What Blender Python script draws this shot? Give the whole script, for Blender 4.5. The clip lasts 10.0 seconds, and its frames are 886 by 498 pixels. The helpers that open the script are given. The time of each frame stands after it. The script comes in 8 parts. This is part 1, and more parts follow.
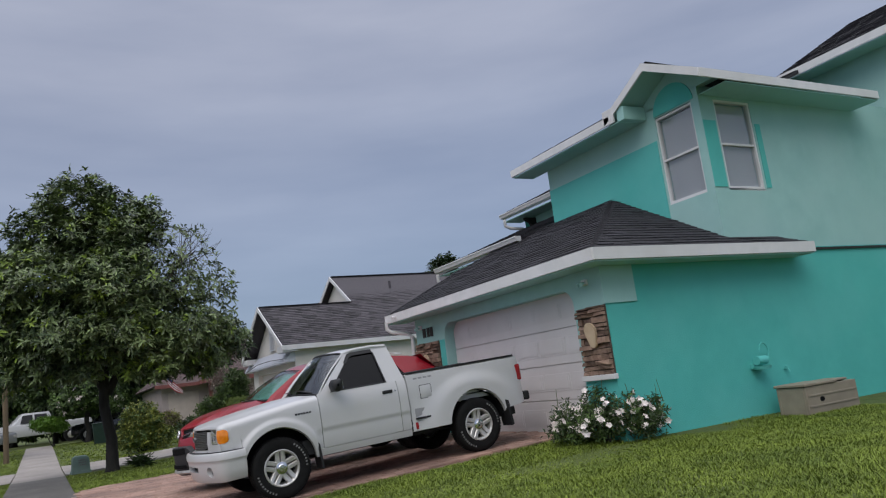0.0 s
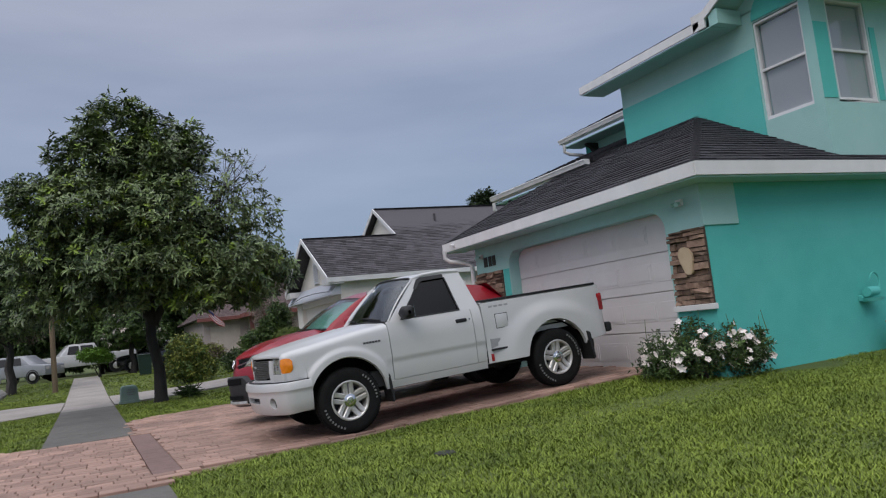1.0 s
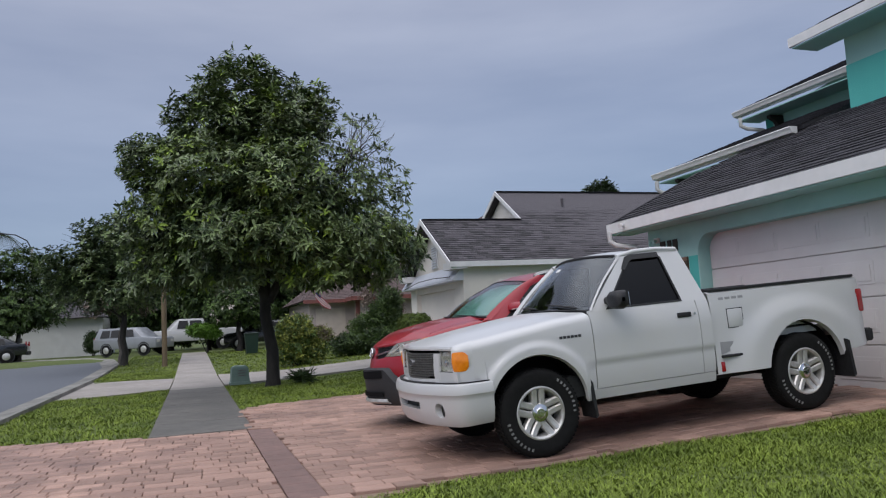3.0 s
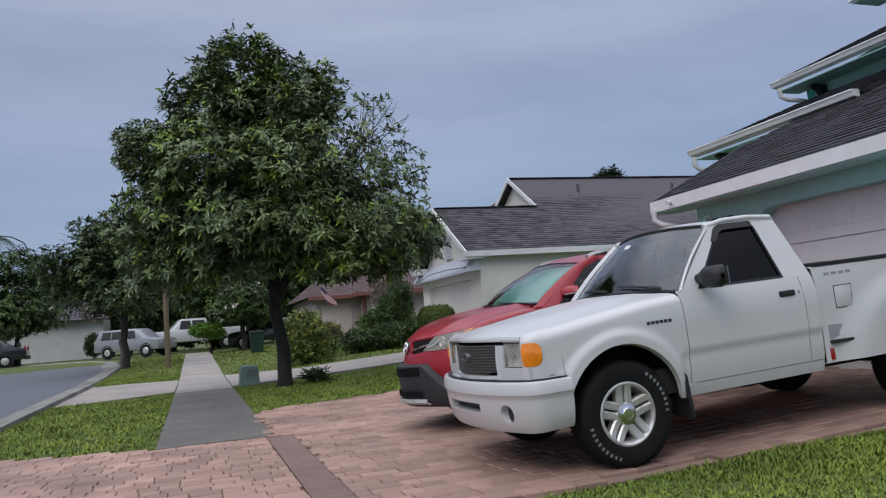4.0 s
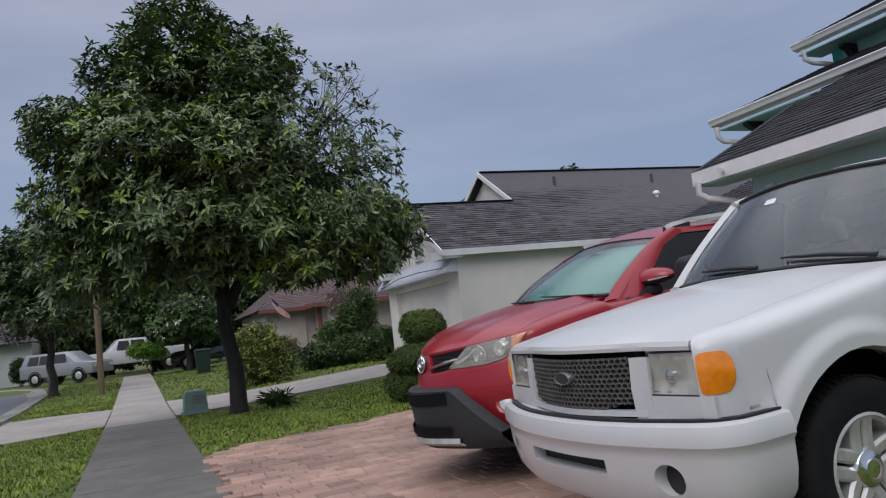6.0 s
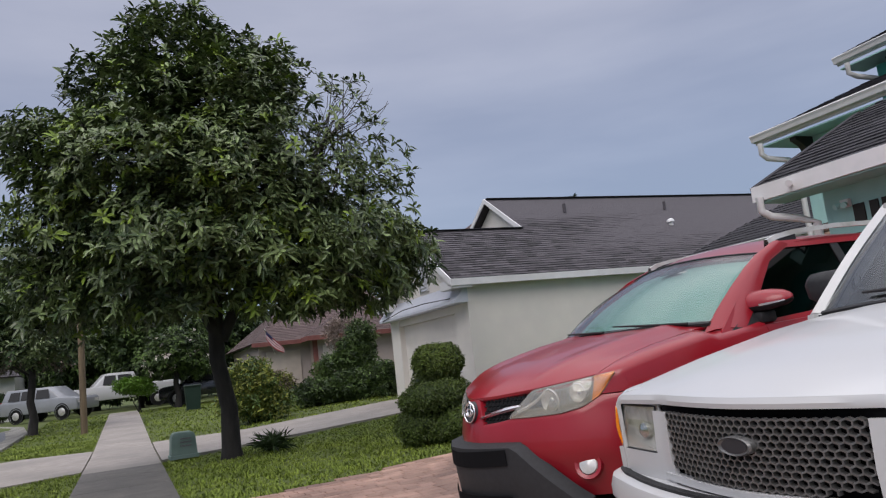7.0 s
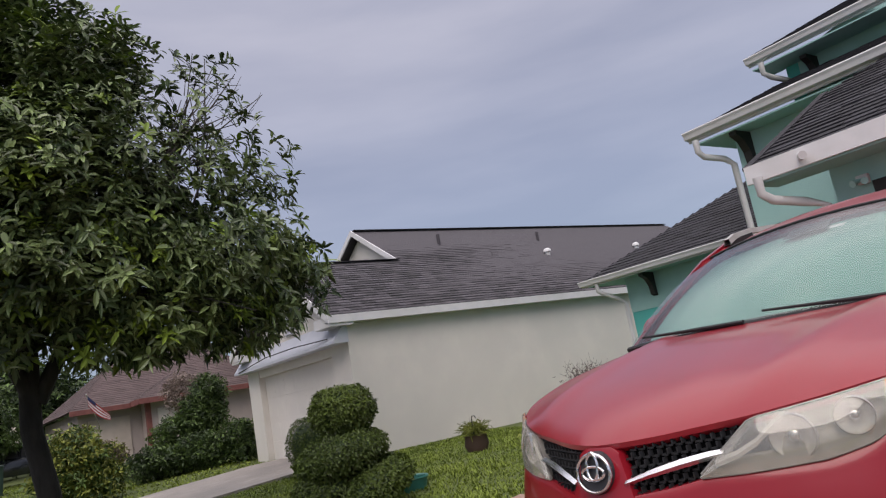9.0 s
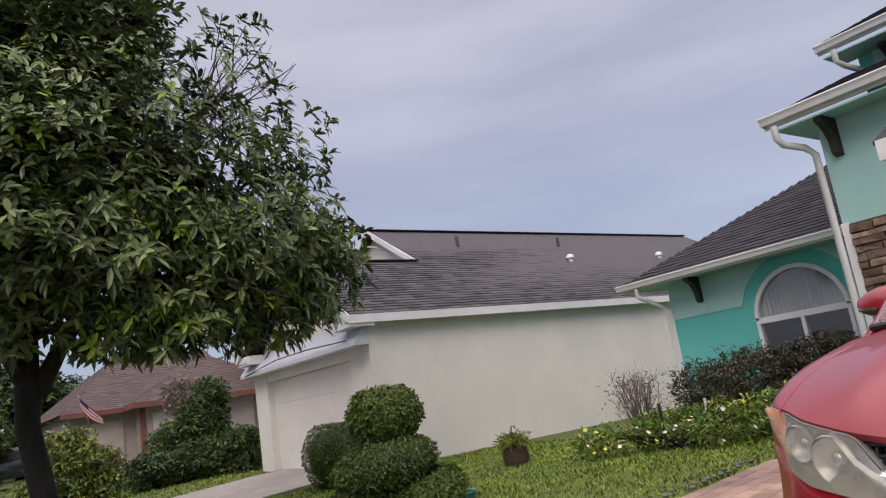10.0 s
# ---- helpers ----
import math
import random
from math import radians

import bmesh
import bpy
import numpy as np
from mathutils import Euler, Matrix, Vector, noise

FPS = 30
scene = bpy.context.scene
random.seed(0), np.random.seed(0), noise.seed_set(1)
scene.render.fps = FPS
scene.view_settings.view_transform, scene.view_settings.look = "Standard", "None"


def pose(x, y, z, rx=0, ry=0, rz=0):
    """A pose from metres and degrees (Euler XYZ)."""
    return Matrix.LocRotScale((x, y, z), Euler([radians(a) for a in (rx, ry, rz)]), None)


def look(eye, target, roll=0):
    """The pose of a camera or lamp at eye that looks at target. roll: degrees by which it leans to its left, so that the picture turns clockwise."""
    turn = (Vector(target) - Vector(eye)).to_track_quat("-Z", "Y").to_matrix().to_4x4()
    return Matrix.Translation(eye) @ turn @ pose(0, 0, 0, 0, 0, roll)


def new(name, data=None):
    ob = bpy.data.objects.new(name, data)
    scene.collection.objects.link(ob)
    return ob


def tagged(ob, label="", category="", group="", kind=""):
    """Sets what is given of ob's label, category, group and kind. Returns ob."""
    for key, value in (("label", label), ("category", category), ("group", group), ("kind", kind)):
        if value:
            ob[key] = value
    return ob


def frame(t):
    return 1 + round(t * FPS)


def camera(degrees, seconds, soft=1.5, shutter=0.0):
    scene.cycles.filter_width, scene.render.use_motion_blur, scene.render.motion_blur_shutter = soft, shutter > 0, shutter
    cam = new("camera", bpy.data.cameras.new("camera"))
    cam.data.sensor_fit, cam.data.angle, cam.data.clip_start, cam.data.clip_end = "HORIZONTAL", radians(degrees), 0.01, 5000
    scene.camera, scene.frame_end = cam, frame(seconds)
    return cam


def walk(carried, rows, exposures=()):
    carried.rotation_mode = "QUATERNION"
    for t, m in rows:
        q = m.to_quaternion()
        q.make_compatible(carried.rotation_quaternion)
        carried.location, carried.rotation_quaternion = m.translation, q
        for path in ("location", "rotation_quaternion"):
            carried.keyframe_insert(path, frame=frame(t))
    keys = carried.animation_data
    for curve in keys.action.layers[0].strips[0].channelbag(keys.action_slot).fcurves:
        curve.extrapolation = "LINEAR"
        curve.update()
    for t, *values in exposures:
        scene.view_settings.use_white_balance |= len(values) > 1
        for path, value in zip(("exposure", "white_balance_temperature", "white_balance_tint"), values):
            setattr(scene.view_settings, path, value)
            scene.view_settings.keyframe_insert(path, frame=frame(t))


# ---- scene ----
cam = camera(61.7, 10.0, soft=1.2)
PATH = [
    (0, (0.409, 0.058, 1.144), (1.371, 1.776, 1.497), -7.1),
    (0.5, (0.336, 0.628, 1.11), (1.111, 2.439, 1.458), -5.4),
    (1, (0.349, 1.206, 1.092), (1.229, 2.991, 1.294), -6.4),
    (1.5, (0.348, 1.788, 1.096), (1.152, 3.612, 1.256), -2.9),
    (2, (0.305, 2.364, 1.114), (1.094, 4.194, 1.284), -4.2),
    (2.5, (0.287, 2.966, 1.14), (0.91, 4.856, 1.34), -3.8),
    (3, (0.238, 3.556, 1.139), (0.882, 5.438, 1.344), -3.1),
    (3.2, (0.233, 3.775, 1.116), (0.885, 5.656, 1.31), -3.8),
    (4.3, (0.132, 5.061, 1.107), (0.774, 6.945, 1.298), -4.8),
    (4.5, (0.158, 5.312, 1.102), (0.82, 7.189, 1.295), -5.9),
    (5, (0.166, 5.911, 1.087), (0.767, 7.802, 1.341), -0.9),
    (5.5, (0.228, 6.474, 1.089), (1.041, 8.288, 1.306), -4.9),
    (5.7, (0.272, 6.718, 1.113), (1.05, 8.549, 1.321), -5.8),
    (6.8, (0.398, 8.033, 1.127), (1.222, 9.839, 1.368), -8.4),
    (7, (0.421, 8.268, 1.177), (1.222, 10.077, 1.47), -6.4),
    (7.5, (0.393, 8.854, 1.184), (1.195, 10.662, 1.478), -4.6),
    (8, (0.48, 9.447, 1.184), (1.551, 11.112, 1.472), -10.1),
    (8.5, (0.491, 10.069, 1.173), (1.616, 11.683, 1.528), -8.9),
    (9, (0.573, 10.621, 1.182), (1.76, 12.188, 1.548), -10.2),
    (9.5, (0.513, 11.217, 1.189), (1.415, 12.937, 1.67), -7.0),
    (10, (0.617, 11.831, 1.183), (1.817, 13.38, 1.582), -8.8),
]
walk(cam, [(t, look(eye, target, roll)) for t, eye, target, roll in PATH], exposures=[(0.0, -0.26, 6450, 11), (1.5, -0.20, 6450, 11), (4.5, -0.15, 6250, 11), (5.2, -0.34, 6250, 11), (7.0, -0.10, 6650, 13), (8.5, -0.05, 6900, 17), (9.5, 0.02, 7000, 16), (10.0, 0.16, 7100, 17)])

# ---- sky and sun ----
world = bpy.data.worlds.new("overcast_sky")
scene.world = world
world.use_nodes = True
wn, wl = world.node_tree.nodes, world.node_tree.links
wn.clear()
w_out, w_bg = wn.new("ShaderNodeOutputWorld"), wn.new("ShaderNodeBackground")
w_tc, w_sep = wn.new("ShaderNodeTexCoord"), wn.new("ShaderNodeSeparateXYZ")
w_ramp, w_noise, w_map = wn.new("ShaderNodeValToRGB"), wn.new("ShaderNodeTexNoise"), wn.new("ShaderNodeMapping")
w_mul, w_cr, w_mix = wn.new("ShaderNodeMix"), wn.new("ShaderNodeValToRGB"), wn.new("ShaderNodeMix")
w_sky = wn.new("ShaderNodeTexSky")
w_sky.sky_type, w_sky.sun_disc = "NISHITA", False
w_sky.sun_elevation, w_sky.sun_rotation = radians(45), radians(229)
wl.new(w_tc.outputs["Generated"], w_sep.inputs[0])
wl.new(w_sep.outputs["Z"], w_ramp.inputs[0])
els = w_ramp.color_ramp.elements
els[0].position, els[0].color = 0.0, (0.22, 0.29, 0.41, 1)
els[1].position, els[1].color = 1.0, (1.85, 1.88, 1.98, 1)
for p, c in ((0.10, (0.215, 0.275, 0.395, 1)), (0.24, (0.30, 0.345, 0.46, 1)), (0.40, (0.355, 0.385, 0.485, 1)), (0.54, (0.43, 0.455, 0.55, 1)), (0.70, (1.25, 1.28, 1.38, 1))):
    e = els.new(p)
    e.color = c
w_map.inputs["Scale"].default_value = (1.3, 1.3, 6.5)
wl.new(w_tc.outputs["Generated"], w_map.inputs[0])
wl.new(w_map.outputs[0], w_noise.inputs["Vector"])
w_noise.inputs["Scale"].default_value, w_noise.inputs["Detail"].default_value, w_noise.inputs["Roughness"].default_value = 1.6, 5, 0.5
w_cr.color_ramp.elements[0].position, w_cr.color_ramp.elements[0].color = 0.33, (0.84, 0.86, 0.90, 1)
w_cr.color_ramp.elements[1].position, w_cr.color_ramp.elements[1].color = 0.68, (1.16, 1.14, 1.11, 1)
wl.new(w_noise.outputs["Fac"], w_cr.inputs[0])
w_mul.data_type, w_mul.blend_type = "RGBA", "MULTIPLY"
w_mul.inputs[0].default_value = 1
wl.new(w_ramp.outputs[0], w_mul.inputs[6])
wl.new(w_cr.outputs[0], w_mul.inputs[7])
w_mix.data_type, w_mix.blend_type = "RGBA", "ADD"
w_mix.inputs[0].default_value = 0.03
wl.new(w_mul.outputs[2], w_mix.inputs[6])
wl.new(w_sky.outputs[0], w_mix.inputs[7])
wl.new(w_mix.outputs[2], w_bg.inputs[0])
w_bg.inputs[1].default_value = 1.0
wl.new(w_bg.outputs[0], w_out.inputs[0])

sun = new("sun", bpy.data.lights.new("sun", "SUN"))
sun.data.energy, sun.data.angle, sun.data.color = 1.35, radians(40), (1, 0.97, 0.93)
sun.matrix_world = look((-30, -26, 40), (0, 0, 0))

# ---- materials ----
def surface(name, c1, c2=None, scale=6.0, rough=0.7, bump=0.0, bump_scale=None, metal=0.0, coat=0.0, vary=0.0, stain=None, stain_scale=0.6,
            stretch=(1, 1, 1), island=False, spec=0.5, detail=6.0):
    """A procedural surface: two tones by a fine noise, stains by a coarse one, relief by a third."""
    m = bpy.data.materials.new(name)
    m.use_nodes = True
    n, l = m.node_tree.nodes, m.node_tree.links
    b = n["Principled BSDF"]
    b.inputs["Roughness"].default_value, b.inputs["Metallic"].default_value = rough, metal
    b.inputs["Coat Weight"].default_value, b.inputs["Coat Roughness"].default_value = coat, 0.06
    b.inputs["Specular IOR Level"].default_value = spec
    tc, mp = n.new("ShaderNodeTexCoord"), n.new("ShaderNodeMapping")
    mp.inputs["Scale"].default_value = stretch
    l.new(tc.outputs["Object"], mp.inputs[0])
    c2 = c2 or tuple(v * 0.88 for v in c1)
    f = n.new("ShaderNodeTexNoise")
    f.inputs["Scale"].default_value, f.inputs["Detail"].default_value = scale, detail
    l.new(mp.outputs[0], f.inputs["Vector"])
    r = n.new("ShaderNodeValToRGB")
    r.color_ramp.elements[0].position, r.color_ramp.elements[1].position = 0.32, 0.68
    r.color_ramp.elements[0].color, r.color_ramp.elements[1].color = (*c2, 1), (*c1, 1)
    l.new(f.outputs["Fac"], r.inputs[0])
    out = r.outputs[0]
    if stain:
        g = n.new("ShaderNodeTexNoise")
        g.inputs["Scale"].default_value, g.inputs["Detail"].default_value = stain_scale, 4
        l.new(mp.outputs[0], g.inputs["Vector"])
        gr = n.new("ShaderNodeValToRGB")
        gr.color_ramp.elements[0].position, gr.color_ramp.elements[1].position = 0.42, 0.66
        l.new(g.outputs["Fac"], gr.inputs[0])
        x = n.new("ShaderNodeMix")
        x.data_type = "RGBA"
        x.inputs[7].default_value = (*stain, 1)
        l.new(gr.outputs[0], x.inputs[0])
        l.new(out, x.inputs[6])
        out = x.outputs[2]
    if vary:
        h = n.new("ShaderNodeHueSaturation")
        mr = n.new("ShaderNodeMapRange")
        mr.inputs[3].default_value, mr.inputs[4].default_value = 1 - vary, 1 + vary
        if island:
            l.new(n.new("ShaderNodeNewGeometry").outputs["Random Per Island"], mr.inputs[0])
        else:
            l.new(n.new("ShaderNodeObjectInfo").outputs["Random"], mr.inputs[0])
        l.new(mr.outputs[0], h.inputs["Value"])
        l.new(out, h.inputs["Color"])
        out = h.outputs[0]
    l.new(out, b.inputs["Base Color"])
    if bump:
        k = n.new("ShaderNodeTexNoise")
        k.inputs["Scale"].default_value, k.inputs["Detail"].default_value = bump_scale or scale * 6, 4
        l.new(mp.outputs[0], k.inputs["Vector"])
        bp = n.new("ShaderNodeBump")
        bp.inputs["Strength"].default_value, bp.inputs["Distance"].default_value = bump, 0.02
        l.new(k.outputs["Fac"], bp.inputs["Height"])
        l.new(bp.outputs[0], b.inputs["Normal"])
    return m


def glass(name, tint=(0.02, 0.025, 0.03), alpha=0.5, rough=0.02):
    """Tinted glass: a glossy pane that lets part of the light through."""
    m = bpy.data.materials.new(name)
    m.use_nodes = True
    n, l = m.node_tree.nodes, m.node_tree.links
    n.clear()
    o, mx, tr, gl, lw, pw, ad = (n.new("ShaderNode" + k) for k in ("OutputMaterial", "MixShader", "BsdfTransparent", "BsdfGlossy", "LayerWeight", "Math", "Math"))
    tr.inputs[0].default_value = (*tint, 1)
    gl.inputs["Roughness"].default_value = rough
    pw.operation, ad.operation = "POWER", "MULTIPLY_ADD"
    pw.inputs[1].default_value = 4.0
    ad.inputs[1].default_value, ad.inputs[2].default_value = 0.85, 0.07
    l.new(lw.outputs["Facing"], pw.inputs[0])
    l.new(pw.outputs[0], ad.inputs[0])
    l.new(ad.outputs[0], mx.inputs[0])
    l.new(tr.outputs[0], mx.inputs[1])
    l.new(gl.outputs[0], mx.inputs[2])
    l.new(mx.outputs[0], o.inputs[0])
    return m


TEAL = surface("teal_stucco", (0.085, 0.47, 0.425), (0.075, 0.43, 0.39), 3, 0.85, 0.25, 60, stain=(0.11, 0.48, 0.445), stain_scale=0.5)
MINT = surface("mint_stucco", (0.33, 0.56, 0.53), (0.29, 0.51, 0.485), 3, 0.85, 0.25, 60, stain=(0.35, 0.56, 0.535), stain_scale=0.5)
WHITE = surface("white_trim_paint", (0.74, 0.73, 0.74), (0.66, 0.66, 0.67), 5, 0.5, 0.05, 30, stain=(0.62, 0.61, 0.60))
DOOR = surface("garage_door_paint", (0.70, 0.67, 0.67), (0.65, 0.62, 0.62), 2, 0.45, 0.04, 40, stain=(0.60, 0.56, 0.55))
SHINGLE = surface("dark_shingle", (0.040, 0.038, 0.046), (0.017, 0.016, 0.021), 30, 0.9, 0.4, 160, vary=0.35, island=True)
SHINGLE2 = surface("grey_shingle", (0.082, 0.074, 0.082), (0.042, 0.038, 0.044), 30, 0.9, 0.4, 160, vary=0.5, island=True)
SHINGLE3 = surface("red_brown_shingle", (0.115, 0.078, 0.075), (0.078, 0.055, 0.053), 20, 0.9, 0.3, 100, vary=0.2, island=True)
CREAM = surface("cream_stucco", (0.74, 0.70, 0.65), (0.69, 0.65, 0.61), 2, 0.85, 0.2, 60, stain=(0.66, 0.63, 0.59))
LTGREY = surface("pale_grey_paint", (0.52, 0.54, 0.60), (0.47, 0.49, 0.55), 3, 0.6, 0.05)
PINK = surface("pinkish_stucco", (0.42, 0.36, 0.34), (0.37, 0.32, 0.31), 2, 0.85, 0.2)
BRICKRED = surface("dark_red_trim", (0.20, 0.07, 0.06), (0.15, 0.05, 0.045), 6, 0.7)
STONE = surface("ledge_stone", (0.30, 0.20, 0.145), (0.155, 0.095, 0.07), 9, 0.85, 0.6, 40, vary=0.45)
STONE_LT = surface("tan_flagstone", (0.52, 0.40, 0.27), (0.42, 0.31, 0.20), 6, 0.85, 0.3, 40)
MORTAR = surface("dark_mortar", (0.09, 0.065, 0.05), None, 10, 0.95, 0.3)
BLACKTRIM = surface("black_painted_wood", (0.02, 0.018, 0.016), None, 10, 0.6)
LAWN = surface("lawn_soil", (0.092, 0.120, 0.024), (0.055, 0.075, 0.015), 7, 0.95, 0.7, 40, stain=(0.075, 0.10, 0.02), stain_scale=0.9)
ASPHALT = surface("asphalt", (0.115, 0.125, 0.145), (0.085, 0.093, 0.108), 60, 0.75, 0.3, 300, stain=(0.095, 0.103, 0.12), stain_scale=0.4)
CONCRETE = surface("sidewalk_concrete", (0.152, 0.142, 0.126), (0.096, 0.090, 0.081), 5, 0.75, 0.3, 120, stain=(0.092, 0.087, 0.079), stain_scale=0.9, vary=0.08)
CURBSTONE = surface("kerb_concrete", (0.27, 0.26, 0.235), (0.19, 0.182, 0.165), 6, 0.8, 0.3, 120, stain=(0.13, 0.125, 0.115), stain_scale=0.8)
CONCRETE2 = surface("drive_concrete", (0.36, 0.32, 0.29), (0.28, 0.25, 0.23), 5, 0.8, 0.25, 120, stain=(0.25, 0.23, 0.21), stain_scale=0.7)
PAVER = surface("clay_paver", (0.42, 0.265, 0.205), (0.30, 0.185, 0.143), 5, 0.6, 0.35, 90, vary=0.24, stain=(0.21, 0.13, 0.105), stain_scale=0.8)
PAVER_J = surface("clay_paver_joined", (0.42, 0.265, 0.205), (0.30, 0.185, 0.143), 5, 0.6, 0.35, 90, vary=0.24, island=True, stain=(0.21, 0.13, 0.105), stain_scale=0.8)
BANDP = surface("dark_band_paver", (0.20, 0.125, 0.108), (0.155, 0.096, 0.084), 8, 0.75, 0.3, 90, vary=0.1)
SAND = surface("joint_sand", (0.25, 0.168, 0.13), None, 20, 0.95, 0.4)
GRASS = surface("grass_blades", (0.198, 0.258, 0.036), (0.108, 0.153, 0.022), 1.3, 0.6, 0, vary=0.4, island=True, spec=0.25)
BARK = surface("dark_bark", (0.030, 0.027, 0.025), (0.013, 0.012, 0.011), 9, 0.95, 0.9, 30, stretch=(1, 1, 0.3))
BARK2 = surface("grey_bark", (0.12, 0.11, 0.10), (0.07, 0.06, 0.055), 9, 0.95, 0.8, 30, stretch=(1, 1, 0.3))
POLEWOOD = surface("weathered_pole", (0.17, 0.125, 0.075), (0.11, 0.08, 0.05), 12, 0.9, 0.4, 40, stretch=(1, 1, 0.1))


def leafy(name, c1, c2, vary=0.5, rough=0.5, spec=0.3):
    m = surface(name, c1, c2, 0.9, rough, 0, vary=vary, island=True, spec=spec)
    b = m.node_tree.nodes["Principled BSDF"]
    b.inputs["Subsurface Weight"].default_value = 0.0
    return m


LEAF = leafy("tree_leaf", (0.165, 0.220, 0.082), (0.085, 0.122, 0.045), 0.6, 0.36, 0.5)
LEAF_NEW = leafy("young_leaf", (0.20, 0.28, 0.04), (0.13, 0.20, 0.03), 0.4)
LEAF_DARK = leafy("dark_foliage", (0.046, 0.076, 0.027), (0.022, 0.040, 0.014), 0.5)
LEAF_MID = leafy("mid_foliage", (0.10, 0.16, 0.042), (0.055, 0.09, 0.026), 0.5)
LEAF_YEL = leafy("yellow_green_foliage", (0.25, 0.275, 0.055), (0.14, 0.16, 0.033), 0.5)
LEAF_BRIGHT = leafy("bright_foliage", (0.10, 0.20, 0.02), (0.06, 0.13, 0.015), 0.4)
LEAF_BOX = leafy("boxwood_foliage", (0.095, 0.135, 0.021), (0.042, 0.066, 0.012), 0.45)
LEAF_RED = leafy("purple_brown_foliage", (0.10, 0.065, 0.052), (0.06, 0.045, 0.035), 0.5)
LEAF_GREY = leafy("grey_twig_foliage", (0.25, 0.19, 0.16), (0.16, 0.125, 0.105), 0.4)
PETAL = surface("white_petal", (0.80, 0.74, 0.70), (0.72, 0.62, 0.58), 20, 0.6, vary=0.15, island=True)
PETAL_Y = surface("yellow_petal", (0.62, 0.58, 0.10), (0.5, 0.45, 0.05), 20, 0.6, vary=0.2, island=True)
BLIND = surface("window_blind", (0.80, 0.78, 0.79), (0.74, 0.72, 0.73), 2, 0.6, stain=(0.70, 0.69, 0.70))
PLASTIC_GREEN = surface("green_plastic", (0.16, 0.24, 0.20), (0.12, 0.19, 0.16), 6, 0.55, stain=(0.20, 0.27, 0.24))
PLASTIC_BEIGE = surface("beige_plastic", (0.31, 0.27, 0.20), (0.25, 0.21, 0.16), 6, 0.6, 0.1, stain=(0.22, 0.19, 0.15))
# near-black for backings and cavities: the shade of unlit depth as a colour
DARK = surface("dark_void", (0.008, 0.008, 0.009), None, 5, 0.9, spec=0.1)
PANE = glass("window_pane", (0.85, 0.87, 0.88))

# ---- building tools ----
def mesh_of(name, bm, material, smooth=None):
    me = bpy.data.meshes.new(name)
    bm.to_mesh(me)
    bm.free()
    for m in material if isinstance(material, (list, tuple)) else [material]:
        me.materials.append(m)
    if smooth is not None:
        me.shade_smooth()
        me.set_sharp_from_angle(angle=radians(smooth))
    return me


def part(name, bm, material, parent=None, label="", smooth=None):
    """Links a bmesh as one mesh object, under a thing or under a part of it."""
    ob = new(name, mesh_of(name, bm, material, smooth))
    ob.parent = parent
    return tagged(ob, label)


def thing(name, label, category, group="", kind="", at=None):
    ob = new(name)
    ob.empty_display_size = 0.2
    if at is not None:
        ob.matrix_basis = at
    return tagged(ob, label, category, group, kind)


def box(bm, x0, x1, y0, y1, z0, z1, bevel=0.0):
    vs = [bm.verts.new((x, y, z)) for x in (x0, x1) for y in (y0, y1) for z in (z0, z1)]
    fs = [bm.faces.new([vs[i] for i in q]) for q in ((0, 1, 3, 2), (4, 6, 7, 5), (0, 4, 5, 1), (2, 3, 7, 6), (0, 2, 6, 4), (1, 5, 7, 3))]
    if bevel:
        bmesh.ops.bevel(bm, geom=list({e for f in fs for e in f.edges}), offset=bevel, segments=2, profile=0.5, affect="EDGES")
    return bm


def boxed(x0, x1, y0, y1, z0, z1, bevel=0.0):
    return box(bmesh.new(), x0, x1, y0, y1, z0, z1, bevel)


def prism(bm, pts, way):
    """A flat outline pushed along a way, closed on all sides."""
    a = [bm.verts.new(p) for p in pts]
    b = [bm.verts.new(Vector(p) + Vector(way)) for p in pts]
    n = len(pts)
    bm.faces.new(a[::-1])
    bm.faces.new(b)
    for i in range(n):
        bm.faces.new((a[i], a[(i + 1) % n], b[(i + 1) % n], b[i]))
    bmesh.ops.recalc_face_normals(bm, faces=bm.faces[:])
    return bm


def beam(bm, p, q, w, h):
    """A board from p to q, w across and h deep below the line."""
    p, q = Vector(p), Vector(q)
    d = (q - p).normalized()
    s = d.cross(Vector((0, 0, 1))).normalized() * (w / 2)
    return prism(bm, [p - s, p + s, p + s - Vector((0, 0, h)), p - s - Vector((0, 0, h))], q - p)


def tube(bm, pts, radii, sides=8):
    """A round bar through the points, with a radius at each."""
    pts = [Vector(p) for p in pts]
    if not isinstance(radii, (list, tuple)):
        radii = [radii] * len(pts)
    rings = []
    for i, p in enumerate(pts):
        d = (pts[min(i + 1, len(pts) - 1)] - pts[max(i - 1, 0)]).normalized()
        u = d.cross(Vector((0.31, 0.17, 0.93)))
        u = (u if u.length > 1e-3 else d.cross(Vector((1, 0, 0)))).normalized()
        v = d.cross(u)
        rings.append([bm.verts.new(p + (u * math.cos(a) + v * math.sin(a)) * radii[i]) for a in (2 * math.pi * k / sides for k in range(sides))])
    for r, s in zip(rings, rings[1:]):
        for k in range(sides):
            bm.faces.new((r[k], r[(k + 1) % sides], s[(k + 1) % sides], s[k]))
    bm.faces.new(rings[0][::-1])
    bm.faces.new(rings[-1])
    return bm


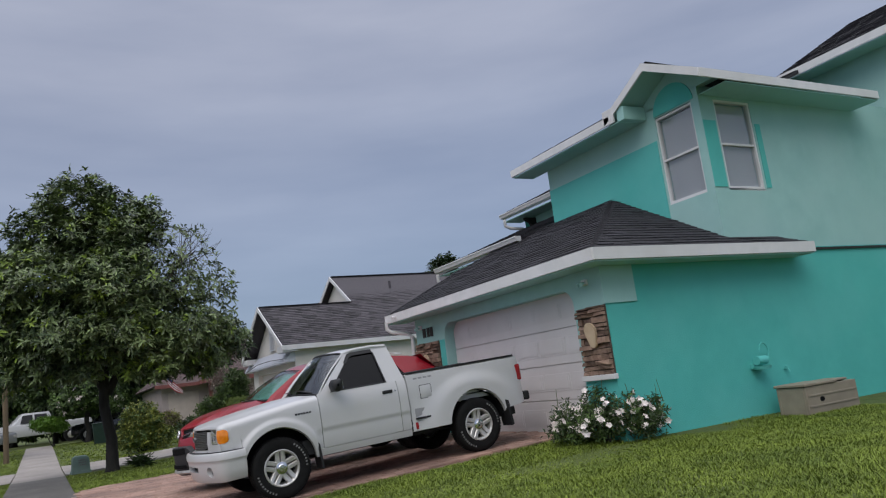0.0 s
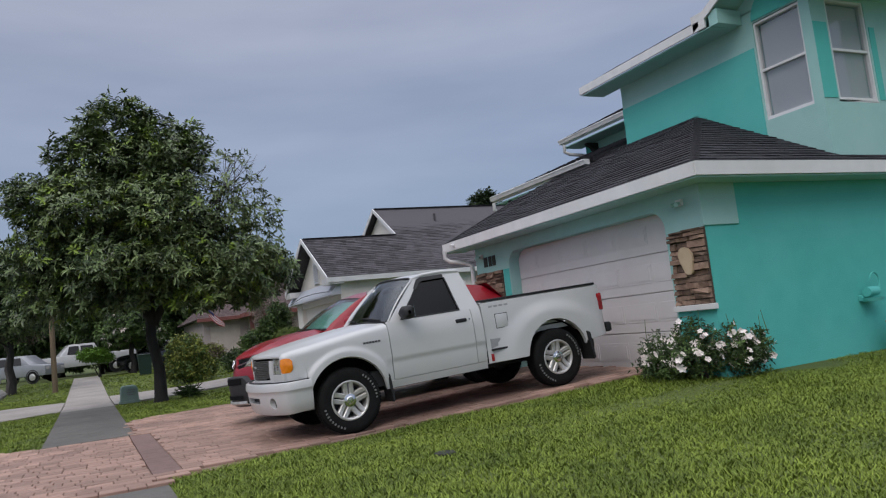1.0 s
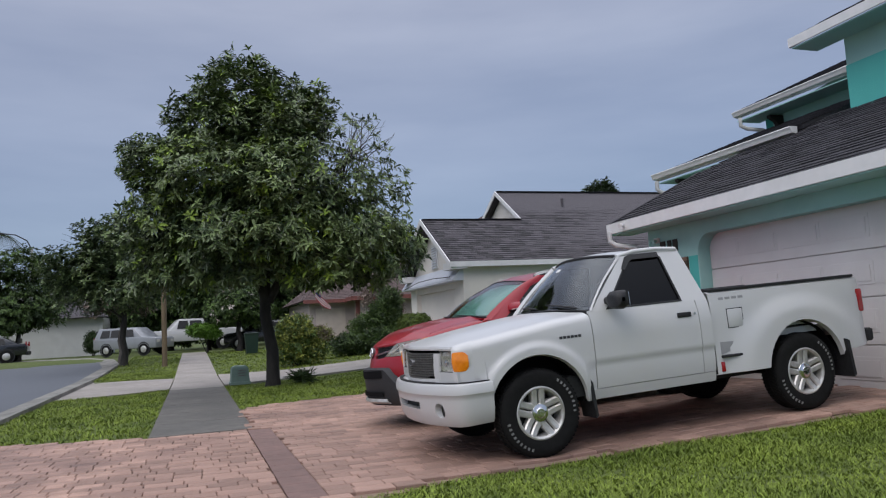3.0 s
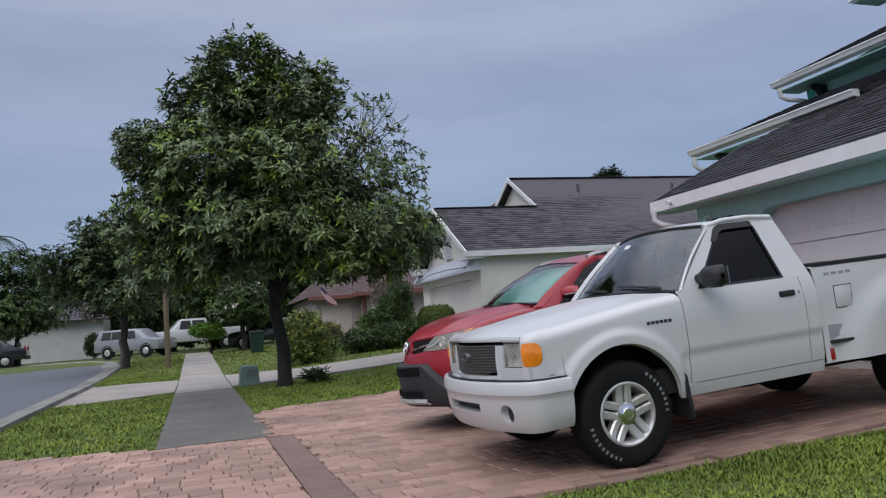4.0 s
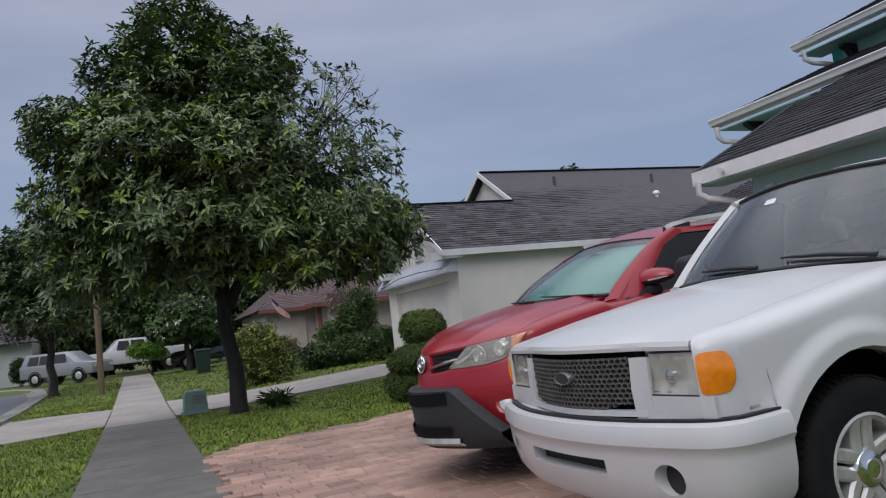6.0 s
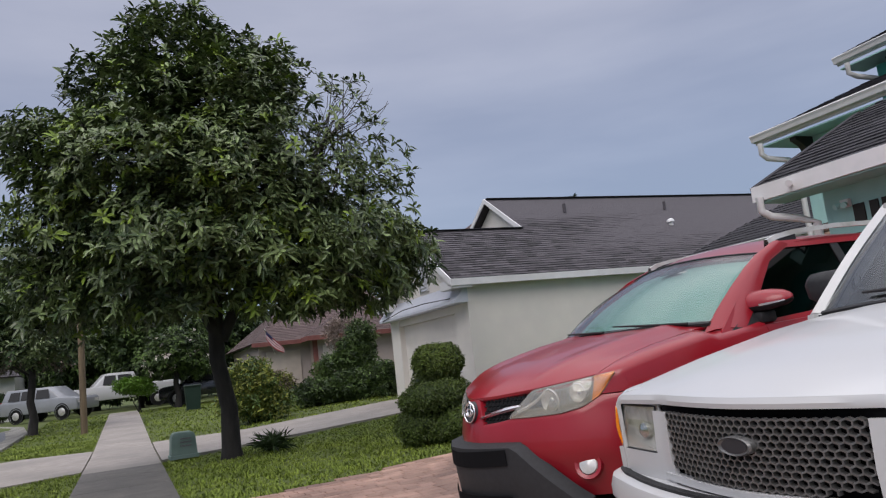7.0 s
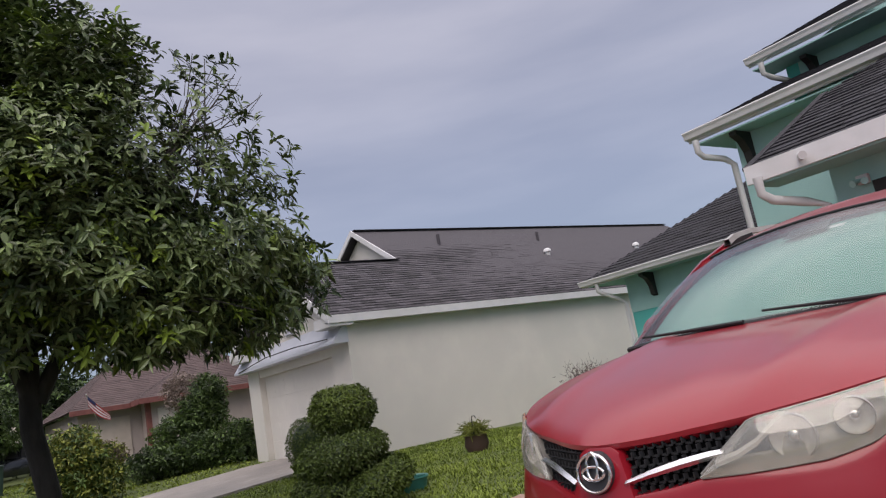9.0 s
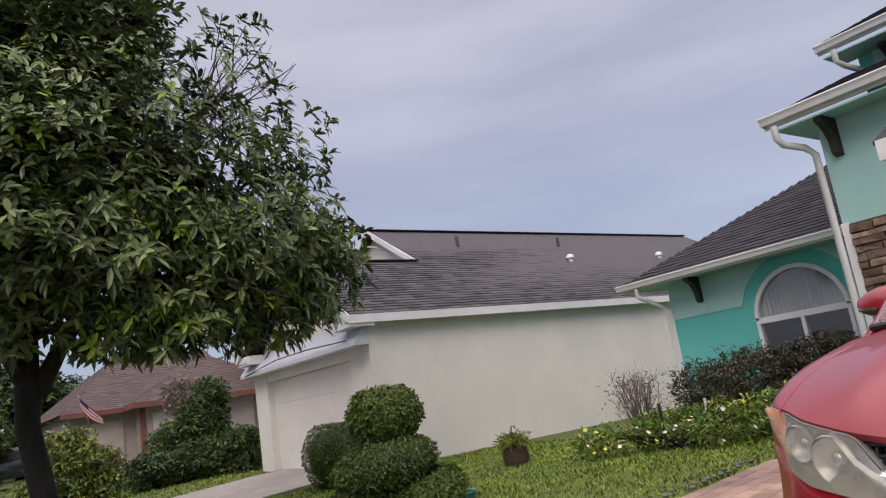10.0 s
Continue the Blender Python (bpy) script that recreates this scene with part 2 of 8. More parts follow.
def lathe(bm, profile, m=None, sides=24):
    """Turns (radius, height) pairs about the z axis, then moves them by m."""
    m = m or Matrix.Identity(4)
    rings = [[bm.verts.new(m @ Vector((r * math.cos(a), r * math.sin(a), z))) for a in (2 * math.pi * k / sides for k in range(sides))] for r, z in profile]
    for r, s in zip(rings, rings[1:]):
        for k in range(sides):
            bm.faces.new((r[k], r[(k + 1) % sides], s[(k + 1) % sides], s[k]))
    bmesh.ops.recalc_face_normals(bm, faces=bm.faces[:])
    return bm


def soup(name, verts, faces, material, parent=None, label="", kind="", smooth=False):
    me = bpy.data.meshes.new(name)
    me.from_pydata([tuple(v) for v in verts], [], faces)
    for m in material if isinstance(material, (list, tuple)) else [material]:
        me.materials.append(m)
    if smooth:
        me.shade_smooth()
    ob = new(name, me)
    ob.parent = parent
    return tagged(ob, label, kind=kind)


def roof_plane(parent, pts, material, name="roof", thick=0.07, course=0.14, tab=0.3, seed=1, flat_below=True):
    """A sloping roof plane: a deck, and on it courses of single shingle tabs. pts run round it, the eave first."""
    pts = [Vector(p) for p in pts]
    nrm = (pts[1] - pts[0]).cross(pts[2] - pts[1]).normalized()
    if nrm.z < 0:
        nrm = -nrm
    deck = part(name, prism(bmesh.new(), [p - nrm * thick for p in pts], nrm * thick), material, parent)
    u = Vector((nrm.y, -nrm.x, 0)).normalized()
    v = nrm.cross(u)
    if v.z < 0:
        u, v = -u, -v
    o = pts[0]
    q = [((p - o).dot(u), (p - o).dot(v)) for p in pts]
    lo, hi = min(b for a, b in q), max(b for a, b in q)
    rng, verts, faces = random.Random(seed), [], []
    row, b0 = 0, lo
    while b0 < hi - 0.02:
        mid, cuts = b0 + course * 0.5, []
        for (a1, c1), (a2, c2) in zip(q, q[1:] + q[:1]):
            if (c1 <= mid) != (c2 <= mid):
                cuts.append(a1 + (a2 - a1) * (mid - c1) / (c2 - c1))
        cuts.sort()
        if len(cuts) >= 2:
            a, end = cuts[0], cuts[-1]
            first = tab * (0.35 + 0.5 * (row % 2)) * rng.uniform(0.8, 1.2)
            while a < end - 0.01:
                w = min(first or tab * rng.uniform(0.75, 1.25), end - a)
                first = None
                drop, lift = rng.uniform(-0.008, 0.008), rng.uniform(0.012, 0.022)
                k = len(verts)
                for aa, bb, h in ((a + 0.003, b0 - 0.01 + drop, 0.001), (a + w - 0.003, b0 - 0.01 + drop, 0.001), (a + w - 0.003, b0 - 0.01 + drop, lift),
                                  (a + 0.003, b0 - 0.01 + drop, lift), (a + w - 0.003, b0 + course, 0.003), (a + 0.003, b0 + course, 0.003)):
                    verts.append(o + u * aa + v * bb + nrm * h)
                faces += [(k, k + 1, k + 2, k + 3), (k + 3, k + 2, k + 4, k + 5)]
                a += w
        row, b0 = row + 1, b0 + course
    soup("shingles", verts, faces, material, deck, kind="stuff")
    return deck


def leaf_soup(centres, spread, per, length, width, rng, up=0.25, out=None, broad=False):
    """Whorls of folded leaves at the centres, broad ones with a fuller outline. Gives vertices and faces for soup()."""
    verts, faces = [], []
    for ci, c in enumerate(centres):
        axis = Vector((rng.gauss(0, 1), rng.gauss(0, 1), rng.gauss(0, 1) + up * 4))
        if out is not None:
            axis = axis * 0.5 + (Vector(c) - Vector(out)).normalized() * 1.4
        axis.normalize()
        side = axis.cross(Vector((0.3, 0.5, 0.8))).normalized()
        oth = axis.cross(side)
        for k in range(per):
            a = 2 * math.pi * k / per + rng.uniform(-0.5, 0.5)
            d = (side * math.cos(a) + oth * math.sin(a)) + axis * rng.uniform(-0.3, 0.9)
            d.normalize()
            s = d.cross(axis)
            if s.length < 1e-3:
                continue
            s.normalize()
            nn = s.cross(d)
            L, W = length * rng.uniform(0.6, 1.15), width * rng.uniform(0.7, 1.2)
            b = Vector(c) + Vector((rng.gauss(0, spread), rng.gauss(0, spread), rng.gauss(0, spread)))
            i = len(verts)
            if broad:
                a1, a2, fold, sag = b + d * L * 0.34, b + d * L * 0.72 - Vector((0, 0, L * 0.05)), nn * W * 0.16, Vector((0, 0, L * 0.16))
                verts += [b, a1 + s * W * 0.42 + fold, a2 + s * W * 0.40 + fold, b + d * L - sag, a2 - s * W * 0.40 + fold, a1 - s * W * 0.42 + fold, a1, a2]
                faces += [(i, i + 1, i + 6), (i + 6, i + 1, i + 2, i + 7), (i + 7, i + 2, i + 3), (i, i + 6, i + 5), (i + 5, i + 6, i + 7, i + 4), (i + 4, i + 7, i + 3)]
                continue
            verts += [b, b + d * L * 0.5 + s * W * 0.5 + nn * W * 0.18, b + d * L - Vector((0, 0, L * 0.12)), b + d * L * 0.5 - s * W * 0.5 + nn * W * 0.18]
            faces += [(i, i + 1, i + 2), (i, i + 2, i + 3)]
    return verts, faces


def in_lobes(lobes, count, rng, shell=0.35):
    """Places spread over lumpy lobes (x, y, z, rx, ry, rz), most of them near their skins."""
    vol = [l[3] * l[4] * l[5] for l in lobes]
    got = []
    while len(got) < count:
        l = rng.choices(lobes, vol)[0]
        d = Vector((rng.gauss(0, 1), rng.gauss(0, 1), rng.gauss(0, 1))).normalized()
        r = 1 - shell * rng.random() ** 1.4
        r *= 0.86 + 0.28 * noise.noise(d * 2.3 + Vector((l[0], l[1], l[2])))
        got.append((l[0] + d.x * l[3] * r, l[1] + d.y * l[4] * r, l[2] + d.z * l[5] * r))
    return got


def shrub(name, label, category, lobes, count, per, length, width, mats, seed, kind="", stems=5, base=None, core=True, group=""):
    """A bush or hedge: stems and a lumpy crown of single leaves."""
    rng = random.Random(seed)
    bx, by, bz = base or (lobes[0][0], lobes[0][1], ground_z(lobes[0][0], lobes[0][1]))
    t = thing(name, label, category, group, kind)
    bm = bmesh.new()
    for k in range(stems):
        l = rng.choice(lobes)
        e = Vector((l[0] + rng.uniform(-0.5, 0.5) * l[3], l[1] + rng.uniform(-0.5, 0.5) * l[4], l[2] + 0.3 * l[5]))
        s = Vector((bx + rng.uniform(-0.1, 0.1), by + rng.uniform(-0.1, 0.1), bz - 0.05))
        mid = s.lerp(e, 0.5) + Vector((rng.uniform(-0.1, 0.1), rng.uniform(-0.1, 0.1), 0.1))
        tube(bm, [s, mid, e], [0.025, 0.016, 0.006], 5)
    part("stem", bm, BARK, t)
    for k, m in enumerate(mats):
        c = in_lobes(lobes, count // len(mats), rng, 0.55)
        c = [p for p in c if p[2] > ground_z(p[0], p[1]) + 0.02]
        v, f = leaf_soup(c, length * 0.25, per, length, width, rng)
        soup("foliage", v, f, m, t, kind="stuff")
    return t

# ---- ground, road, walks ----
def ground_z(x, y):
    """Height of the ground: level by the road, a low rise to the houses and past the bend."""
    lawn = float(np.interp(x, [-60, 1, 3, 7, 12, 60], [0.0, 0.0, 0.02, 0.10, 0.10, 0.15]))
    drive = float(np.interp(x, [-60, 1, 3, 7, 9, 60], [0.0, 0.0, 0.005, 0.205, 0.21, 0.25]))
    k = float(np.interp(y, [7.6, 8.7, 30, 40], [0, 1, 1, 0]))
    a = lawn + (drive - lawn) * k
    b = float(np.interp(y, [-100, 26, 46, 400], [0, 0, 0.42, 1.2]))
    if x < 1:
        a = 0.0
    return a + b


bm = bmesh.new()
gx = sorted({*np.linspace(-14, 34, 97).round(3), -400, -200, -100, -60, -40, -25, 45, 60, 100, 200, 400, 0.93, -0.28})
gy = sorted({*np.linspace(-12, 60, 73).round(3), -300, -150, -60, -30, 75, 100, 150, 220, 400, 700})
grid = [[bm.verts.new((x, y, ground_z(x, y) - 0.035 - (0.13 if x < -2.9 and y < 44 + 0.25 * (x + 3) else 0))) for y in gy] for x in gx]
for i in range(len(gx) - 1):
    for j in range(len(gy) - 1):
        bm.faces.new((grid[i][j], grid[i + 1][j], grid[i + 1][j + 1], grid[i][j + 1]))
ground = tagged(part("ground", bm, LAWN, smooth=60), "green lawn ground sheet reaching the horizon", "ground", kind="structure")

# the road bends away beyond the neighbour's drive
CURB = [(-2.85, -60), (-2.85, 10), (-2.85, 30), (-2.95, 38), (-3.6, 43), (-5.2, 47), (-8, 49.5), (-12, 51), (-20, 52), (-60, 54)]
FAR = [(-60, 44), (-20, 42), (-13, 39), (-11, 34), (-10.8, 10), (-10.8, -60)]


def road_z(x, y):
    return ground_z(min(x, 0), y) - 0.11


bm = bmesh.new()
v = [bm.verts.new((x, y, road_z(x, y))) for x, y in CURB + FAR]
bmesh.ops.triangulate(bm, faces=[bm.faces.new(v)])
tagged(part("road", bm, ASPHALT), "grey asphalt road bending round a corner", "road", kind="structure")
for line, name in ((CURB, "curb"), (FAR, "curb")):
    bm = bmesh.new()
    off = 1 if line is CURB else -1
    ring = []
    for i, (x, y) in enumerate(line):
        a, b = line[max(i - 1, 0)], line[min(i + 1, len(line) - 1)]
        d = Vector((b[0] - a[0], b[1] - a[1])).normalized()
        nn = Vector((d.y, -d.x))
        z = road_z(x, y)
        if line is FAR:
            nn = nn
        prof = [(-0.42, 0.004), (-0.38, 0.012), (-0.10, 0.026), (0.03, 0.062), (0.13, 0.105), (0.24, 0.122), (0.25, 0.0)]
        ring.append([bm.verts.new((x + nn.x * o, y + nn.y * o, z + h)) for o, h in prof])
    for r, s in zip(ring, ring[1:]):
        for k in range(len(r) - 1):
            bm.faces.new((r[k], s[k], s[k + 1], r[k + 1]))
    bmesh.ops.recalc_face_normals(bm, faces=bm.faces[:])
    tagged(part(name, bm, CURBSTONE, smooth=50), "concrete kerb and gutter along the road", "kerb", kind="structure")

# sidewalk slabs
walk_way = tagged(part("sidewalk", boxed(-0.28, 0.93, -30, 8.1, -0.12, -0.02), SAND), "damp grey concrete sidewalk in slabs", "sidewalk", kind="structure")
part("bed", boxed(-0.28, 0.93, 15.0, 30, -0.12, -0.02), SAND, walk_way)


def slab(parent, x0, x1, y0, y1, material=CONCRETE, name="slab", gap=0.006):
    bm = bmesh.new()
    rows = max(2, int((y1 - y0) / 1.5) + 1)
    ring = []
    for k in range(rows):
        y = y0 + gap + (y1 - y0 - 2 * gap) * k / (rows - 1)
        ring.append([bm.verts.new((x, y, ground_z(x, y) + z)) for x, z in ((x0, -0.1), (x0, -0.006), (x0 + 0.008, 0.002), (x1 - 0.008, 0.002), (x1, -0.006), (x1, -0.1))])
    for r, s in zip(ring, ring[1:]):
        for k in range(5):
            bm.faces.new((r[k], r[k + 1], s[k + 1], s[k]))
    bm.faces.new(ring[0])
    bm.faces.new(ring[-1][::-1])
    bmesh.ops.recalc_face_normals(bm, faces=bm.faces[:])
    return part(name, bm, material, parent)


for k in range(0, 12):
    slab(walk_way, -0.28, 0.93, 8.13 - 1.22 * (k + 1), 8.13 - 1.22 * k)
ends = [13.2, 14.6, 16.1, 17.6, 19.1, 20.6, 21.9, 23.6, 25.3, 27.0, 28.6, 30.2, 31.8, 33.4, 35.0, 36.6, 38.2, 39.8, 41.4, 43.0, 44.6, 46.2]
for a, b in zip(ends, ends[1:]):
    slab(walk_way, -0.28, 0.93, a, b, CONCRETE if b < 22.5 else CONCRETE2)

# the neighbour's concrete drive and apron
def grid_sheet(rows, depth):
    """A slab whose top follows rows of points."""
    bm = bmesh.new()
    top = [[bm.verts.new(p) for p in r] for r in rows]
    for a, b in zip(top, top[1:]):
        for k in range(len(a) - 1):
            bm.faces.new((a[k], b[k], b[k + 1], a[k + 1]))
    bmesh.ops.recalc_face_normals(bm, faces=bm.faces[:])
    got = bmesh.ops.extrude_face_region(bm, geom=bm.faces[:])
    for v in got["geom"]:
        if isinstance(v, bmesh.types.BMVert):
            v.co.z -= depth
    bmesh.ops.recalc_face_normals(bm, faces=bm.faces[:])
    return bm


nd = tagged(part("neighbour_driveway", grid_sheet([[(x, y0 + (y1 - y0) * k / 8, max(ground_z(x, y0 + (y1 - y0) * k / 8), 0.0) + 0.014) for k in range(9)] for x, y0, y1 in [(0.95 + 7.0 * i / 20, float(np.interp(0.95 + 7.0 * i / 20, [0.95, 3.2, 8.2], [22.3, 23.4, 23.9])), float(np.interp(0.95 + 7.0 * i / 20, [0.95, 3.2, 8.2], [27.2, 27.2, 27.9]))) for i in range(21)]], 0.1), CONCRETE2),
            "pale concrete driveway to the cream house", "driveway", kind="structure")
tagged(part("neighbour_apron", prism(bmesh.new(), [(-0.3, 22.3, 0.002), (-2.6, 21.4, -0.02), (-2.6, 28.2, 0.0), (-0.3, 27.2, 0.01)], (0, 0, -0.1)), CONCRETE2), "pale concrete driveway apron by the kerb", "driveway", kind="structure")

# ---- the teal house ----
house = thing("teal_house", "two-storey stucco house painted teal and mint with dark shingle roofs", "house")


def wall(x0, x1, y0, y1, z0, z1, material, name="wall", parent=house, bevel=0.0):
    return part(name, boxed(x0, x1, y0, y1, z0, z1, bevel), material, parent)


def framed_hole(x, y0, y1, z0, z1, a0, a1, b1, thick, material, parent, arch=0.25, name="wall", steps=10):
    """A wall facing the road, from y0 to y1, with an opening a0..a1 that reaches up to b1 with rounded top corners."""
    arc = [(a0 + arch - arch * math.cos(math.pi / 2 * k / steps), b1 - arch + arch * math.sin(math.pi / 2 * k / steps)) for k in range(steps + 1)]
    arc += [(a1 - (p - a0), q) for p, q in arc[::-1]]
    outline = [(y0, z0), (a0, z0)] + [p for p, q in zip(arc, arc[1:] + [(1e9, 0)]) if abs(p[0] - q[0]) + abs(p[1] - q[1]) > 1e-4] + [(a1, z0), (y1, z0), (y1, z1), (y0, z1)]
    bm = prism(bmesh.new(), [(x, p, h) for p, h in outline], (thick, 0, 0))
    bmesh.ops.triangulate(bm, faces=[f for f in bm.faces if len(f.verts) > 4], ngon_method="EAR_CLIP")
    bmesh.ops.recalc_face_normals(bm, faces=bm.faces[:])
    return part(name, bm, material, parent)


# garage: front wall with the door opening, side wall, lighter bands
framed_hole(7.13, 7.8, 13.6, 0.0, 2.62, 8.47, 12.41, 2.24, 0.22, MINT, house)
wall(7.35, 15.5, 7.8, 8.02, 0.0, 2.62, TEAL)
wall(7.135, 7.35, 7.797, 7.8, 0.0, 1.93, TEAL, "painted_band")
wall(7.35, 9.7, 13.38, 13.6, 0.0, 2.6, TEAL)
wall(7.118, 7.13, 7.79, 8.43, 0.0, 0.93, TEAL, "painted_band")
wall(7.122, 7.36, 12.43, 12.62, 0.0, 1.95, TEAL, "painted_band")
wall(7.1, 7.69, 7.778, 7.8, 1.93, 2.62, MINT, "painted_band")
gd = part("garage_door", boxed(7.36, 7.40, 8.3, 12.5, 0.12, 2.3), DOOR, house, "off-white sectional garage door, closed")
for r in range(4):
    z0, z1 = 0.14 + 0.53 * r, 0.14 + 0.53 * (r + 1)
    part("door_section", boxed(7.335, 7.36, 8.3, 12.5, z0 + 0.006, z1 - 0.006, 0.006), DOOR, gd)
    for c in range(6):
        a = 8.37 + c * 0.685
        bm = boxed(7.329, 7.335, a, a + 0.61, z0 + 0.14, z1 - 0.13, 0.003)
        box(bm, 7.322, 7.329, a + 0.04, a + 0.57, z0 + 0.18, z1 - 0.17)
        part("raised_panel", bm, DOOR, gd)
part("garage_floor", boxed(7.36, 14, 8.02, 13.4, 0.0, 0.2), CONCRETE2, house)

# ledge-stone facing on the garage piers and the entry
def ledge_stones(x, y0, y1, z0, z1, parent, seed, medallion=False):
    back = part("stone_backing", boxed(x - 0.02, x + 0.02, y0, y1, z0, z1), MORTAR, parent, "stacked ledge stone facing")
    rng, z = random.Random(seed), z0
    while z < z1 - 0.02:
        h = min(rng.uniform(0.05, 0.105), z1 - z)
        y = y0
        while y < y1 - 0.02:
            w = min(rng.uniform(0.16, 0.36), y1 - y)
            if y1 - (y + w) < 0.08:
                w = y1 - y
            out = rng.uniform(0.035, 0.095)
            bm = boxed(x - out, x, y + 0.006, y + w - 0.006, z + 0.007, z + h - 0.007)
            for q in bm.verts:
                if q.co.x < x - 0.01:
                    q.co += Vector((rng.uniform(-0.012, 0.022), rng.uniform(-0.012, 0.012), rng.uniform(-0.009, 0.009)))
            part("stone", bm, STONE, back)
            y += w
        z += h
    if medallion:
        bm = bmesh.new()
        cy, cz = (y0 + y1) / 2 - 0.02, (z0 + z1) / 2 + 0.08
        pts = [(cy + 0.105 * math.cos(a) * (1 + 0.2 * math.sin(3 * a)) + 0.03 * math.sin(a), cz + 0.19 * math.sin(a) * (1 + 0.08 * math.cos(2 * a))) for a in (2 * math.pi * k / 14 for k in range(14))]
        prism(bm, [(x - 0.07, a, b) for a, b in pts], (-0.035, 0, 0))
        part("flagstone", bm, STONE_LT, back, "tan flagstone set in the pier")
    return back


ledge_stones(7.13, 7.8, 8.40, 0.99, 1.92, house, 3, True)
part("sill", boxed(7.05, 7.13, 7.76, 8.43, 0.92, 0.99, 0.008), WHITE, house)
ledge_stones(7.13, 12.64, 13.6, 0.99, 1.95, house, 4, True)
part("sill", boxed(7.05, 7.13, 12.62, 13.62, 0.92, 0.99, 0.008), WHITE, house)
for k, w in enumerate((0.11, 0.09, 0.12)):
    part("address_bar", boxed(7.112, 7.128, 12.86 + 0.15 * k, 12.86 + 0.15 * k + w, 2.06, 2.24), BLACKTRIM, house)

# eave trims
def fascia(p, q, h=0.19, w=0.03, gutter=False):
    h *= 1.0 if gutter else 0.82
    part("fascia", beam(bmesh.new(), p, q, w, h), WHITE, house)
    if gutter:
        p, q = Vector(p), Vector(q)
        d = (q - p).normalized()
        s = Vector((0, 0, 1)).cross(d)
        if s.x > 0 or (abs(s.x) < 0.1 and s.y > 0):
            s = -s
        prof = [(0.016, 0.0), (0.13, 0.0), (0.135, -0.015), (0.115, -0.05), (0.10, -0.10), (0.016, -0.11)]
        part("gutter", prism(bmesh.new(), [p + s * a + Vector((0, 0, b)) for a, b in prof], q - p), WHITE, house)


def soffit(x0, x1, y0, y1, z, material=None):
    part("soffit", boxed(x0, x1, y0, y1, z - 0.02, z), material or MINT, house)


# garage roof: front slope and hipped side slope that runs on as a skirt
E0 = 2.62
roof_plane(house, [(6.74, 7.44, E0), (6.74, 14.10, E0), (8.6, 14.10, E0 + 0.90), (9.72, 13.4, E0 + 1.42), (9.72, 10.10, E0 + 1.42)], SHINGLE, seed=2)
part("drip_edge", beam(bmesh.new(), (6.72, 14.095, E0 + 0.014), (8.6, 14.095, E0 + 0.924), 0.09, 0.035), SHINGLE, house)
roof_plane(house, [(9.75, 7.44, E0), (6.74, 7.44, E0), (9.72, 10.10, E0 + 1.42), (9.75, 10.10, E0 + 1.42)], SHINGLE, seed=3)
roof_plane(house, [(11.24, 7.44, E0), (9.7, 7.44, E0), (9.7, 7.86, E0 + 0.21), (10.82, 7.86, E0 + 0.21)], SHINGLE, seed=4)
fascia((6.72, 7.42, E0 + 0.01), (6.72, 14.12, E0 + 0.01), 0.2)
fascia((6.72, 7.42, E0 + 0.012), (11.25, 7.42, E0 + 0.012), 0.2)
fascia((11.25, 7.44, E0), (11.25, 7.8, E0 + 0.02), 0.2)
fascia((6.74, 14.10, E0 + 0.01), (8.6, 14.10, E0 + 0.91), 0.2)
soffit(6.735, 7.13, 7.435, 14.08, E0 - 0.155)
soffit(7.13, 11.23, 7.435, 7.8, E0 - 0.155)

# upper storey at the front with its small gable over the window
U = 5.30
wall(9.9, 10.03, 7.8, 8.02, 2.62, 5.3, MINT)
wall(10.88, 15.5, 7.8, 8.02, 2.62, 5.3, MINT)
wall(10.03, 10.88, 7.8, 8.02, 2.62, 3.60, MINT)
wall(10.03, 10.88, 7.8, 8.02, 5.09, 5.3, MINT)
wall(9.705, 9.9, 7.96, 8.77, 2.7, 3.58, MINT)
framed_hole(9.7, 7.8, 11.87, 2.7, 5.3, 7.96, 8.77, 5.10, 0.2, MINT, house, arch=0.02)
wall(9.9, 15.5, 11.67, 11.87, 3.2, 5.3, TEAL)
wall(9.688, 9.7, 8.80, 11.875, 3.2, 4.72, TEAL, "painted_band")
wall(9.71, 9.99, 7.789, 7.8, 3.62, 4.72, TEAL, "painted_band")
wall(10.92, 11.04, 7.789, 7.8, 3.62, 4.72, TEAL, "painted_band")
part("ledge_line", boxed(11.27, 15.5, 7.77, 7.8, 2.56, 2.60), BLACKTRIM, house)


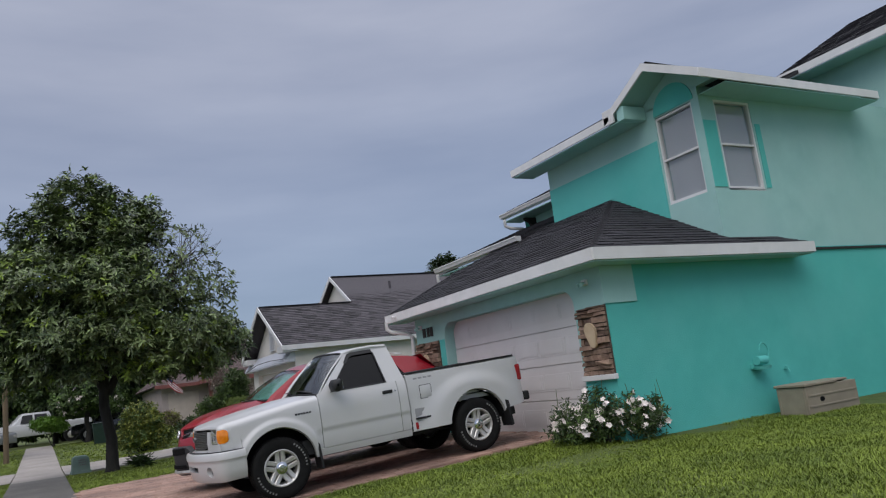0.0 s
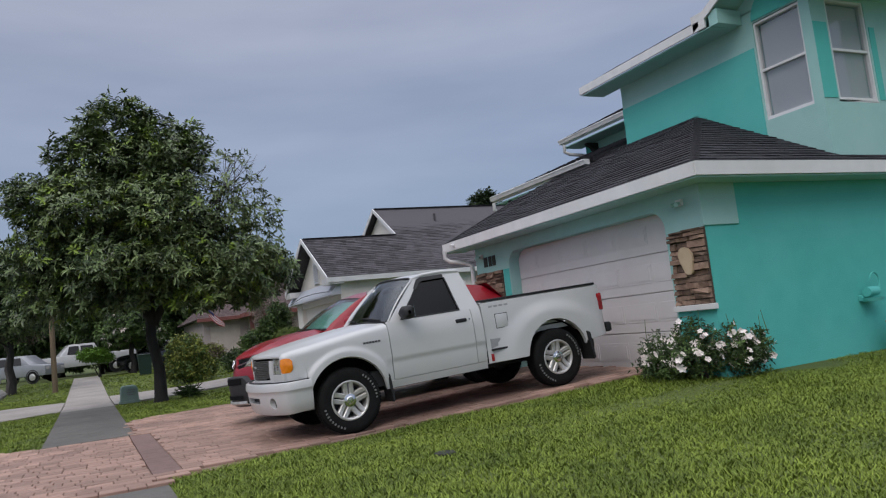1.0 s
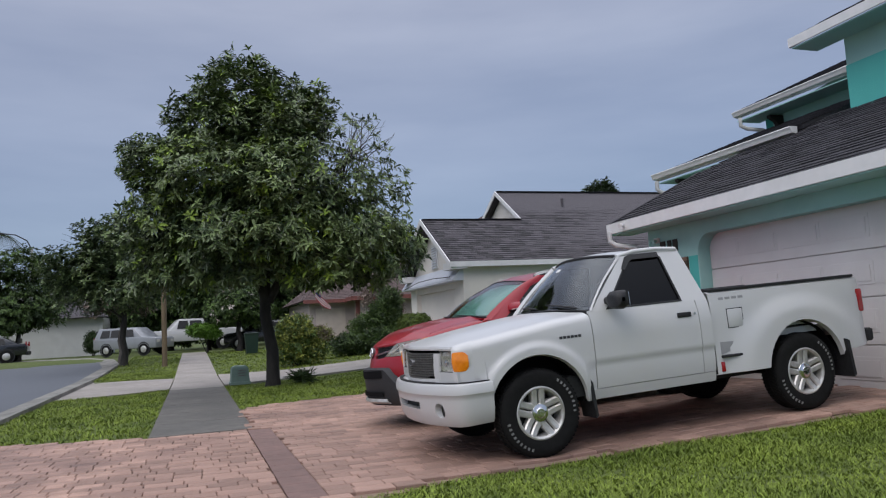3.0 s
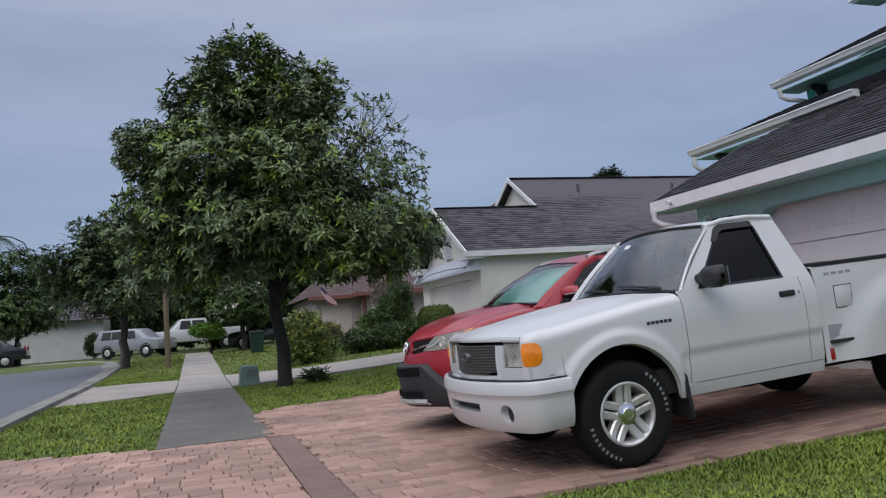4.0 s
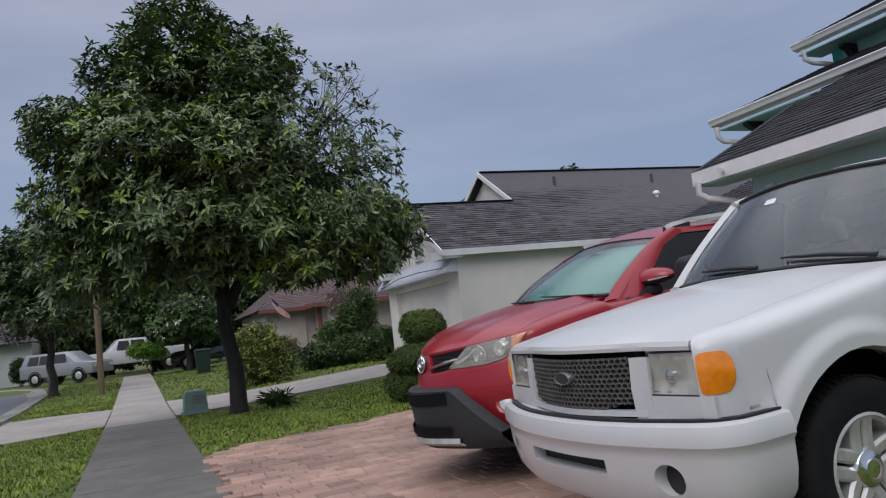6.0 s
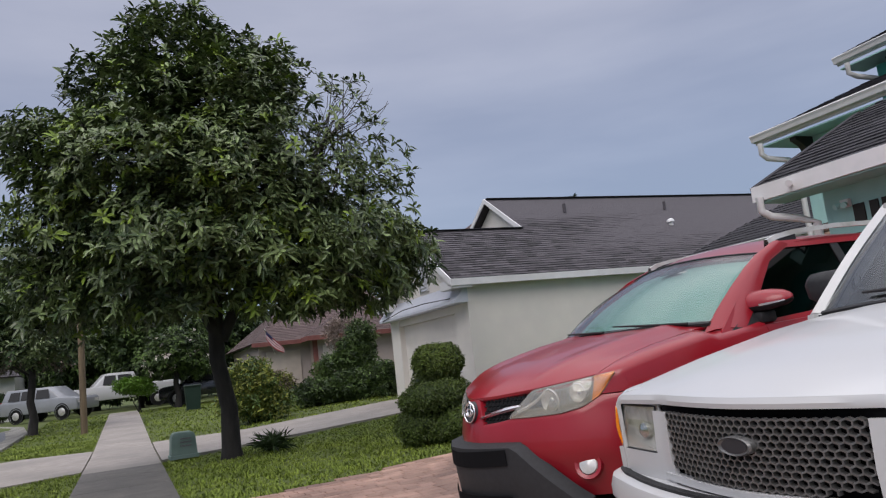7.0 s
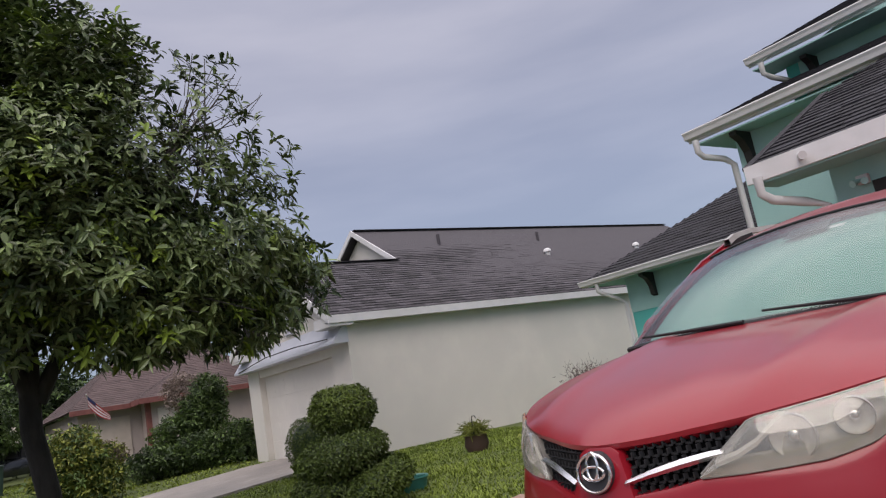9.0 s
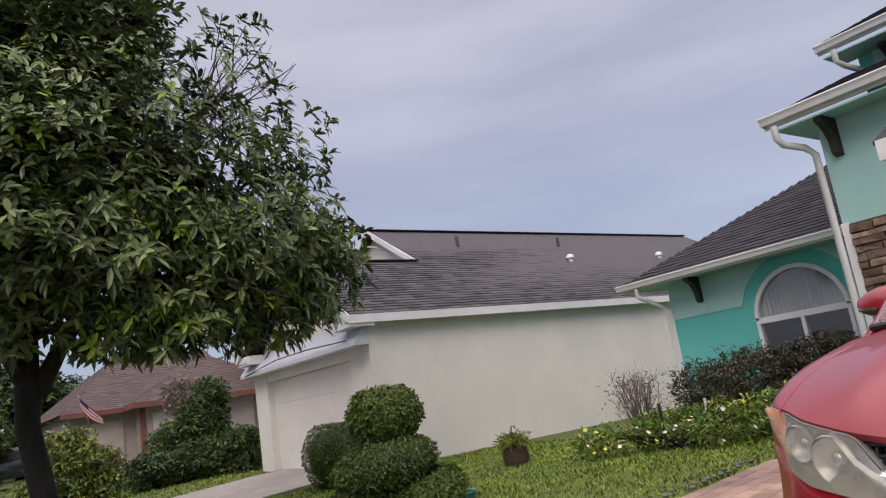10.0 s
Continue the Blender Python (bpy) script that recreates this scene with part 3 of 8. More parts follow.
def sash_window(parent, m, w, h, blind=BLIND):
    """A white double-hung window, w wide and h high, in the plane x = 0 of m, looking towards -x."""
    win = new("window")
    win.parent, win.matrix_basis = parent, m
    tagged(win, "white double-hung window with closed blinds")
    bm = bmesh.new()
    for y0, y1, z0, z1 in ((0, 0.035, 0, h), (w - 0.035, w, 0, h), (0.035, w - 0.035, 0, 0.04), (0.035, w - 0.035, h - 0.035, h)):
        box(bm, -0.02, 0.06, y0, y1, z0, z1)
    part("window_frame", bm, WHITE, win)
    part("meeting_rail", boxed(-0.01, 0.05, 0.035, w - 0.035, h * 0.5 - 0.018, h * 0.5 + 0.018), WHITE, win)
    part("sill", boxed(-0.03, 0.03, -0.01, w + 0.01, -0.03, 0.0), WHITE, win)
    for z0, z1 in ((0.04, h * 0.5 - 0.018), (h * 0.5 + 0.018, h - 0.035)):
        p = part("pane", boxed(0.02, 0.026, 0.035, w - 0.035, z0, z1), PANE, win)
        p.visible_shadow = False
    bm = bmesh.new()
    n = int((h - 0.1) / 0.055)
    for k in range(n):
        z = 0.05 + (h - 0.1) * k / n
        prism(bm, [(0.075, 0.05, z), (0.075, w - 0.05, z), (0.055, w - 0.05, z + 0.05), (0.055, 0.05, z + 0.05)], (0.003, 0, 0.002))
    part("blind", bm, blind, win)
    return win


sash_window(house, pose(9.74, 7.96, 3.59), 0.81, 1.5)
sash_window(house, pose(10.88, 7.83, 3.60, 0, 0, 90), 0.85, 1.49)
# half-round light panel over the front window
bm = bmesh.new()
prism(bm, [(9.695, 8.33 + 0.44 * math.cos(a), 5.12 + 0.42 * math.sin(a)) for a in (math.pi * k / 16 for k in range(17))], (-0.012, 0, 0))
part("arch_panel", bm, TEAL, house)
prism_pts = [(9.7, 7.3, 5.28), (9.7, 9.4, 5.28), (9.7, 8.35, 5.82)]
part("gable_wall", prism(bmesh.new(), prism_pts, (0.15, 0, 0)), MINT, house)
roof_plane(house, [(13.7, 7.28, U), (9.2, 7.28, U), (9.2, 8.35, U + 0.56), (13.7, 8.35, U + 0.56)], SHINGLE, seed=5)
roof_plane(house, [(9.22, 9.29, U + 0.068), (12.5, 9.29, U + 0.068), (12.5, 8.35, U + 0.56), (9.22, 8.35, U + 0.56)], SHINGLE, seed=6)
roof_plane(house, [(9.2, 9.3, U), (9.2, 12.4, U), (10.3, 12.4, U + 0.55), (10.3, 9.3, U + 0.55)], SHINGLE, seed=7)
fascia((9.18, 7.26, U + 0.015), (9.18, 8.35, U + 0.575), 0.17)
fascia((9.18, 8.35, U + 0.575), (9.18, 9.42, U + 0.015), 0.17)
fascia((9.18, 9.30, U + 0.01), (9.18, 12.42, U + 0.01), 0.17)
fascia((9.18, 7.26, U + 0.01), (13.7, 7.26, U + 0.01), 0.17)
fascia((13.7, 7.27, U + 0.01), (13.7, 7.8, U + 0.01), 0.17)
fascia((9.2, 12.42, U), (10.3, 12.42, U + 0.55), 0.17)
part("fascia", boxed(9.166, 9.196, 9.18, 9.44, U - 0.13, U + 0.13), WHITE, house)
soffit(9.2, 9.7, 9.1, 12.38, U - 0.14)
for sy, ey in ((7.3, 8.35), (9.4, 8.35)):
    part("soffit", prism(bmesh.new(), [(9.2, sy, U - 0.09), (9.2, ey, U + 0.47), (9.7, ey, U + 0.47), (9.7, sy, U - 0.09)], (0, 0, -0.02)), MINT, house)
soffit(9.75, 13.7, 7.28, 7.8, U - 0.14)
wall(9.2, 9.7, 8.95, 9.12, 5.15, 5.38, MINT, "gable_return")

# main roof, whose rake shows above the side eave

roof_plane(house, [(11.5, 9.0, 5.40), (11.5, 16.3, 5.40), (15.4, 16.3, 7.04), (15.4, 9.0, 7.04)], SHINGLE, seed=8)
RZ = 6.62
roof_plane(house, [(14.3, 4.6, RZ), (14.3, 9.6, RZ), (17.6, 9.6, RZ + 1.75), (17.6, 4.6, RZ + 1.75)], SHINGLE, seed=14)
fascia((14.28, 4.6, RZ + 0.01), (14.28, 9.6, RZ + 0.01), 0.19)
soffit(14.3, 14.8, 4.6, 9.6, RZ - 0.15)
wall(14.8, 15.0, 4.9, 7.8, 0.0, RZ - 0.14, MINT)
wall(14.8, 15.0, 7.8, 9.6, 5.2, RZ - 0.14, MINT)
fascia((11.48, 11.9, 5.36), (11.48, 16.32, 5.36), 0.13, gutter=True)
soffit(11.42, 12.0, 11.9, 16.25, 5.16)
wall(11.95, 16.4, 15.8, 16.0, 0.0, 5.3, TEAL)
wall(11.95, 12.15, 11.87, 15.8, 2.6, 5.2, MINT)
part("gable_end", prism(bmesh.new(), [(11.95, 15.95, 5.2), (16.4, 15.95, 7.3), (16.4, 15.95, 5.2)], (0, -0.1, 0)), MINT, house)

# middle roof over the entry
roof_plane(house, [(9.26, 12.4, 3.95), (9.26, 16.2, 3.95), (12.0, 16.2, 4.95), (12.0, 12.4, 4.95)], SHINGLE, seed=9)
fascia((9.24, 12.5, 3.94), (9.24, 16.22, 3.94), 0.14, gutter=True)
fascia((9.26, 16.22, 3.93), (12.0, 16.22, 4.93), 0.14)
soffit(9.21, 9.7, 12.5, 16.1, 3.76)
soffit(9.7, 12.0, 15.6, 16.1, 3.76)
framed_hole(9.6, 13.6, 15.78, 0.0, 3.75, 14.0, 14.75, 2.5, 0.25, MINT, house, arch=0.3)
wall(9.85, 12.0, 15.53, 15.78, 0.0, 3.75, MINT)
wall(9.57, 9.60, 15.70, 15.79, 0.1, 2.5, WHITE, "corner_board")
ledge_stones(9.6, 14.80, 15.70, 0.99, 2.48, house, 5)
# near-black sheet behind the entry opening, painting its deep shade
wall(10.6, 10.7, 13.6, 15.3, 0.1, 3.0, DARK, "entry_door")


def downspout(pts):
    part("downspout", tube(bmesh.new(), pts, 0.042, 8), WHITE, house, smooth=50)


downspout([(9.12, 16.05, 3.78), (9.12, 16.05, 3.62), (9.2, 16.03, 3.55), (9.5, 15.93, 3.5), (9.57, 15.86, 3.4), (9.57, 15.84, 0.2)])
downspout([(11.33, 16.05, 5.17), (11.33, 16.05, 5.0), (11.45, 16.0, 4.93), (11.8, 15.95, 4.9), (11.9, 15.9, 4.85)])
downspout([(6.68, 14.0, 2.5), (6.68, 14.0, 2.35), (6.75, 13.95, 2.28), (7.0, 13.8, 2.22), (7.07, 13.67, 2.15), (7.07, 13.66, 0.15)])


def bracket(x, y, z):
    """A dark curved wooden knee brace under an eave."""
    pts = [(0, 0), (0.34, 0), (0.34, -0.05), (0.2, -0.12), (0.11, -0.26), (0.09, -0.42), (0, -0.46)]
    bm = prism(bmesh.new(), [(x - a, y, z + b) for a, b in pts], (0, 0.1, 0))
    part("bracket", bm, BLACKTRIM, house, "dark brown wooden eave bracket")


bracket(9.6, 15.55, 3.74)
bracket(12.2, 19.55, 2.66)
bracket(11.95, 15.5, 5.1)

# low wing with the arched window
L0 = 2.78
cy, wr, wz = 17.87, 0.78, 1.70
steps = 18
bm = boxed(12.2, 12.4, 15.5, cy - wr, 0.0, 2.7)
box(bm, 12.2, 12.4, cy + wr, 20.25, 0.0, 2.7)
arc = [(cy - wr * math.cos(math.pi * k / steps), wz + wr * math.sin(math.pi * k / steps)) for k in range(steps + 1)]
for (p, h), (q, g) in zip(arc, arc[1:]):
    prism(bm, [(12.2, p, h), (12.2, q, g), (12.2, q, 2.7), (12.2, p, 2.7)], (0.2, 0, 0))
part("wall", bm, TEAL, house)
wall(12.24, 12.38, cy - wr, cy + wr, 0.0, 0.75, TEAL)
# mint frieze under the eave, stepped round the arch
part("frieze", boxed(12.188, 12.2, cy + 0.98, 20.25, 1.99, 2.7), MINT, house)
part("frieze", boxed(12.188, 12.2, 15.5, cy - 0.98, 1.99, 2.7), MINT, house)
spandrels = {-1: bmesh.new(), 1: bmesh.new()}
arc = [(cy + 0.98 * k / 10, wz + math.sqrt(1.02 ** 2 - (0.98 * k / 10) ** 2)) for k in range(-10, 11)]
for (p, h), (q, g) in zip(arc, arc[1:]):
    if min(h, g) < 2.69:
        prism(spandrels[1 if p + q > 2 * cy else -1], [(12.188, p, min(h, 2.69)), (12.188, q, min(g, 2.69)), (12.188, q, 2.7), (12.188, p, 2.7)], (0.012, 0, 0))
for bm in spandrels.values():
    part("spandrel", bm, MINT, house)
wall(12.4, 18, 20.05, 20.25, 0.0, 2.7, TEAL)
aw = new("window")
aw.parent = house
tagged(aw, "white arched window with a sheer curtain")
bm = bmesh.new()
for k in range(steps):
    a, b = math.pi * k / steps, math.pi * (k + 1) / steps
    prism(bm, [(12.17, cy + r * math.cos(t), wz + r * math.sin(t)) for r, t in ((wr + 0.01, a), (wr + 0.01, b), (wr - 0.06, b), (wr - 0.06, a))], (0.12, 0, 0))
box(bm, 12.17, 12.29, cy - wr, cy + wr, wz - 0.06, wz + 0.04)
box(bm, 12.17, 12.29, cy - wr, cy - wr + 0.06, 0.75, wz - 0.06)
box(bm, 12.17, 12.29, cy + wr - 0.06, cy + wr, 0.75, wz - 0.06)
box(bm, 12.18, 12.28, cy - 0.03, cy + 0.03, 0.75, wz - 0.06)
part("window_frame", bm, WHITE, aw)
bm = bmesh.new()
prism(bm, [(12.22, cy + (wr - 0.05) * math.cos(math.pi * k / steps), wz + (wr - 0.05) * math.sin(math.pi * k / steps)) for k in range(steps + 1)], (0.006, 0, 0))
pn = part("pane", bm, PANE, aw)
pn.visible_shadow = False
pn = part("pane", boxed(12.22, 12.226, cy - wr + 0.05, cy + wr - 0.05, 0.75, wz - 0.05), PANE, aw)
pn.visible_shadow = False
bm = bmesh.new()
cur = [(12.30 + 0.03 * math.sin(9.5 * k), cy - wr + 2 * wr * k / 40) for k in range(41)]
for (xa, ya), (xb, yb) in zip(cur, cur[1:]):
    za, zb = (wz + math.sqrt(max(0.0, wr ** 2 - (y - cy) ** 2)) for y in (ya, yb))
    bm.faces.new([bm.verts.new(p) for p in ((xa, ya, wz), (xb, yb, wz), (xb, yb, zb + 0.02), (xa, ya, za + 0.02))])
bmesh.ops.remove_doubles(bm, verts=bm.verts[:], dist=0.001)
part("curtain", bm, surface("sheer_curtain", (0.62, 0.60, 0.58), (0.48, 0.47, 0.46), 6, 0.8, stretch=(1, 6, 0.3)), aw, smooth=60)
# near-black sheet behind the lower panes in place of an unlit room
part("room_dark", boxed(12.38, 12.40, cy - wr, cy + wr, 0.75, wz), DARK, aw)

roof_plane(house, [(11.75, 15.55, L0), (11.75, 20.95, L0), (14.9, 17.8, L0 + 1.72), (14.9, 15.55, L0 + 1.72)], SHINGLE, seed=11)
roof_plane(house, [(11.75, 20.95, L0), (18.05, 20.95, L0), (14.9, 17.8, L0 + 1.72)], SHINGLE, seed=12)
fascia((11.73, 15.6, L0), (11.73, 20.97, L0), 0.13, gutter=True)
fascia((11.73, 20.97, L0), (18.0, 20.97, L0), 0.13)
soffit(11.74, 12.2, 15.6, 20.95, L0 - 0.1)
soffit(12.2, 18.0, 20.25, 20.95, L0 - 0.1)
downspout([(11.68, 20.55, 2.66), (11.68, 20.55, 2.52), (11.75, 20.5, 2.46), (12.05, 20.38, 2.30), (12.13, 20.3, 2.2), (12.13, 20.3, 0.2)])

# ---- the cream neighbour ----
nb = thing("cream_house", "cream stucco house with grey shingle roof and garage", "house")
NS = 0.633


def nwall(*a, m=CREAM, name="wall"):
    return part(name, boxed(*a), m, nb)


nwall(7.65, 24, 23.52, 23.72, 0, 2.85)
nwall(7.62, 7.85, 23.49, 24.25, 0, 2.85)
nwall(7.62, 7.85, 28.2, 28.9, 0, 2.85)
nwall(7.65, 7.85, 24.25, 28.2, 2.22, 2.85)
nwall(7.85, 14, 28.65, 28.85, 0, 2.85)
gd2 = part("garage_door", boxed(7.80, 7.84, 24.2, 28.25, 0.1, 2.25), CREAM, nb, "cream sectional garage door, closed")
for r in range(4):
    part("door_section", boxed(7.775, 7.80, 24.25, 28.2, 0.17 + 0.51 * r, 0.17 + 0.51 * (r + 1) - 0.006, 0.003), CREAM, gd2)
    for c in range(7):
        part("raised_panel", boxed(7.772, 7.775, 24.33 + 0.555 * c, 24.33 + 0.555 * c + 0.45, 0.25 + 0.51 * r, 0.25 + 0.51 * r + 0.33, 0.003), CREAM, gd2)
# pent band above the garage door
part("pent_band", prism(bmesh.new(), [(7.62, 23.44, 2.86), (7.30, 23.44, 2.46), (7.30, 23.44, 2.40), (7.62, 23.44, 2.40)], (0, 5.5, 0)), LTGREY, nb, "pale grey sloped band above the garage door")
# front gable
part("gable_wall", prism(bmesh.new(), [(7.66, 23.7, 2.84), (7.66, 28.45, 2.84), (7.66, 26.05, 4.35)], (0.15, 0, 0)), CREAM, nb)
vent = part("gable_vent", boxed(7.62, 7.66, 25.75, 26.35, 2.95, 3.75), WHITE, nb, "arched louvred gable vent")
for k in range(9):
    part("slat", prism(bmesh.new(), [(7.62, 25.8, 3.0 + 0.08 * k), (7.62, 26.3, 3.0 + 0.08 * k), (7.59, 26.3, 2.97 + 0.08 * k), (7.59, 25.8, 2.97 + 0.08 * k)], (0.004, 0, 0.012)), LTGREY, vent)
P0, PZ = 25.95, 4.53
roof_plane(nb, [(24.5, 23.34, 2.94), (7.24, 23.34, 2.94), (7.24, P0, PZ), (10.74, P0, PZ), (10.74, 28.05, 5.86), (24.5, 28.05, 5.86)], SHINGLE2, seed=21)
roof_plane(nb, [(7.2, 28.76, 2.86), (13.0, 28.76, 2.86), (13.0, P0, PZ), (7.2, P0, PZ)], SHINGLE2, seed=22)
roof_plane(nb, [(10.72, 33.5, 2.7), (24.5, 33.5, 2.7), (24.5, 28.05, 5.86), (10.74, 28.05, 5.86)], SHINGLE2, seed=23)
part("gable_wall", prism(bmesh.new(), [(11.0, 25.9, 4.2), (11.0, 30.6, 4.2), (11.0, 28.05, 5.72)], (0.15, 0, 0)), CREAM, nb)
nwall(11.0, 11.2, 28.5, 33, 0, 2.6)
nwall(24.0, 24.2, 23.75, 33, 0, 2.9)
for p, q in (((7.18, 23.30, 2.93), (7.18, P0, PZ + 0.01)), ((7.18, P0, PZ + 0.01), (7.18, 28.78, 2.87)), ((10.72, 26.0, 4.57), (10.72, 28.05, 5.87)), ((10.72, 28.05, 5.87), (10.72, 33.5, 2.71)),
             ((7.18, 23.30, 2.93), (24.5, 23.30, 2.93))):
    part("fascia", beam(bmesh.new(), p, q, 0.035, 0.155), WHITE, nb)
part("soffit", boxed(7.2, 24.4, 23.32, 23.52, 2.79, 2.81), WHITE, nb)
part("soffit", boxed(7.2, 7.65, 28.2, 28.76, 2.69, 2.71), WHITE, nb)
part("eave_return", boxed(7.2, 7.7, 23.31, 24.0, 2.72, 2.92), WHITE, nb)
part("eave_return", boxed(7.2, 7.7, 28.1, 28.77, 2.66, 2.86), WHITE, nb)
part("ridge_cap", beam(bmesh.new(), (10.76, 28.05, 5.870), (24.5, 28.05, 5.870), 0.26, 0.02), SHINGLE, nb)
part("ridge_cap", beam(bmesh.new(), (7.24, P0, PZ + 0.012), (10.7, P0, PZ + 0.012), 0.24, 0.02), SHINGLE, nb)
# roof vents and pipes on the slope that faces the drive
for x, y in ((15.75, 25.75), (19.9, 25.9)):
    z = 2.86 + (y - 23.32) * NS
    bm = tube(bmesh.new(), [(x, y, z - 0.1), (x, y, z + 0.10)], 0.07, 12)
    lathe(bm, [(0.001, 0.23), (0.07, 0.21), (0.11, 0.16), (0.115, 0.11), (0.07, 0.09), (0.001, 0.09)], pose(x, y, z), 14)
    part("roof_vent", bm, WHITE, nb, "white domed roof vent", smooth=40)
for x, y in ((12.8, 26.9), (16.6, 26.9)):
    z = 2.86 + (y - 23.32) * NS
    part("vent_pipe", tube(bmesh.new(), [(x, y, z - 0.1), (x, y, z + 0.28)], 0.05, 10), SHINGLE2, nb, "short dark vent pipe")
# slack cable across the pent band
part("cable", tube(bmesh.new(), [(7.29, 23.7, 2.52), (7.27, 25.2, 2.58), (7.27, 26.8, 2.58), (7.29, 28.6, 2.44)], 0.012, 5), BLACKTRIM, nb, "thin slack cable")

# ---- far pink house with the dark red roof ----
ph = thing("far_house", "pinkish stucco house with brown-red roof behind bushes", "house")
FZ = ground_z(9, 45)
part("wall", boxed(6.4, 16, 45, 54, FZ - 0.3, FZ + 2.35), PINK, ph)
part("wall", boxed(8.9, 13.5, 43.6, 45, FZ - 0.3, FZ + 2.35), PINK, ph)
part("trim", boxed(8.75, 8.95, 43.55, 43.75, FZ - 0.2, FZ + 2.4), BRICKRED, ph)
part("garage_door", boxed(6.75, 8.4, 44.93, 44.99, FZ, FZ + 1.95), surface("tan_door", (0.52, 0.45, 0.40), None, 3, 0.6), ph)
part("window", boxed(9.2, 10.4, 43.5, 43.58, FZ + 1.0, FZ + 2.0), surface("far_blind", (0.55, 0.50, 0.47), None, 3, 0.6), ph)
roof_plane(ph, [(6.0, 44.4, FZ + 2.4), (16.5, 44.4, FZ + 2.4), (13.2, 49.5, FZ + 5.0), (9.2, 49.5, FZ + 5.0)], SHINGLE3, course=0.2, tab=0.45, seed=31)
roof_plane(ph, [(6.0, 54.6, FZ + 2.4), (6.0, 44.4, FZ + 2.4), (9.2, 49.5, FZ + 5.0)], SHINGLE3, course=0.2, tab=0.45, seed=32)
roof_plane(ph, [(8.4, 43.0, FZ + 2.45), (14.0, 43.0, FZ + 2.45), (11.2, 45.8, FZ + 3.85)], SHINGLE3, course=0.2, tab=0.45, seed=33)
roof_plane(ph, [(8.4, 48.6, FZ + 2.45), (8.4, 43.0, FZ + 2.45), (11.2, 45.8, FZ + 3.85)], SHINGLE3, course=0.2, tab=0.45, seed=34)
part("fascia", beam(bmesh.new(), (8.38, 42.98, FZ + 2.47), (14.0, 42.98, FZ + 2.47), 0.05, 0.22), BRICKRED, ph)
part("fascia", beam(bmesh.new(), (8.38, 42.98, FZ + 2.47), (8.38, 45.0, FZ + 2.47), 0.05, 0.22), BRICKRED, ph)
part("fascia", beam(bmesh.new(), (6.0, 44.38, FZ + 2.42), (8.4, 44.38, FZ + 2.42), 0.05, 0.2), BRICKRED, ph)

# ---- vehicles ----
CARWHITE = surface("white_car_paint", (0.53, 0.53, 0.535), (0.505, 0.505, 0.51), 2, 0.4, coat=0.45, stain=(0.525, 0.52, 0.515), stain_scale=1.5)
CARRED = surface("red_car_paint", (0.275, 0.005, 0.014), (0.245, 0.005, 0.012), 2, 0.32, coat=0.45, stain=(0.28, 0.012, 0.022), stain_scale=2.5, spec=0.35)
BLACKPL = surface("black_plastic", (0.022, 0.022, 0.024), (0.014, 0.014, 0.015), 40, 0.55, 0.1, 300, spec=0.35)
GREYPL = surface("charcoal_cladding", (0.024, 0.025, 0.028), (0.018, 0.019, 0.021), 40, 0.65, 0.1, 300)
RUBBER = surface("tyre_rubber", (0.012, 0.012, 0.012), (0.008, 0.008, 0.008), 20, 0.9, 0.2, 120, spec=0.2)
ALLOY = surface("cast_alloy", (0.62, 0.61, 0.59), (0.50, 0.49, 0.48), 8, 0.36, 0.05, 60, metal=0.45, stain=(0.38, 0.36, 0.33), stain_scale=6)
CHROME = surface("chrome", (0.78, 0.78, 0.80), (0.72, 0.72, 0.74), 8, 0.2, metal=1.0)
GRILLE = surface("grey_grille_mesh", (0.19, 0.187, 0.184), (0.13, 0.128, 0.125), 30, 0.35, metal=0.5)
REFLECT = surface("lamp_reflector", (0.78, 0.77, 0.75), (0.50, 0.49, 0.47), 14, 0.22, metal=0.25, coat=0.5)
HAZE = surface("hazed_lamp_cover", (0.26, 0.25, 0.23), (0.15, 0.145, 0.13), 6, 0.18, coat=0.5)
AMBER = surface("amber_lens", (0.85, 0.26, 0.01), (0.72, 0.19, 0.005), 30, 0.15, coat=0.6)
REDLENS = surface("red_lens", (0.35, 0.012, 0.015), (0.25, 0.008, 0.01), 30, 0.15, coat=0.6)
LAMPGLASS = glass("lamp_glass", (0.92, 0.92, 0.90))
HAZEGLASS = glass("hazed_lamp_glass", (0.93, 0.92, 0.88))
_n, _l = HAZEGLASS.node_tree.nodes, HAZEGLASS.node_tree.links
_o = next(k for k in _n if k.type == "OUTPUT_MATERIAL")
_mx, _df, _tx = _n.new("ShaderNodeMixShader"), _n.new("ShaderNodeBsdfDiffuse"), _n.new("ShaderNodeTexNoise")
_rp = _n.new("ShaderNodeMapRange")
_df.inputs[0].default_value = (0.66, 0.65, 0.60, 1)
_tx.inputs["Scale"].default_value = 9
_rp.inputs[3].default_value, _rp.inputs[4].default_value = 0.06, 0.20
_l.new(_tx.outputs["Fac"], _rp.inputs[0])
_l.new(_rp.outputs[0], _mx.inputs[0])
_l.new(_o.inputs[0].links[0].from_socket, _mx.inputs[1])
_l.new(_df.outputs[0], _mx.inputs[2])
_l.new(_mx.outputs[0], _o.inputs[0])
CARGLASS = glass("windscreen_glass", (0.86, 0.90, 0.88))
for _k in CARGLASS.node_tree.nodes:
    if _k.type == "MATH" and _k.operation == "MULTIPLY_ADD":
        _k.inputs[1].default_value, _k.inputs[2].default_value = 0.7, 0.045
TRUCKGLASS = glass("dusty_windscreen_glass", (0.72, 0.76, 0.78), rough=0.03)
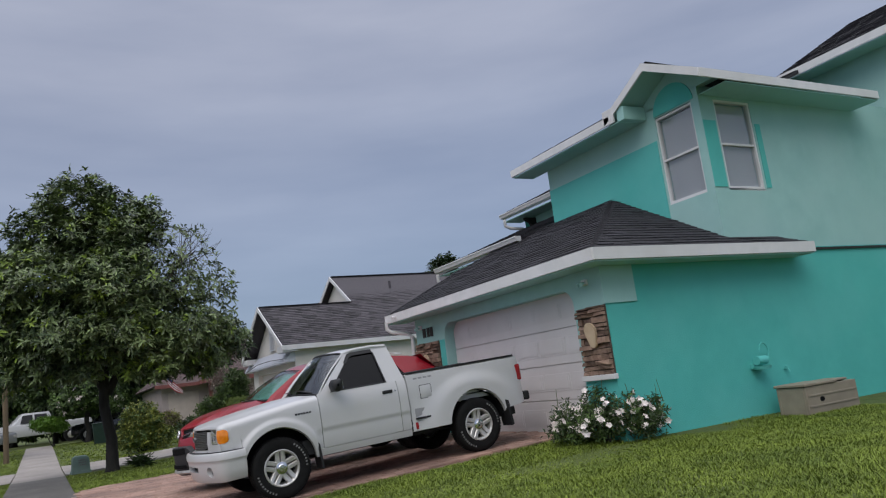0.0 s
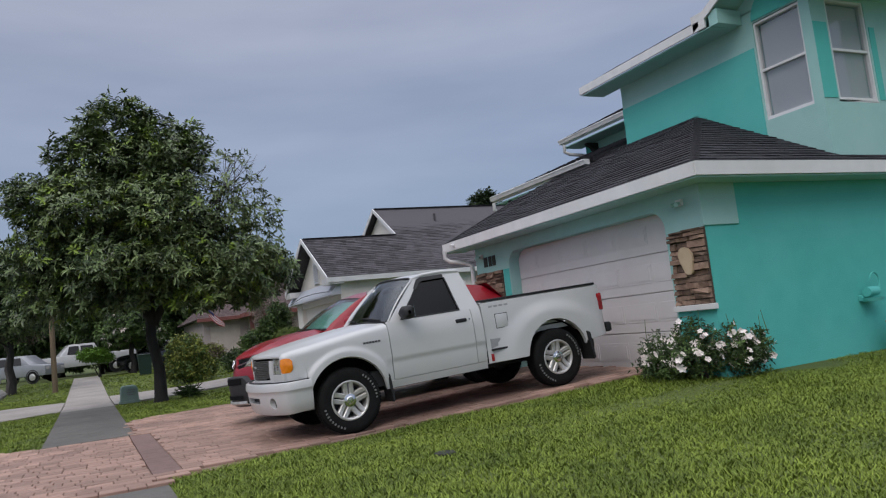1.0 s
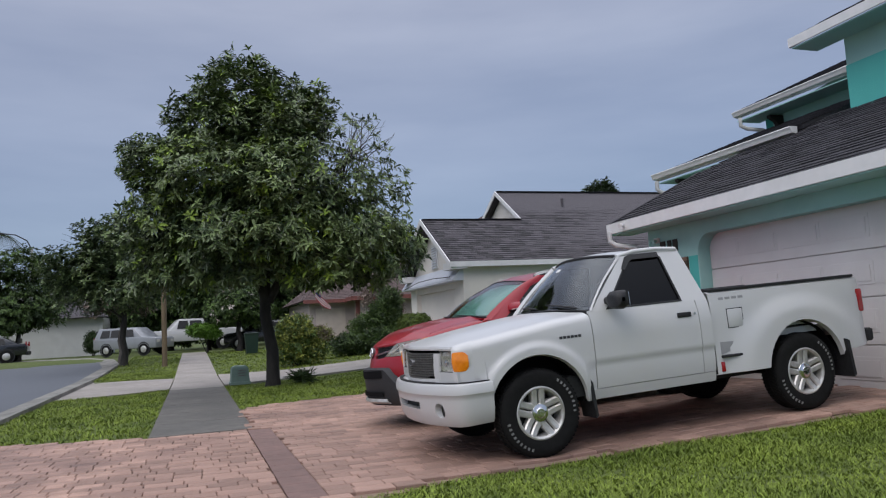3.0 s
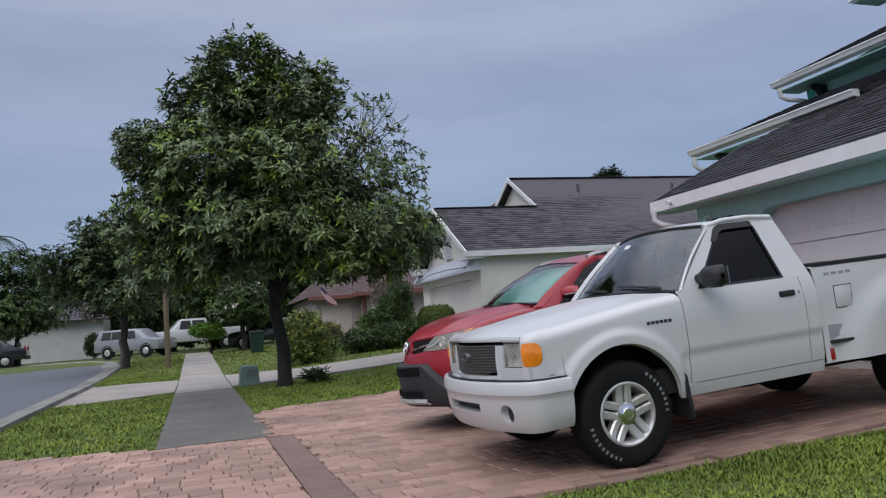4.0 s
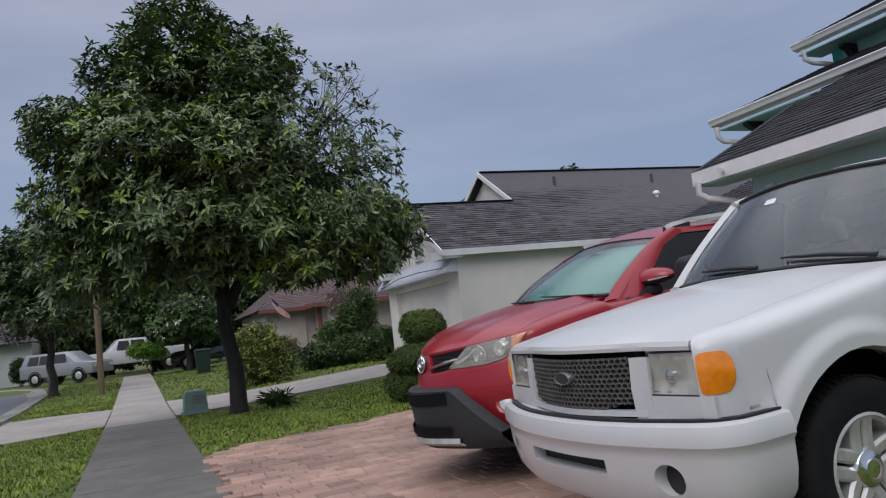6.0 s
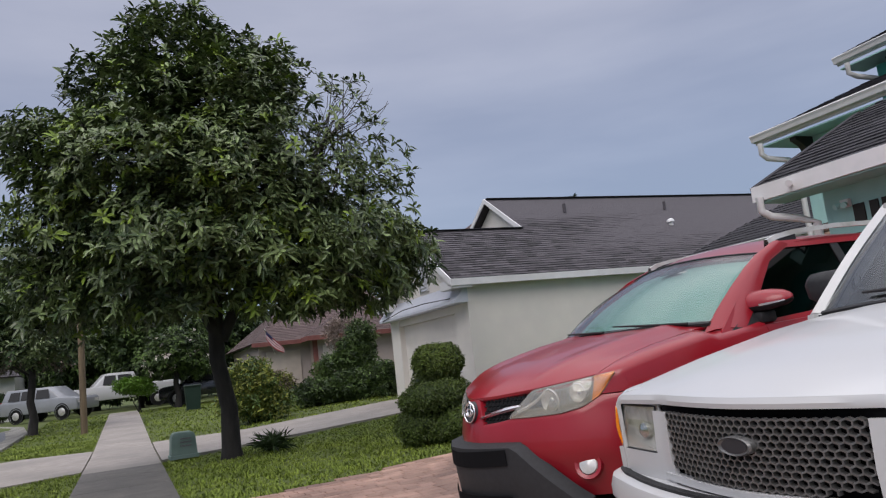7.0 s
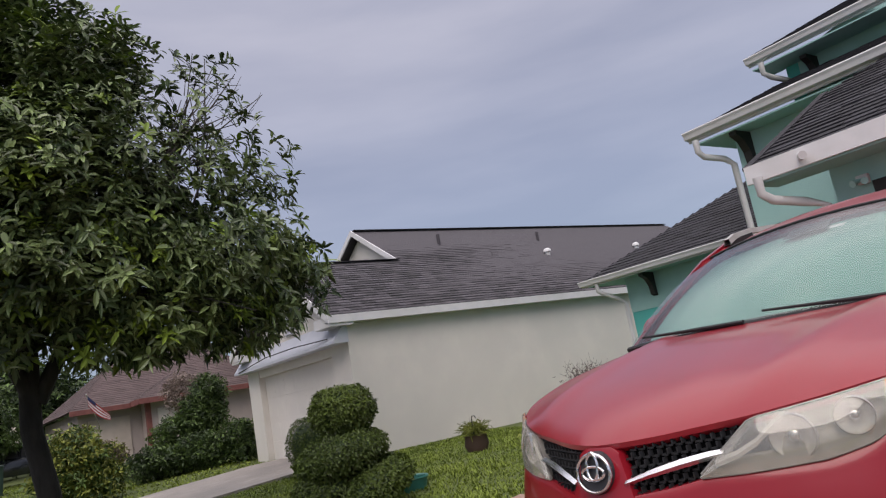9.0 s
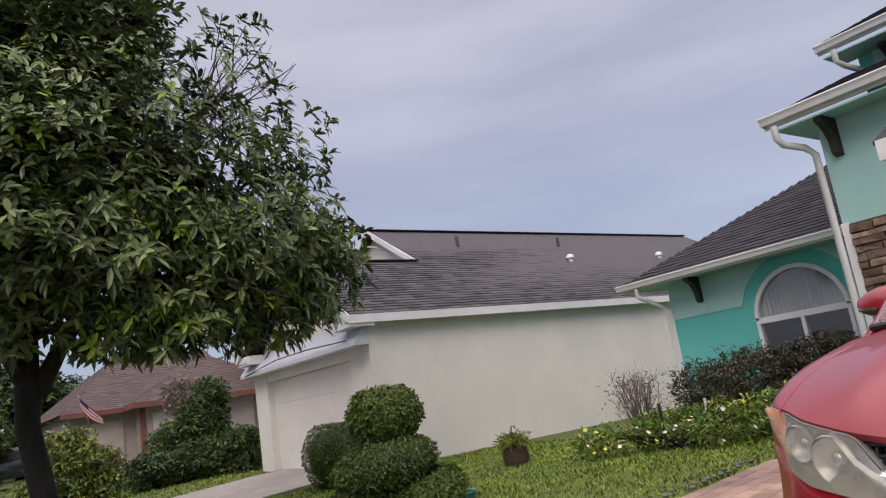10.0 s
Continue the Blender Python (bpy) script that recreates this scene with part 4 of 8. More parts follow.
for _k in TRUCKGLASS.node_tree.nodes:
    if _k.type == "MATH" and _k.operation == "MULTIPLY_ADD":
        _k.inputs[1].default_value, _k.inputs[2].default_value = 0.75, 0.085
TINTGLASS = glass("tinted_glass", (0.05, 0.055, 0.06))
for _k in TINTGLASS.node_tree.nodes:
    if _k.type == "MATH" and _k.operation == "MULTIPLY_ADD":
        _k.inputs[1].default_value, _k.inputs[2].default_value = 0.45, 0.035
SHADE_SILVER = surface("windscreen_sunshade", (0.135, 0.315, 0.28), (0.12, 0.28, 0.25), 2.5, 0.45, 0.15, 8, stain=(0.155, 0.335, 0.30))
SEAT = surface("beige_seat_cloth", (0.30, 0.26, 0.21), (0.24, 0.21, 0.17), 40, 0.9)
DASH = surface("dark_dashboard", (0.06, 0.058, 0.055), None, 30, 0.8)
LETTER = surface("white_tyre_lettering", (0.26, 0.26, 0.25), (0.10, 0.10, 0.10), 60, 0.7)
INK = surface("dark_badge", (0.03, 0.03, 0.035), None, 30, 0.4)
BADGEGREY = surface("grey_badge", (0.30, 0.30, 0.31), None, 30, 0.4)


def skin(cols, bm=None, loop=False):
    """Quads between rows of points."""
    bm = bm or bmesh.new()
    vs = [[bm.verts.new(p) for p in c] for c in cols]
    pairs = list(zip(vs, vs[1:])) + ([(vs[-1], vs[0])] if loop else [])
    for a, b in pairs:
        for k in range(len(a) - 1):
            bm.faces.new((a[k], a[k + 1], b[k + 1], b[k]))
    return bm


def thicken(bm, t):
    """Gives a sheet its thickness, inwards of its normals."""
    bmesh.ops.recalc_face_normals(bm, faces=bm.faces[:])
    bmesh.ops.solidify(bm, geom=bm.faces[:], thickness=t)
    return bm


def flip_y(bm):
    for v in bm.verts:
        v.co.y = -v.co.y
    bmesh.ops.reverse_faces(bm, faces=bm.faces[:])
    return bm


def steps_between(a, b, n):
    return [a + (b - a) * k / n for k in range(n + 1)]


def resample(pts, n):
    """n points to each side of an outline, its corners kept."""
    out = []
    for p, q in zip(pts, pts[1:] + pts[:1]):
        out += [Vector(p).lerp(Vector(q), k / n) for k in range(n)]
    return out


def holed(outer, inner, depth, n=8):
    """A plate between two outlines of the same number of corners, pushed by depth."""
    bm = bmesh.new()
    a, b = resample(outer, n), resample(inner, n)
    d = Vector(depth)
    rings = [[bm.verts.new(p) for p in r] for r in (a, b, [p + d for p in b], [p + d for p in a])]
    m = len(a)
    for r, s in zip(rings, rings[1:] + rings[:1]):
        for k in range(m):
            bm.faces.new((r[k], r[(k + 1) % m], s[(k + 1) % m], s[k]))
    bmesh.ops.recalc_face_normals(bm, faces=bm.faces[:])
    return bm


def carve(bm, cutters):
    """Takes the cutters' bodies out of a closed body; both are bmeshes."""
    me = bpy.data.meshes.new("carved")
    bm.to_mesh(me)
    bm.free()
    ob = new("carved", me)
    tools = []
    for c in cutters:
        cm = bpy.data.meshes.new("cutter")
        bmesh.ops.recalc_face_normals(c, faces=c.faces[:])
        c.to_mesh(cm)
        c.free()
        co = new("cutter", cm)
        md = ob.modifiers.new("cut", "BOOLEAN")
        md.operation, md.object, md.solver = "DIFFERENCE", co, "EXACT"
        tools.append(co)
    bpy.context.view_layer.update()
    done = bpy.data.meshes.new_from_object(ob.evaluated_get(bpy.context.evaluated_depsgraph_get()))
    out = bmesh.new()
    out.from_mesh(done)
    for o in (ob, *tools):
        d = o.data
        bpy.data.objects.remove(o)
        bpy.data.meshes.remove(d)
    bpy.data.meshes.remove(done)
    return out


def wheel(parent, m, radius=0.362, width=0.235, rim=0.205, spokes=5, twin=True, letters=True):
    """A wheel whose outer face looks towards -y of m."""
    w = new("wheel")
    w.parent, w.matrix_basis = parent, m
    T = pose(0, 0, 0, 90)
    h = width / 2
    prof = [(rim, -h * 0.7), (rim + 0.012, -h * 0.86), (radius * 0.80, -h * 0.98), (radius * 0.93, -h * 0.93), (radius * 0.985, -h * 0.78), (radius, -h * 0.5), (radius, h * 0.5), (radius * 0.985, h * 0.8), (radius * 0.85, h), (rim, h * 0.7)]
    tyre = part("tyre", lathe(bmesh.new(), [(r, -z) for r, z in prof], T, 48), RUBBER, w, smooth=40)
    bm = bmesh.new()
    for k in range(64):
        a = 2 * math.pi * k / 64
        for side in (-1, 1):
            mm = pose(0, 0, 0, 0, math.degrees(a)) @ pose(0, side * h * 0.42, radius - 0.002, 0, 0, 20 * side)
            c = boxed(-0.011, 0.011, -h * 0.36, h * 0.36, 0, 0.008)
            c.transform(mm)
            tmp = bpy.data.meshes.new("t")
            c.to_mesh(tmp)
            c.free()
            bm.from_mesh(tmp)
            bpy.data.meshes.remove(tmp)
    part("tread", bm, RUBBER, tyre)
    if letters:
        bm = bmesh.new()
        rng = random.Random(5)
        for base in (0.6, 3.5):
            for k in range(9):
                a = base + 0.125 * k
                r0, r1, da = radius * 0.82, radius * 0.885, 0.055
                ys = (-h * 0.985, -h * 0.955)
                prism(bm, [(r * math.sin(t), y - 0.003, r * math.cos(t)) for r, t, y in ((r0, a, ys[0]), (r0, a + da, ys[0]), (r1, a + da, ys[1]), (r1, a, ys[1]))], (0, 0.006, 0))
        tagged(part("sidewall_mark", bm, LETTER, tyre, "worn pale raised sidewall marking"), kind="stuff")
    rm = part("rim", lathe(bmesh.new(), [(rim + 0.016, h * 0.74), (rim + 0.018, h * 0.86), (rim + 0.004, h * 0.90), (rim - 0.012, h * 0.80), (rim - 0.02, h * 0.3), (rim - 0.03, -h * 0.7)], T, 40), ALLOY, w, smooth=35)
    part("brake_disc", lathe(bmesh.new(), [(0.001, 0.0), (rim - 0.03, 0.0), (rim - 0.03, -0.03), (0.001, -0.03)], T, 24), BLACKPL, w)
    for k in range(spokes):
        a = 360 * k / spokes
        for off in ((-0.046, 0.046) if twin else (0,)):
            wd = 0.029 if twin else 0.035
            bm = skin([[(off * 0.75 - wd, -h * y1, r), (off * 0.75 - wd * 0.6, -h * y1 - 0.012, r), (off * 0.75 + wd * 0.6, -h * y1 - 0.012, r), (off * 0.75 + wd, -h * y1, r), (off * 0.75 + wd, -h * y1 + 0.05, r), (off * 0.75 - wd, -h * y1 + 0.05, r), (off * 0.75 - wd, -h * y1, r)]
                       for r, y1 in ((0.05, 0.62), (rim * 0.55, 0.60), (rim * 0.8, 0.66), (rim - 0.006, 0.76))])
            bm.transform(pose(0, 0, 0, 0, a))
            part("spoke", bm, ALLOY, rm, smooth=40)
    part("hub_cap", lathe(bmesh.new(), [(0.001, h * 0.86), (0.036, h * 0.85), (0.044, h * 0.79), (0.072, h * 0.75), (0.082, h * 0.62), (0.085, h * 0.3)], T, 24), CHROME, w, smooth=35)
    return w

def build_truck(at):
    tk = thing("pickup_truck", "white single-cab pickup truck with a flared bed, parked", "pickup truck", at=at)
    AR, AZ, WB = 0.445, 0.40, 2.83

    def hw(s, z):
        b = 0.862
        if z < 0.66:
            b -= 0.55 * (0.66 - z) ** 2
        if z > 0.92:
            b -= 0.75 * (z - 0.92) ** 2
        if s < -0.1:
            b -= 0.27 * (s + 0.1) ** 2
        # the flank steps in below the belt crease
        k = max(0.0, min(1.0, (0.722 - z) / 0.022))
        b -= 0.015 * k * k * (3 - 2 * k) if s > 0.46 else 0.0
        r = math.hypot(s, z - AZ)
        k = max(0.0, min(1.0, (AR + 0.125 - r) / 0.075))
        return b + 0.030 * k * k * (3 - 2 * k)

    def hood_z(s, y):
        z = float(np.interp(s, [-0.82, -0.79, -0.74, -0.58, -0.2, 0.25, 0.65], [0.945, 0.972, 0.998, 1.040, 1.098, 1.155, 1.185]))
        return z - 0.035 * (abs(y) / 0.72) ** 2.2 + 0.008 * max(0.0, min(1.0, (0.56 - abs(y)) / 0.16))

    def front_s(y):
        y = abs(y)
        return -0.82 + 0.085 * (min(y, 0.45) / 0.45) ** 1.7 + 0.035 * (max(0.0, y - 0.45) / 0.27) ** 1.5

    def fender_cols(s_list):
        cols = []
        for s in s_list:
            if abs(s) < AR:
                zb = AZ + math.sqrt(AR * AR - s * s)
            else:
                zb = 0.70 if s < 0 else 0.43
            z1, yt = hood_z(s, 0.72) - 0.07, 0.715
            z1 = max(z1, zb + 0.03)
            y1 = hw(s, z1)
            col = [(s, -(hw(s, zb) - 0.045), zb - 0.012), (s, -hw(s, zb), zb)] + [(s, -hw(s, z), z) for z in steps_between(zb, z1, 18)[1:]]
            for k in range(1, 6):
                t = math.pi / 2 * k / 5
                col.append((s, -(y1 - (y1 - yt) * (1 - math.cos(t))), z1 + (hood_z(s, 0.72) - z1) * math.sin(t)))
            cols.append(col)
        return cols

    arch_s = [AR * math.sin(math.pi / 2 * k / 10) for k in range(-10, 11)]
    s_f = [-0.545, -0.50, -0.447] + arch_s + [0.447, 0.50, 0.555]
    fend = thicken(skin(fender_cols(s_f)), 0.012)
    part("front_fender", fend, CARWHITE, tk, smooth=38)
    part("front_fender", flip_y(thicken(skin(fender_cols(s_f)), 0.012)), CARWHITE, tk, smooth=38)

    # hood
    ys = steps_between(-0.714, 0.714, 26)
    cols = []
    for y in ys:
        s0 = front_s(y) + 0.035
        lip = 0.972 - 0.010 * (abs(y) / 0.7) ** 2
        end = 0.42 + 0.15 * (abs(y) / 0.7) ** 2
        col = [(s0 - 0.024, y, lip - 0.012), (s0 - 0.026, y, lip + 0.004), (s0 - 0.016, y, lip + 0.022)]
        for s in steps_between(s0 + 0.02, end, 14):
            k = math.exp(-(s - s0 - 0.02) / 0.05)
            col.append((s, y, hood_z(s, y) * (1 - k) + max(lip + 0.03, min(hood_z(s, y), lip + 0.05)) * k))
        cols.append(col)
    hd = part("hood", thicken(skin(cols), 0.015), CARWHITE, tk, smooth=35)
    cols = [[(0.41 + 0.14 * (abs(y) / 0.7) ** 2 + a, y, z) for a, z in ((0.0, 1.145), (0.06, 1.138), (0.16, 1.165))] for y in steps_between(-0.78, 0.78, 12)]
    part("cowl", thicken(skin(cols), 0.02), BLACKPL, tk)

    # doors and the cab's corner
    def panel(s0, s1, zb, zt, n=8, rows=30, width=hw):
        sl = steps_between(s0, s1, n)
        return [[(s, -(width(s, zb) - 0.03), zb)] + [(s, -width(s, z), z) for z in steps_between(zb, zt(s) if callable(zt) else zt, rows)] + [(s, -(width(s, zt(s) if callable(zt) else zt) - 0.03), (zt(s) if callable(zt) else zt) + 0.004)] for s in sl]

    for sgn in (1, -1):
        def put(name, bm, material, parent=tk, label="", smooth=38):
            return part(name, flip_y(bm) if sgn < 0 else bm, material, parent, label, smooth)
        door = put("door", thicken(skin(panel(0.563, 1.665, 0.49, 1.150)), 0.02), CARWHITE)
        put("rocker", thicken(skin(panel(0.45, 1.80, 0.40, 0.484, rows=3)), 0.02), CARWHITE)
        put("cab_corner", thicken(skin(panel(1.672, 1.80, 0.49, 1.150, n=2)), 0.02), CARWHITE)
        put("sill_backing", boxed(0.5, 1.80, -0.80, -0.76, 0.42, 1.10), DARK)
        # upper side with the window opening
        def up(s, z, o=0.0):
            return Vector((s, -(0.825 - (z - 1.14) * 0.38) + o, z))
        outer = [up(0.59, 1.145), up(1.04, 1.60), up(1.09, 1.645), up(1.60, 1.660), up(1.69, 1.62), up(1.80, 1.145)]
        inner = [up(0.74, 1.150), up(1.10, 1.565), up(1.16, 1.59), up(1.43, 1.598), up(1.475, 1.58), up(1.535, 1.150)]
        put("upper_side", holed(outer, inner, (0, 0.05, -0.005)), CARWHITE, smooth=30)
        rim_o = [p + Vector((0, -0.004, 0)) for p in inner]
        mid = sum(inner, Vector()) / 6
        rim_i = [p.lerp(mid, 0.06) + Vector((0, -0.004, 0)) for p in inner]
        put("window_seal", holed(rim_o, rim_i, (0, 0.03, 0)), BLACKPL)
        vis_o = [up(1.02, 1.50, -0.012), up(1.09, 1.60, -0.012), up(1.15, 1.622, -0.012), up(1.45, 1.627, -0.012)]
        vis_i = [up(1.045, 1.48, -0.02), up(1.115, 1.555, -0.02), up(1.16, 1.575, -0.02), up(1.45, 1.58, -0.02)]
        put("rain_visor", thicken(skin([vis_o, vis_i]), 0.008), BLACKPL)
        gl = put("side_window", thicken(skin([[p + Vector((0, 0.012, 0)) for p in inner[:3]], [p + Vector((0, 0.012, 0)) for p in inner[:2:-1]]]), 0.005), TINTGLASS, door)
        gl.visible_shadow = False
        # handle, lock, mirror
        put("door_handle", boxed(1.44, 1.585, -0.868, -0.835, 1.005, 1.05, 0.008), BLACKPL, door, "black door handle")
        put("lock", tube(bmesh.new(), [(1.625, -0.862, 1.03), (1.625, -0.835, 1.03)], 0.011, 10), CHROME, door)
        ring = [(-0.05, -0.06), (-0.065, 0.03), (-0.03, 0.075), (0.05, 0.08), (0.07, 0.05), (0.07, -0.06), (0.02, -0.08), (-0.05, -0.06)]
        fold = Vector((0.0, 0.0, 0.0)) if sgn > 0 else Vector((0.05, 0.09, 0.045))
        bm = skin([[(0.765 + a * k + fold.x, y + fold.y, 1.225 + b * k + fold.z) for a, b in ring] for y, k in ((-1.075, 0.25), (-1.065, 0.75), (-1.03, 1.0), (-0.92, 1.0), (-0.89, 0.8), (-0.83, 0.45), (-0.80, 0.4))])
        mir = put("mirror", bm, BLACKPL, door, "black door mirror", 50)
        put("mirror_glass", boxed(0.836 + fold.x, 0.840 + fold.x, -1.05 + fold.y, -0.90 + fold.y, 1.17 + fold.z, 1.29 + fold.z, 0.0), CHROME, mir)
        # flared bed side
        def bw(s, z):
            b = 0.835 - (0.30 * (z - 0.95) ** 2 if z > 0.95 else 0)
            r = math.hypot((s - WB) / 1.25, z - AZ)
            g = max(0.0, min(1.0, (0.74 - r) / 0.20))
            g = g * g * (3 - 2 * g)
            return b + 0.050 * g
        AR2 = 0.455
        arch = [WB + AR2 * math.sin(math.pi / 2 * k / 10) for k in range(-10, 11)]
        cols = []
        for s in [1.82, 1.95, 2.05, 2.15, 2.25, 2.31, WB - AR2 - 0.003] + arch + [WB + AR2 + 0.003, 3.33, 3.4, 3.48, 3.56, 3.63, 3.665]:
            if abs(s - WB) <= AR2:
                zb = AZ + math.sqrt(max(0.0, AR2 ** 2 - (s - WB) ** 2))
            else:
                zb = 0.45 if s < WB else 0.50 + 0.10 * (s - 3.28)
            cut = 0.03 * max(0.0, (s - 3.6) / 0.065)
            cols.append([(s, -(bw(s, zb) - 0.05), zb - 0.01)] + [(s, -(bw(s, z) - cut), z) for z in steps_between(zb, 1.188, 16)] + [(s, -(bw(s, 1.2) - 0.02 - cut), 1.205), (s, -(bw(s, 1.2) - 0.09), 1.205), (s, -(bw(s, 1.2) - 0.09), 0.80)])
        side_bm = skin(cols)
        bed = put("bed_side", thicken(side_bm, 0.008), CARWHITE)
        put("rail_cap", boxed(1.83, 3.60, -0.822, -0.715, 1.205, 1.232, 0.006), BLACKPL, bed, "black bed rail cap")
        # step ahead of the rear wheel
        put("bed_step", boxed(1.875, 2.27, -0.865, -0.80, 0.595, 0.62, 0.006), BLACKPL, bed, "black step slot")
        # flat grey piece on the white side: the step recess's shade as colour
        put("step_pocket", prism(bmesh.new(), [(1.88, -0.838, 0.625), (2.32, -0.838, 0.72), (2.16, -0.838, 0.73), (1.88, -0.838, 0.74)], (0, 0.02, 0)), surface("step_painted_shade", (0.30, 0.30, 0.31), None, 20, 0.6), bed)
        put("side_marker", boxed(1.862, 1.90, -0.845, -0.82, 0.47, 0.56, 0.004), REDLENS, bed)
        if sgn > 0:
            put("fuel_door_seam", boxed(1.994, 2.176, -0.8362, -0.82, 0.854, 1.036), DARK, bed)
            put("fuel_door", boxed(2.0, 2.17, -0.8385, -0.82, 0.86, 1.03, 0.004), CARWHITE, bed)
        put("tail_lamp", boxed(3.575, 3.685, -0.826, -0.74, 0.85, 1.085, 0.02), REDLENS, tk, "red tail lamp")
        for k in range(4):
            put("badge_bar", boxed(1.93 + 0.075 * k, 1.93 + 0.075 * k + 0.055, -0.826, -0.80, 1.105, 1.145), BADGEGREY, bed)
        for k in range(6):
            put("badge_bar", boxed(0.235 + 0.036 * k, 0.235 + 0.036 * k + 0.028, -(hw(0.33, 0.96) + 0.003), -0.80, 0.945, 0.968), INK, tk)
        # mud flaps
        put("mud_flap", prism(bmesh.new(), [(0.455, -0.87, 0.62), (0.50, -0.87, 0.55), (0.52, -0.87, 0.27), (0.50, -0.87, 0.25)], (0, 0.24, 0)), BLACKPL)
        put("mud_flap", prism(bmesh.new(), [(WB + 0.46, -0.92, 0.62), (WB + 0.50, -0.92, 0.60), (WB + 0.53, -0.92, 0.27), (WB + 0.50, -0.92, 0.25)], (0, 0.26, 0)), BLACKPL)
        # lamps
        lampb = []
        for y in steps_between(-0.485, -0.735, 8):
            lampb.append([(front_s(y) + 0.012, y, 0.777), (front_s(y) + 0.008, y, 0.84), (front_s(y) + 0.022, y, 0.945)])
        put("headlamp_reflector", thicken(skin([[(a + (0.004 if k != 1 else 0.026 + 0.022 * (e % 2)), b * 1.005 if e not in (0, 8) else b * (1.015 if e else 0.98), c + (0.008 if k == 2 else -0.006 if k == 0 else 0)) for k, (a, b, c) in enumerate(q)] for e, q in enumerate(lampb)]), 0.01), REFLECT)
        lens = put("headlamp", thicken(skin(lampb), 0.004), LAMPGLASS, tk, "clear headlamp")
        lens.visible_shadow = False
        put("lamp_rim", tube(bmesh.new(), [Vector(q) for q in [l[0] for l in lampb] + [l[2] for l in lampb[::-1]] + [lampb[0][0]]], 0.0045, 6), BLACKPL, lens)
        put("bulb_bowl", lathe(bmesh.new(), [(0.03, 0.0), (0.028, 0.014), (0.015, 0.022), (0.001, 0.024)], pose(front_s(-0.59) + 0.036, -0.59, 0.85, 0, -90), 16), CHROME, lens)
        def corner(t, o=0.0):
            p0, p1, p2 = Vector((front_s(0.735), -0.735)), Vector((front_s(0.735) + 0.02, -0.80)), Vector((-0.54, -hw(-0.54, 0.85)))
            q = p0 * (1 - t) ** 2 + p1 * (2 * t * (1 - t)) + p2 * t * t
            d = ((p1 - p0) * (1 - t) + (p2 - p1) * t).normalized()
            return q.x + d.y * o, q.y - d.x * o
        put("corner_panel", thicken(skin([[(*corner(t), z) for z in steps_between(0.665, 0.945, 6)] + [(corner(t)[0] + 0.010, corner(t)[1] + 0.010, 0.972), (corner(t)[0] + 0.035, corner(t)[1] + 0.03, 0.992 + 0.01 * t), (corner(t)[0] + 0.075, corner(t)[1] + 0.08, 1.0 + 0.02 * t)] for t in steps_between(0, 1, 10)]), 0.015), CARWHITE)
        mk = [[(*corner(t, 0.004 + 0.010 * math.sin(math.pi * v)), 0.859 + 0.079 * (2 * v - 1) * (1 - (abs(t - 0.42) / 0.40) ** 5 * 0.35)) for v in steps_between(0, 1, 6)] for t in steps_between(0.08, 0.84, 12)]
        put("turn_signal", thicken(skin(mk), 0.012), AMBER, tk, "amber turn signal")
        put("lamp_surround", thicken(skin([[(a + 0.012, b * 0.985, 0.74), (a + 0.012, b * 0.985, 0.79)] for (a, b, c), *_ in lampb]), 0.02), BLACKPL)
        # header panel around the lamps
        put("header_panel", thicken(skin([[(front_s(y) + 0.004, y, z) for z in (0.66, 0.72, 0.775)] for y in steps_between(-0.40, -0.79, 10)]), 0.02), CARWHITE)
        put("header_panel", thicken(skin([[(front_s(y) + 0.004, y, 0.70), (front_s(y), y, 0.80), (front_s(y) + 0.012, y, 0.93)] for y in steps_between(-0.398, -0.492, 4)]), 0.02), CARWHITE)
        put("header_panel", thicken(skin([[(s, -hw(s, z), z) for z in (0.665, 0.69, 0.715)] for s in (-0.545, -0.50, -0.447)]), 0.02), CARWHITE)
        # pillar beside the windscreen
        edge = [Vector((0.61, -0.775, 1.148)).lerp(Vector((1.07, -0.615, 1.62)), v) - Vector((0.03 * math.sin(math.pi * v), 0, 0)) for v in steps_between(0, 1, 8)]
        side = [up(0.59, 1.145, -0.002).lerp(up(1.04, 1.60, -0.002), v) - Vector((0.03 * math.sin(math.pi * v), 0, 0)) for v in steps_between(0, 1, 8)]
        put("windscreen_pillar", thicken(skin([edge, [a.lerp(b, 0.5) + Vector((-0.010, -0.012, 0.008)) for a, b in zip(edge, side)], side]), 0.008), CARWHITE, smooth=60)

    # windscreen, roof, rear wall
    def ws(u, v):
        lo = Vector((0.50 + 0.11 * u * u, 0.775 * u, 1.178 - 0.03 * u * u))
        hi = Vector((0.95 + 0.12 * u * u, 0.615 * u, 1.655 - 0.035 * u * u))
        p = lo.lerp(hi, v)
        p.x -= 0.03 * math.sin(math.pi * v)
        return p
    w = part("windscreen", thicken(skin([[ws(u, v) for v in steps_between(0, 1, 8)] for u in steps_between(-1, 1, 14)]), 0.005), TRUCKGLASS, tk, smooth=60)
    w.visible_shadow = False
    for e in (0, 1):
        part("windscreen_seal", tube(bmesh.new(), [ws(u, e) for u in steps_between(-1, 1, 14)], 0.014, 6), BLACKPL, tk)
        part("windscreen_seal", thicken(skin([[ws((2 * e - 1) * q, v) + Vector((0.012, 0, -0.006)) for v in steps_between(0, 1, 8)] for q in (0.93, 1.0)]), 0.003), BLACKPL, tk)
    rows = []
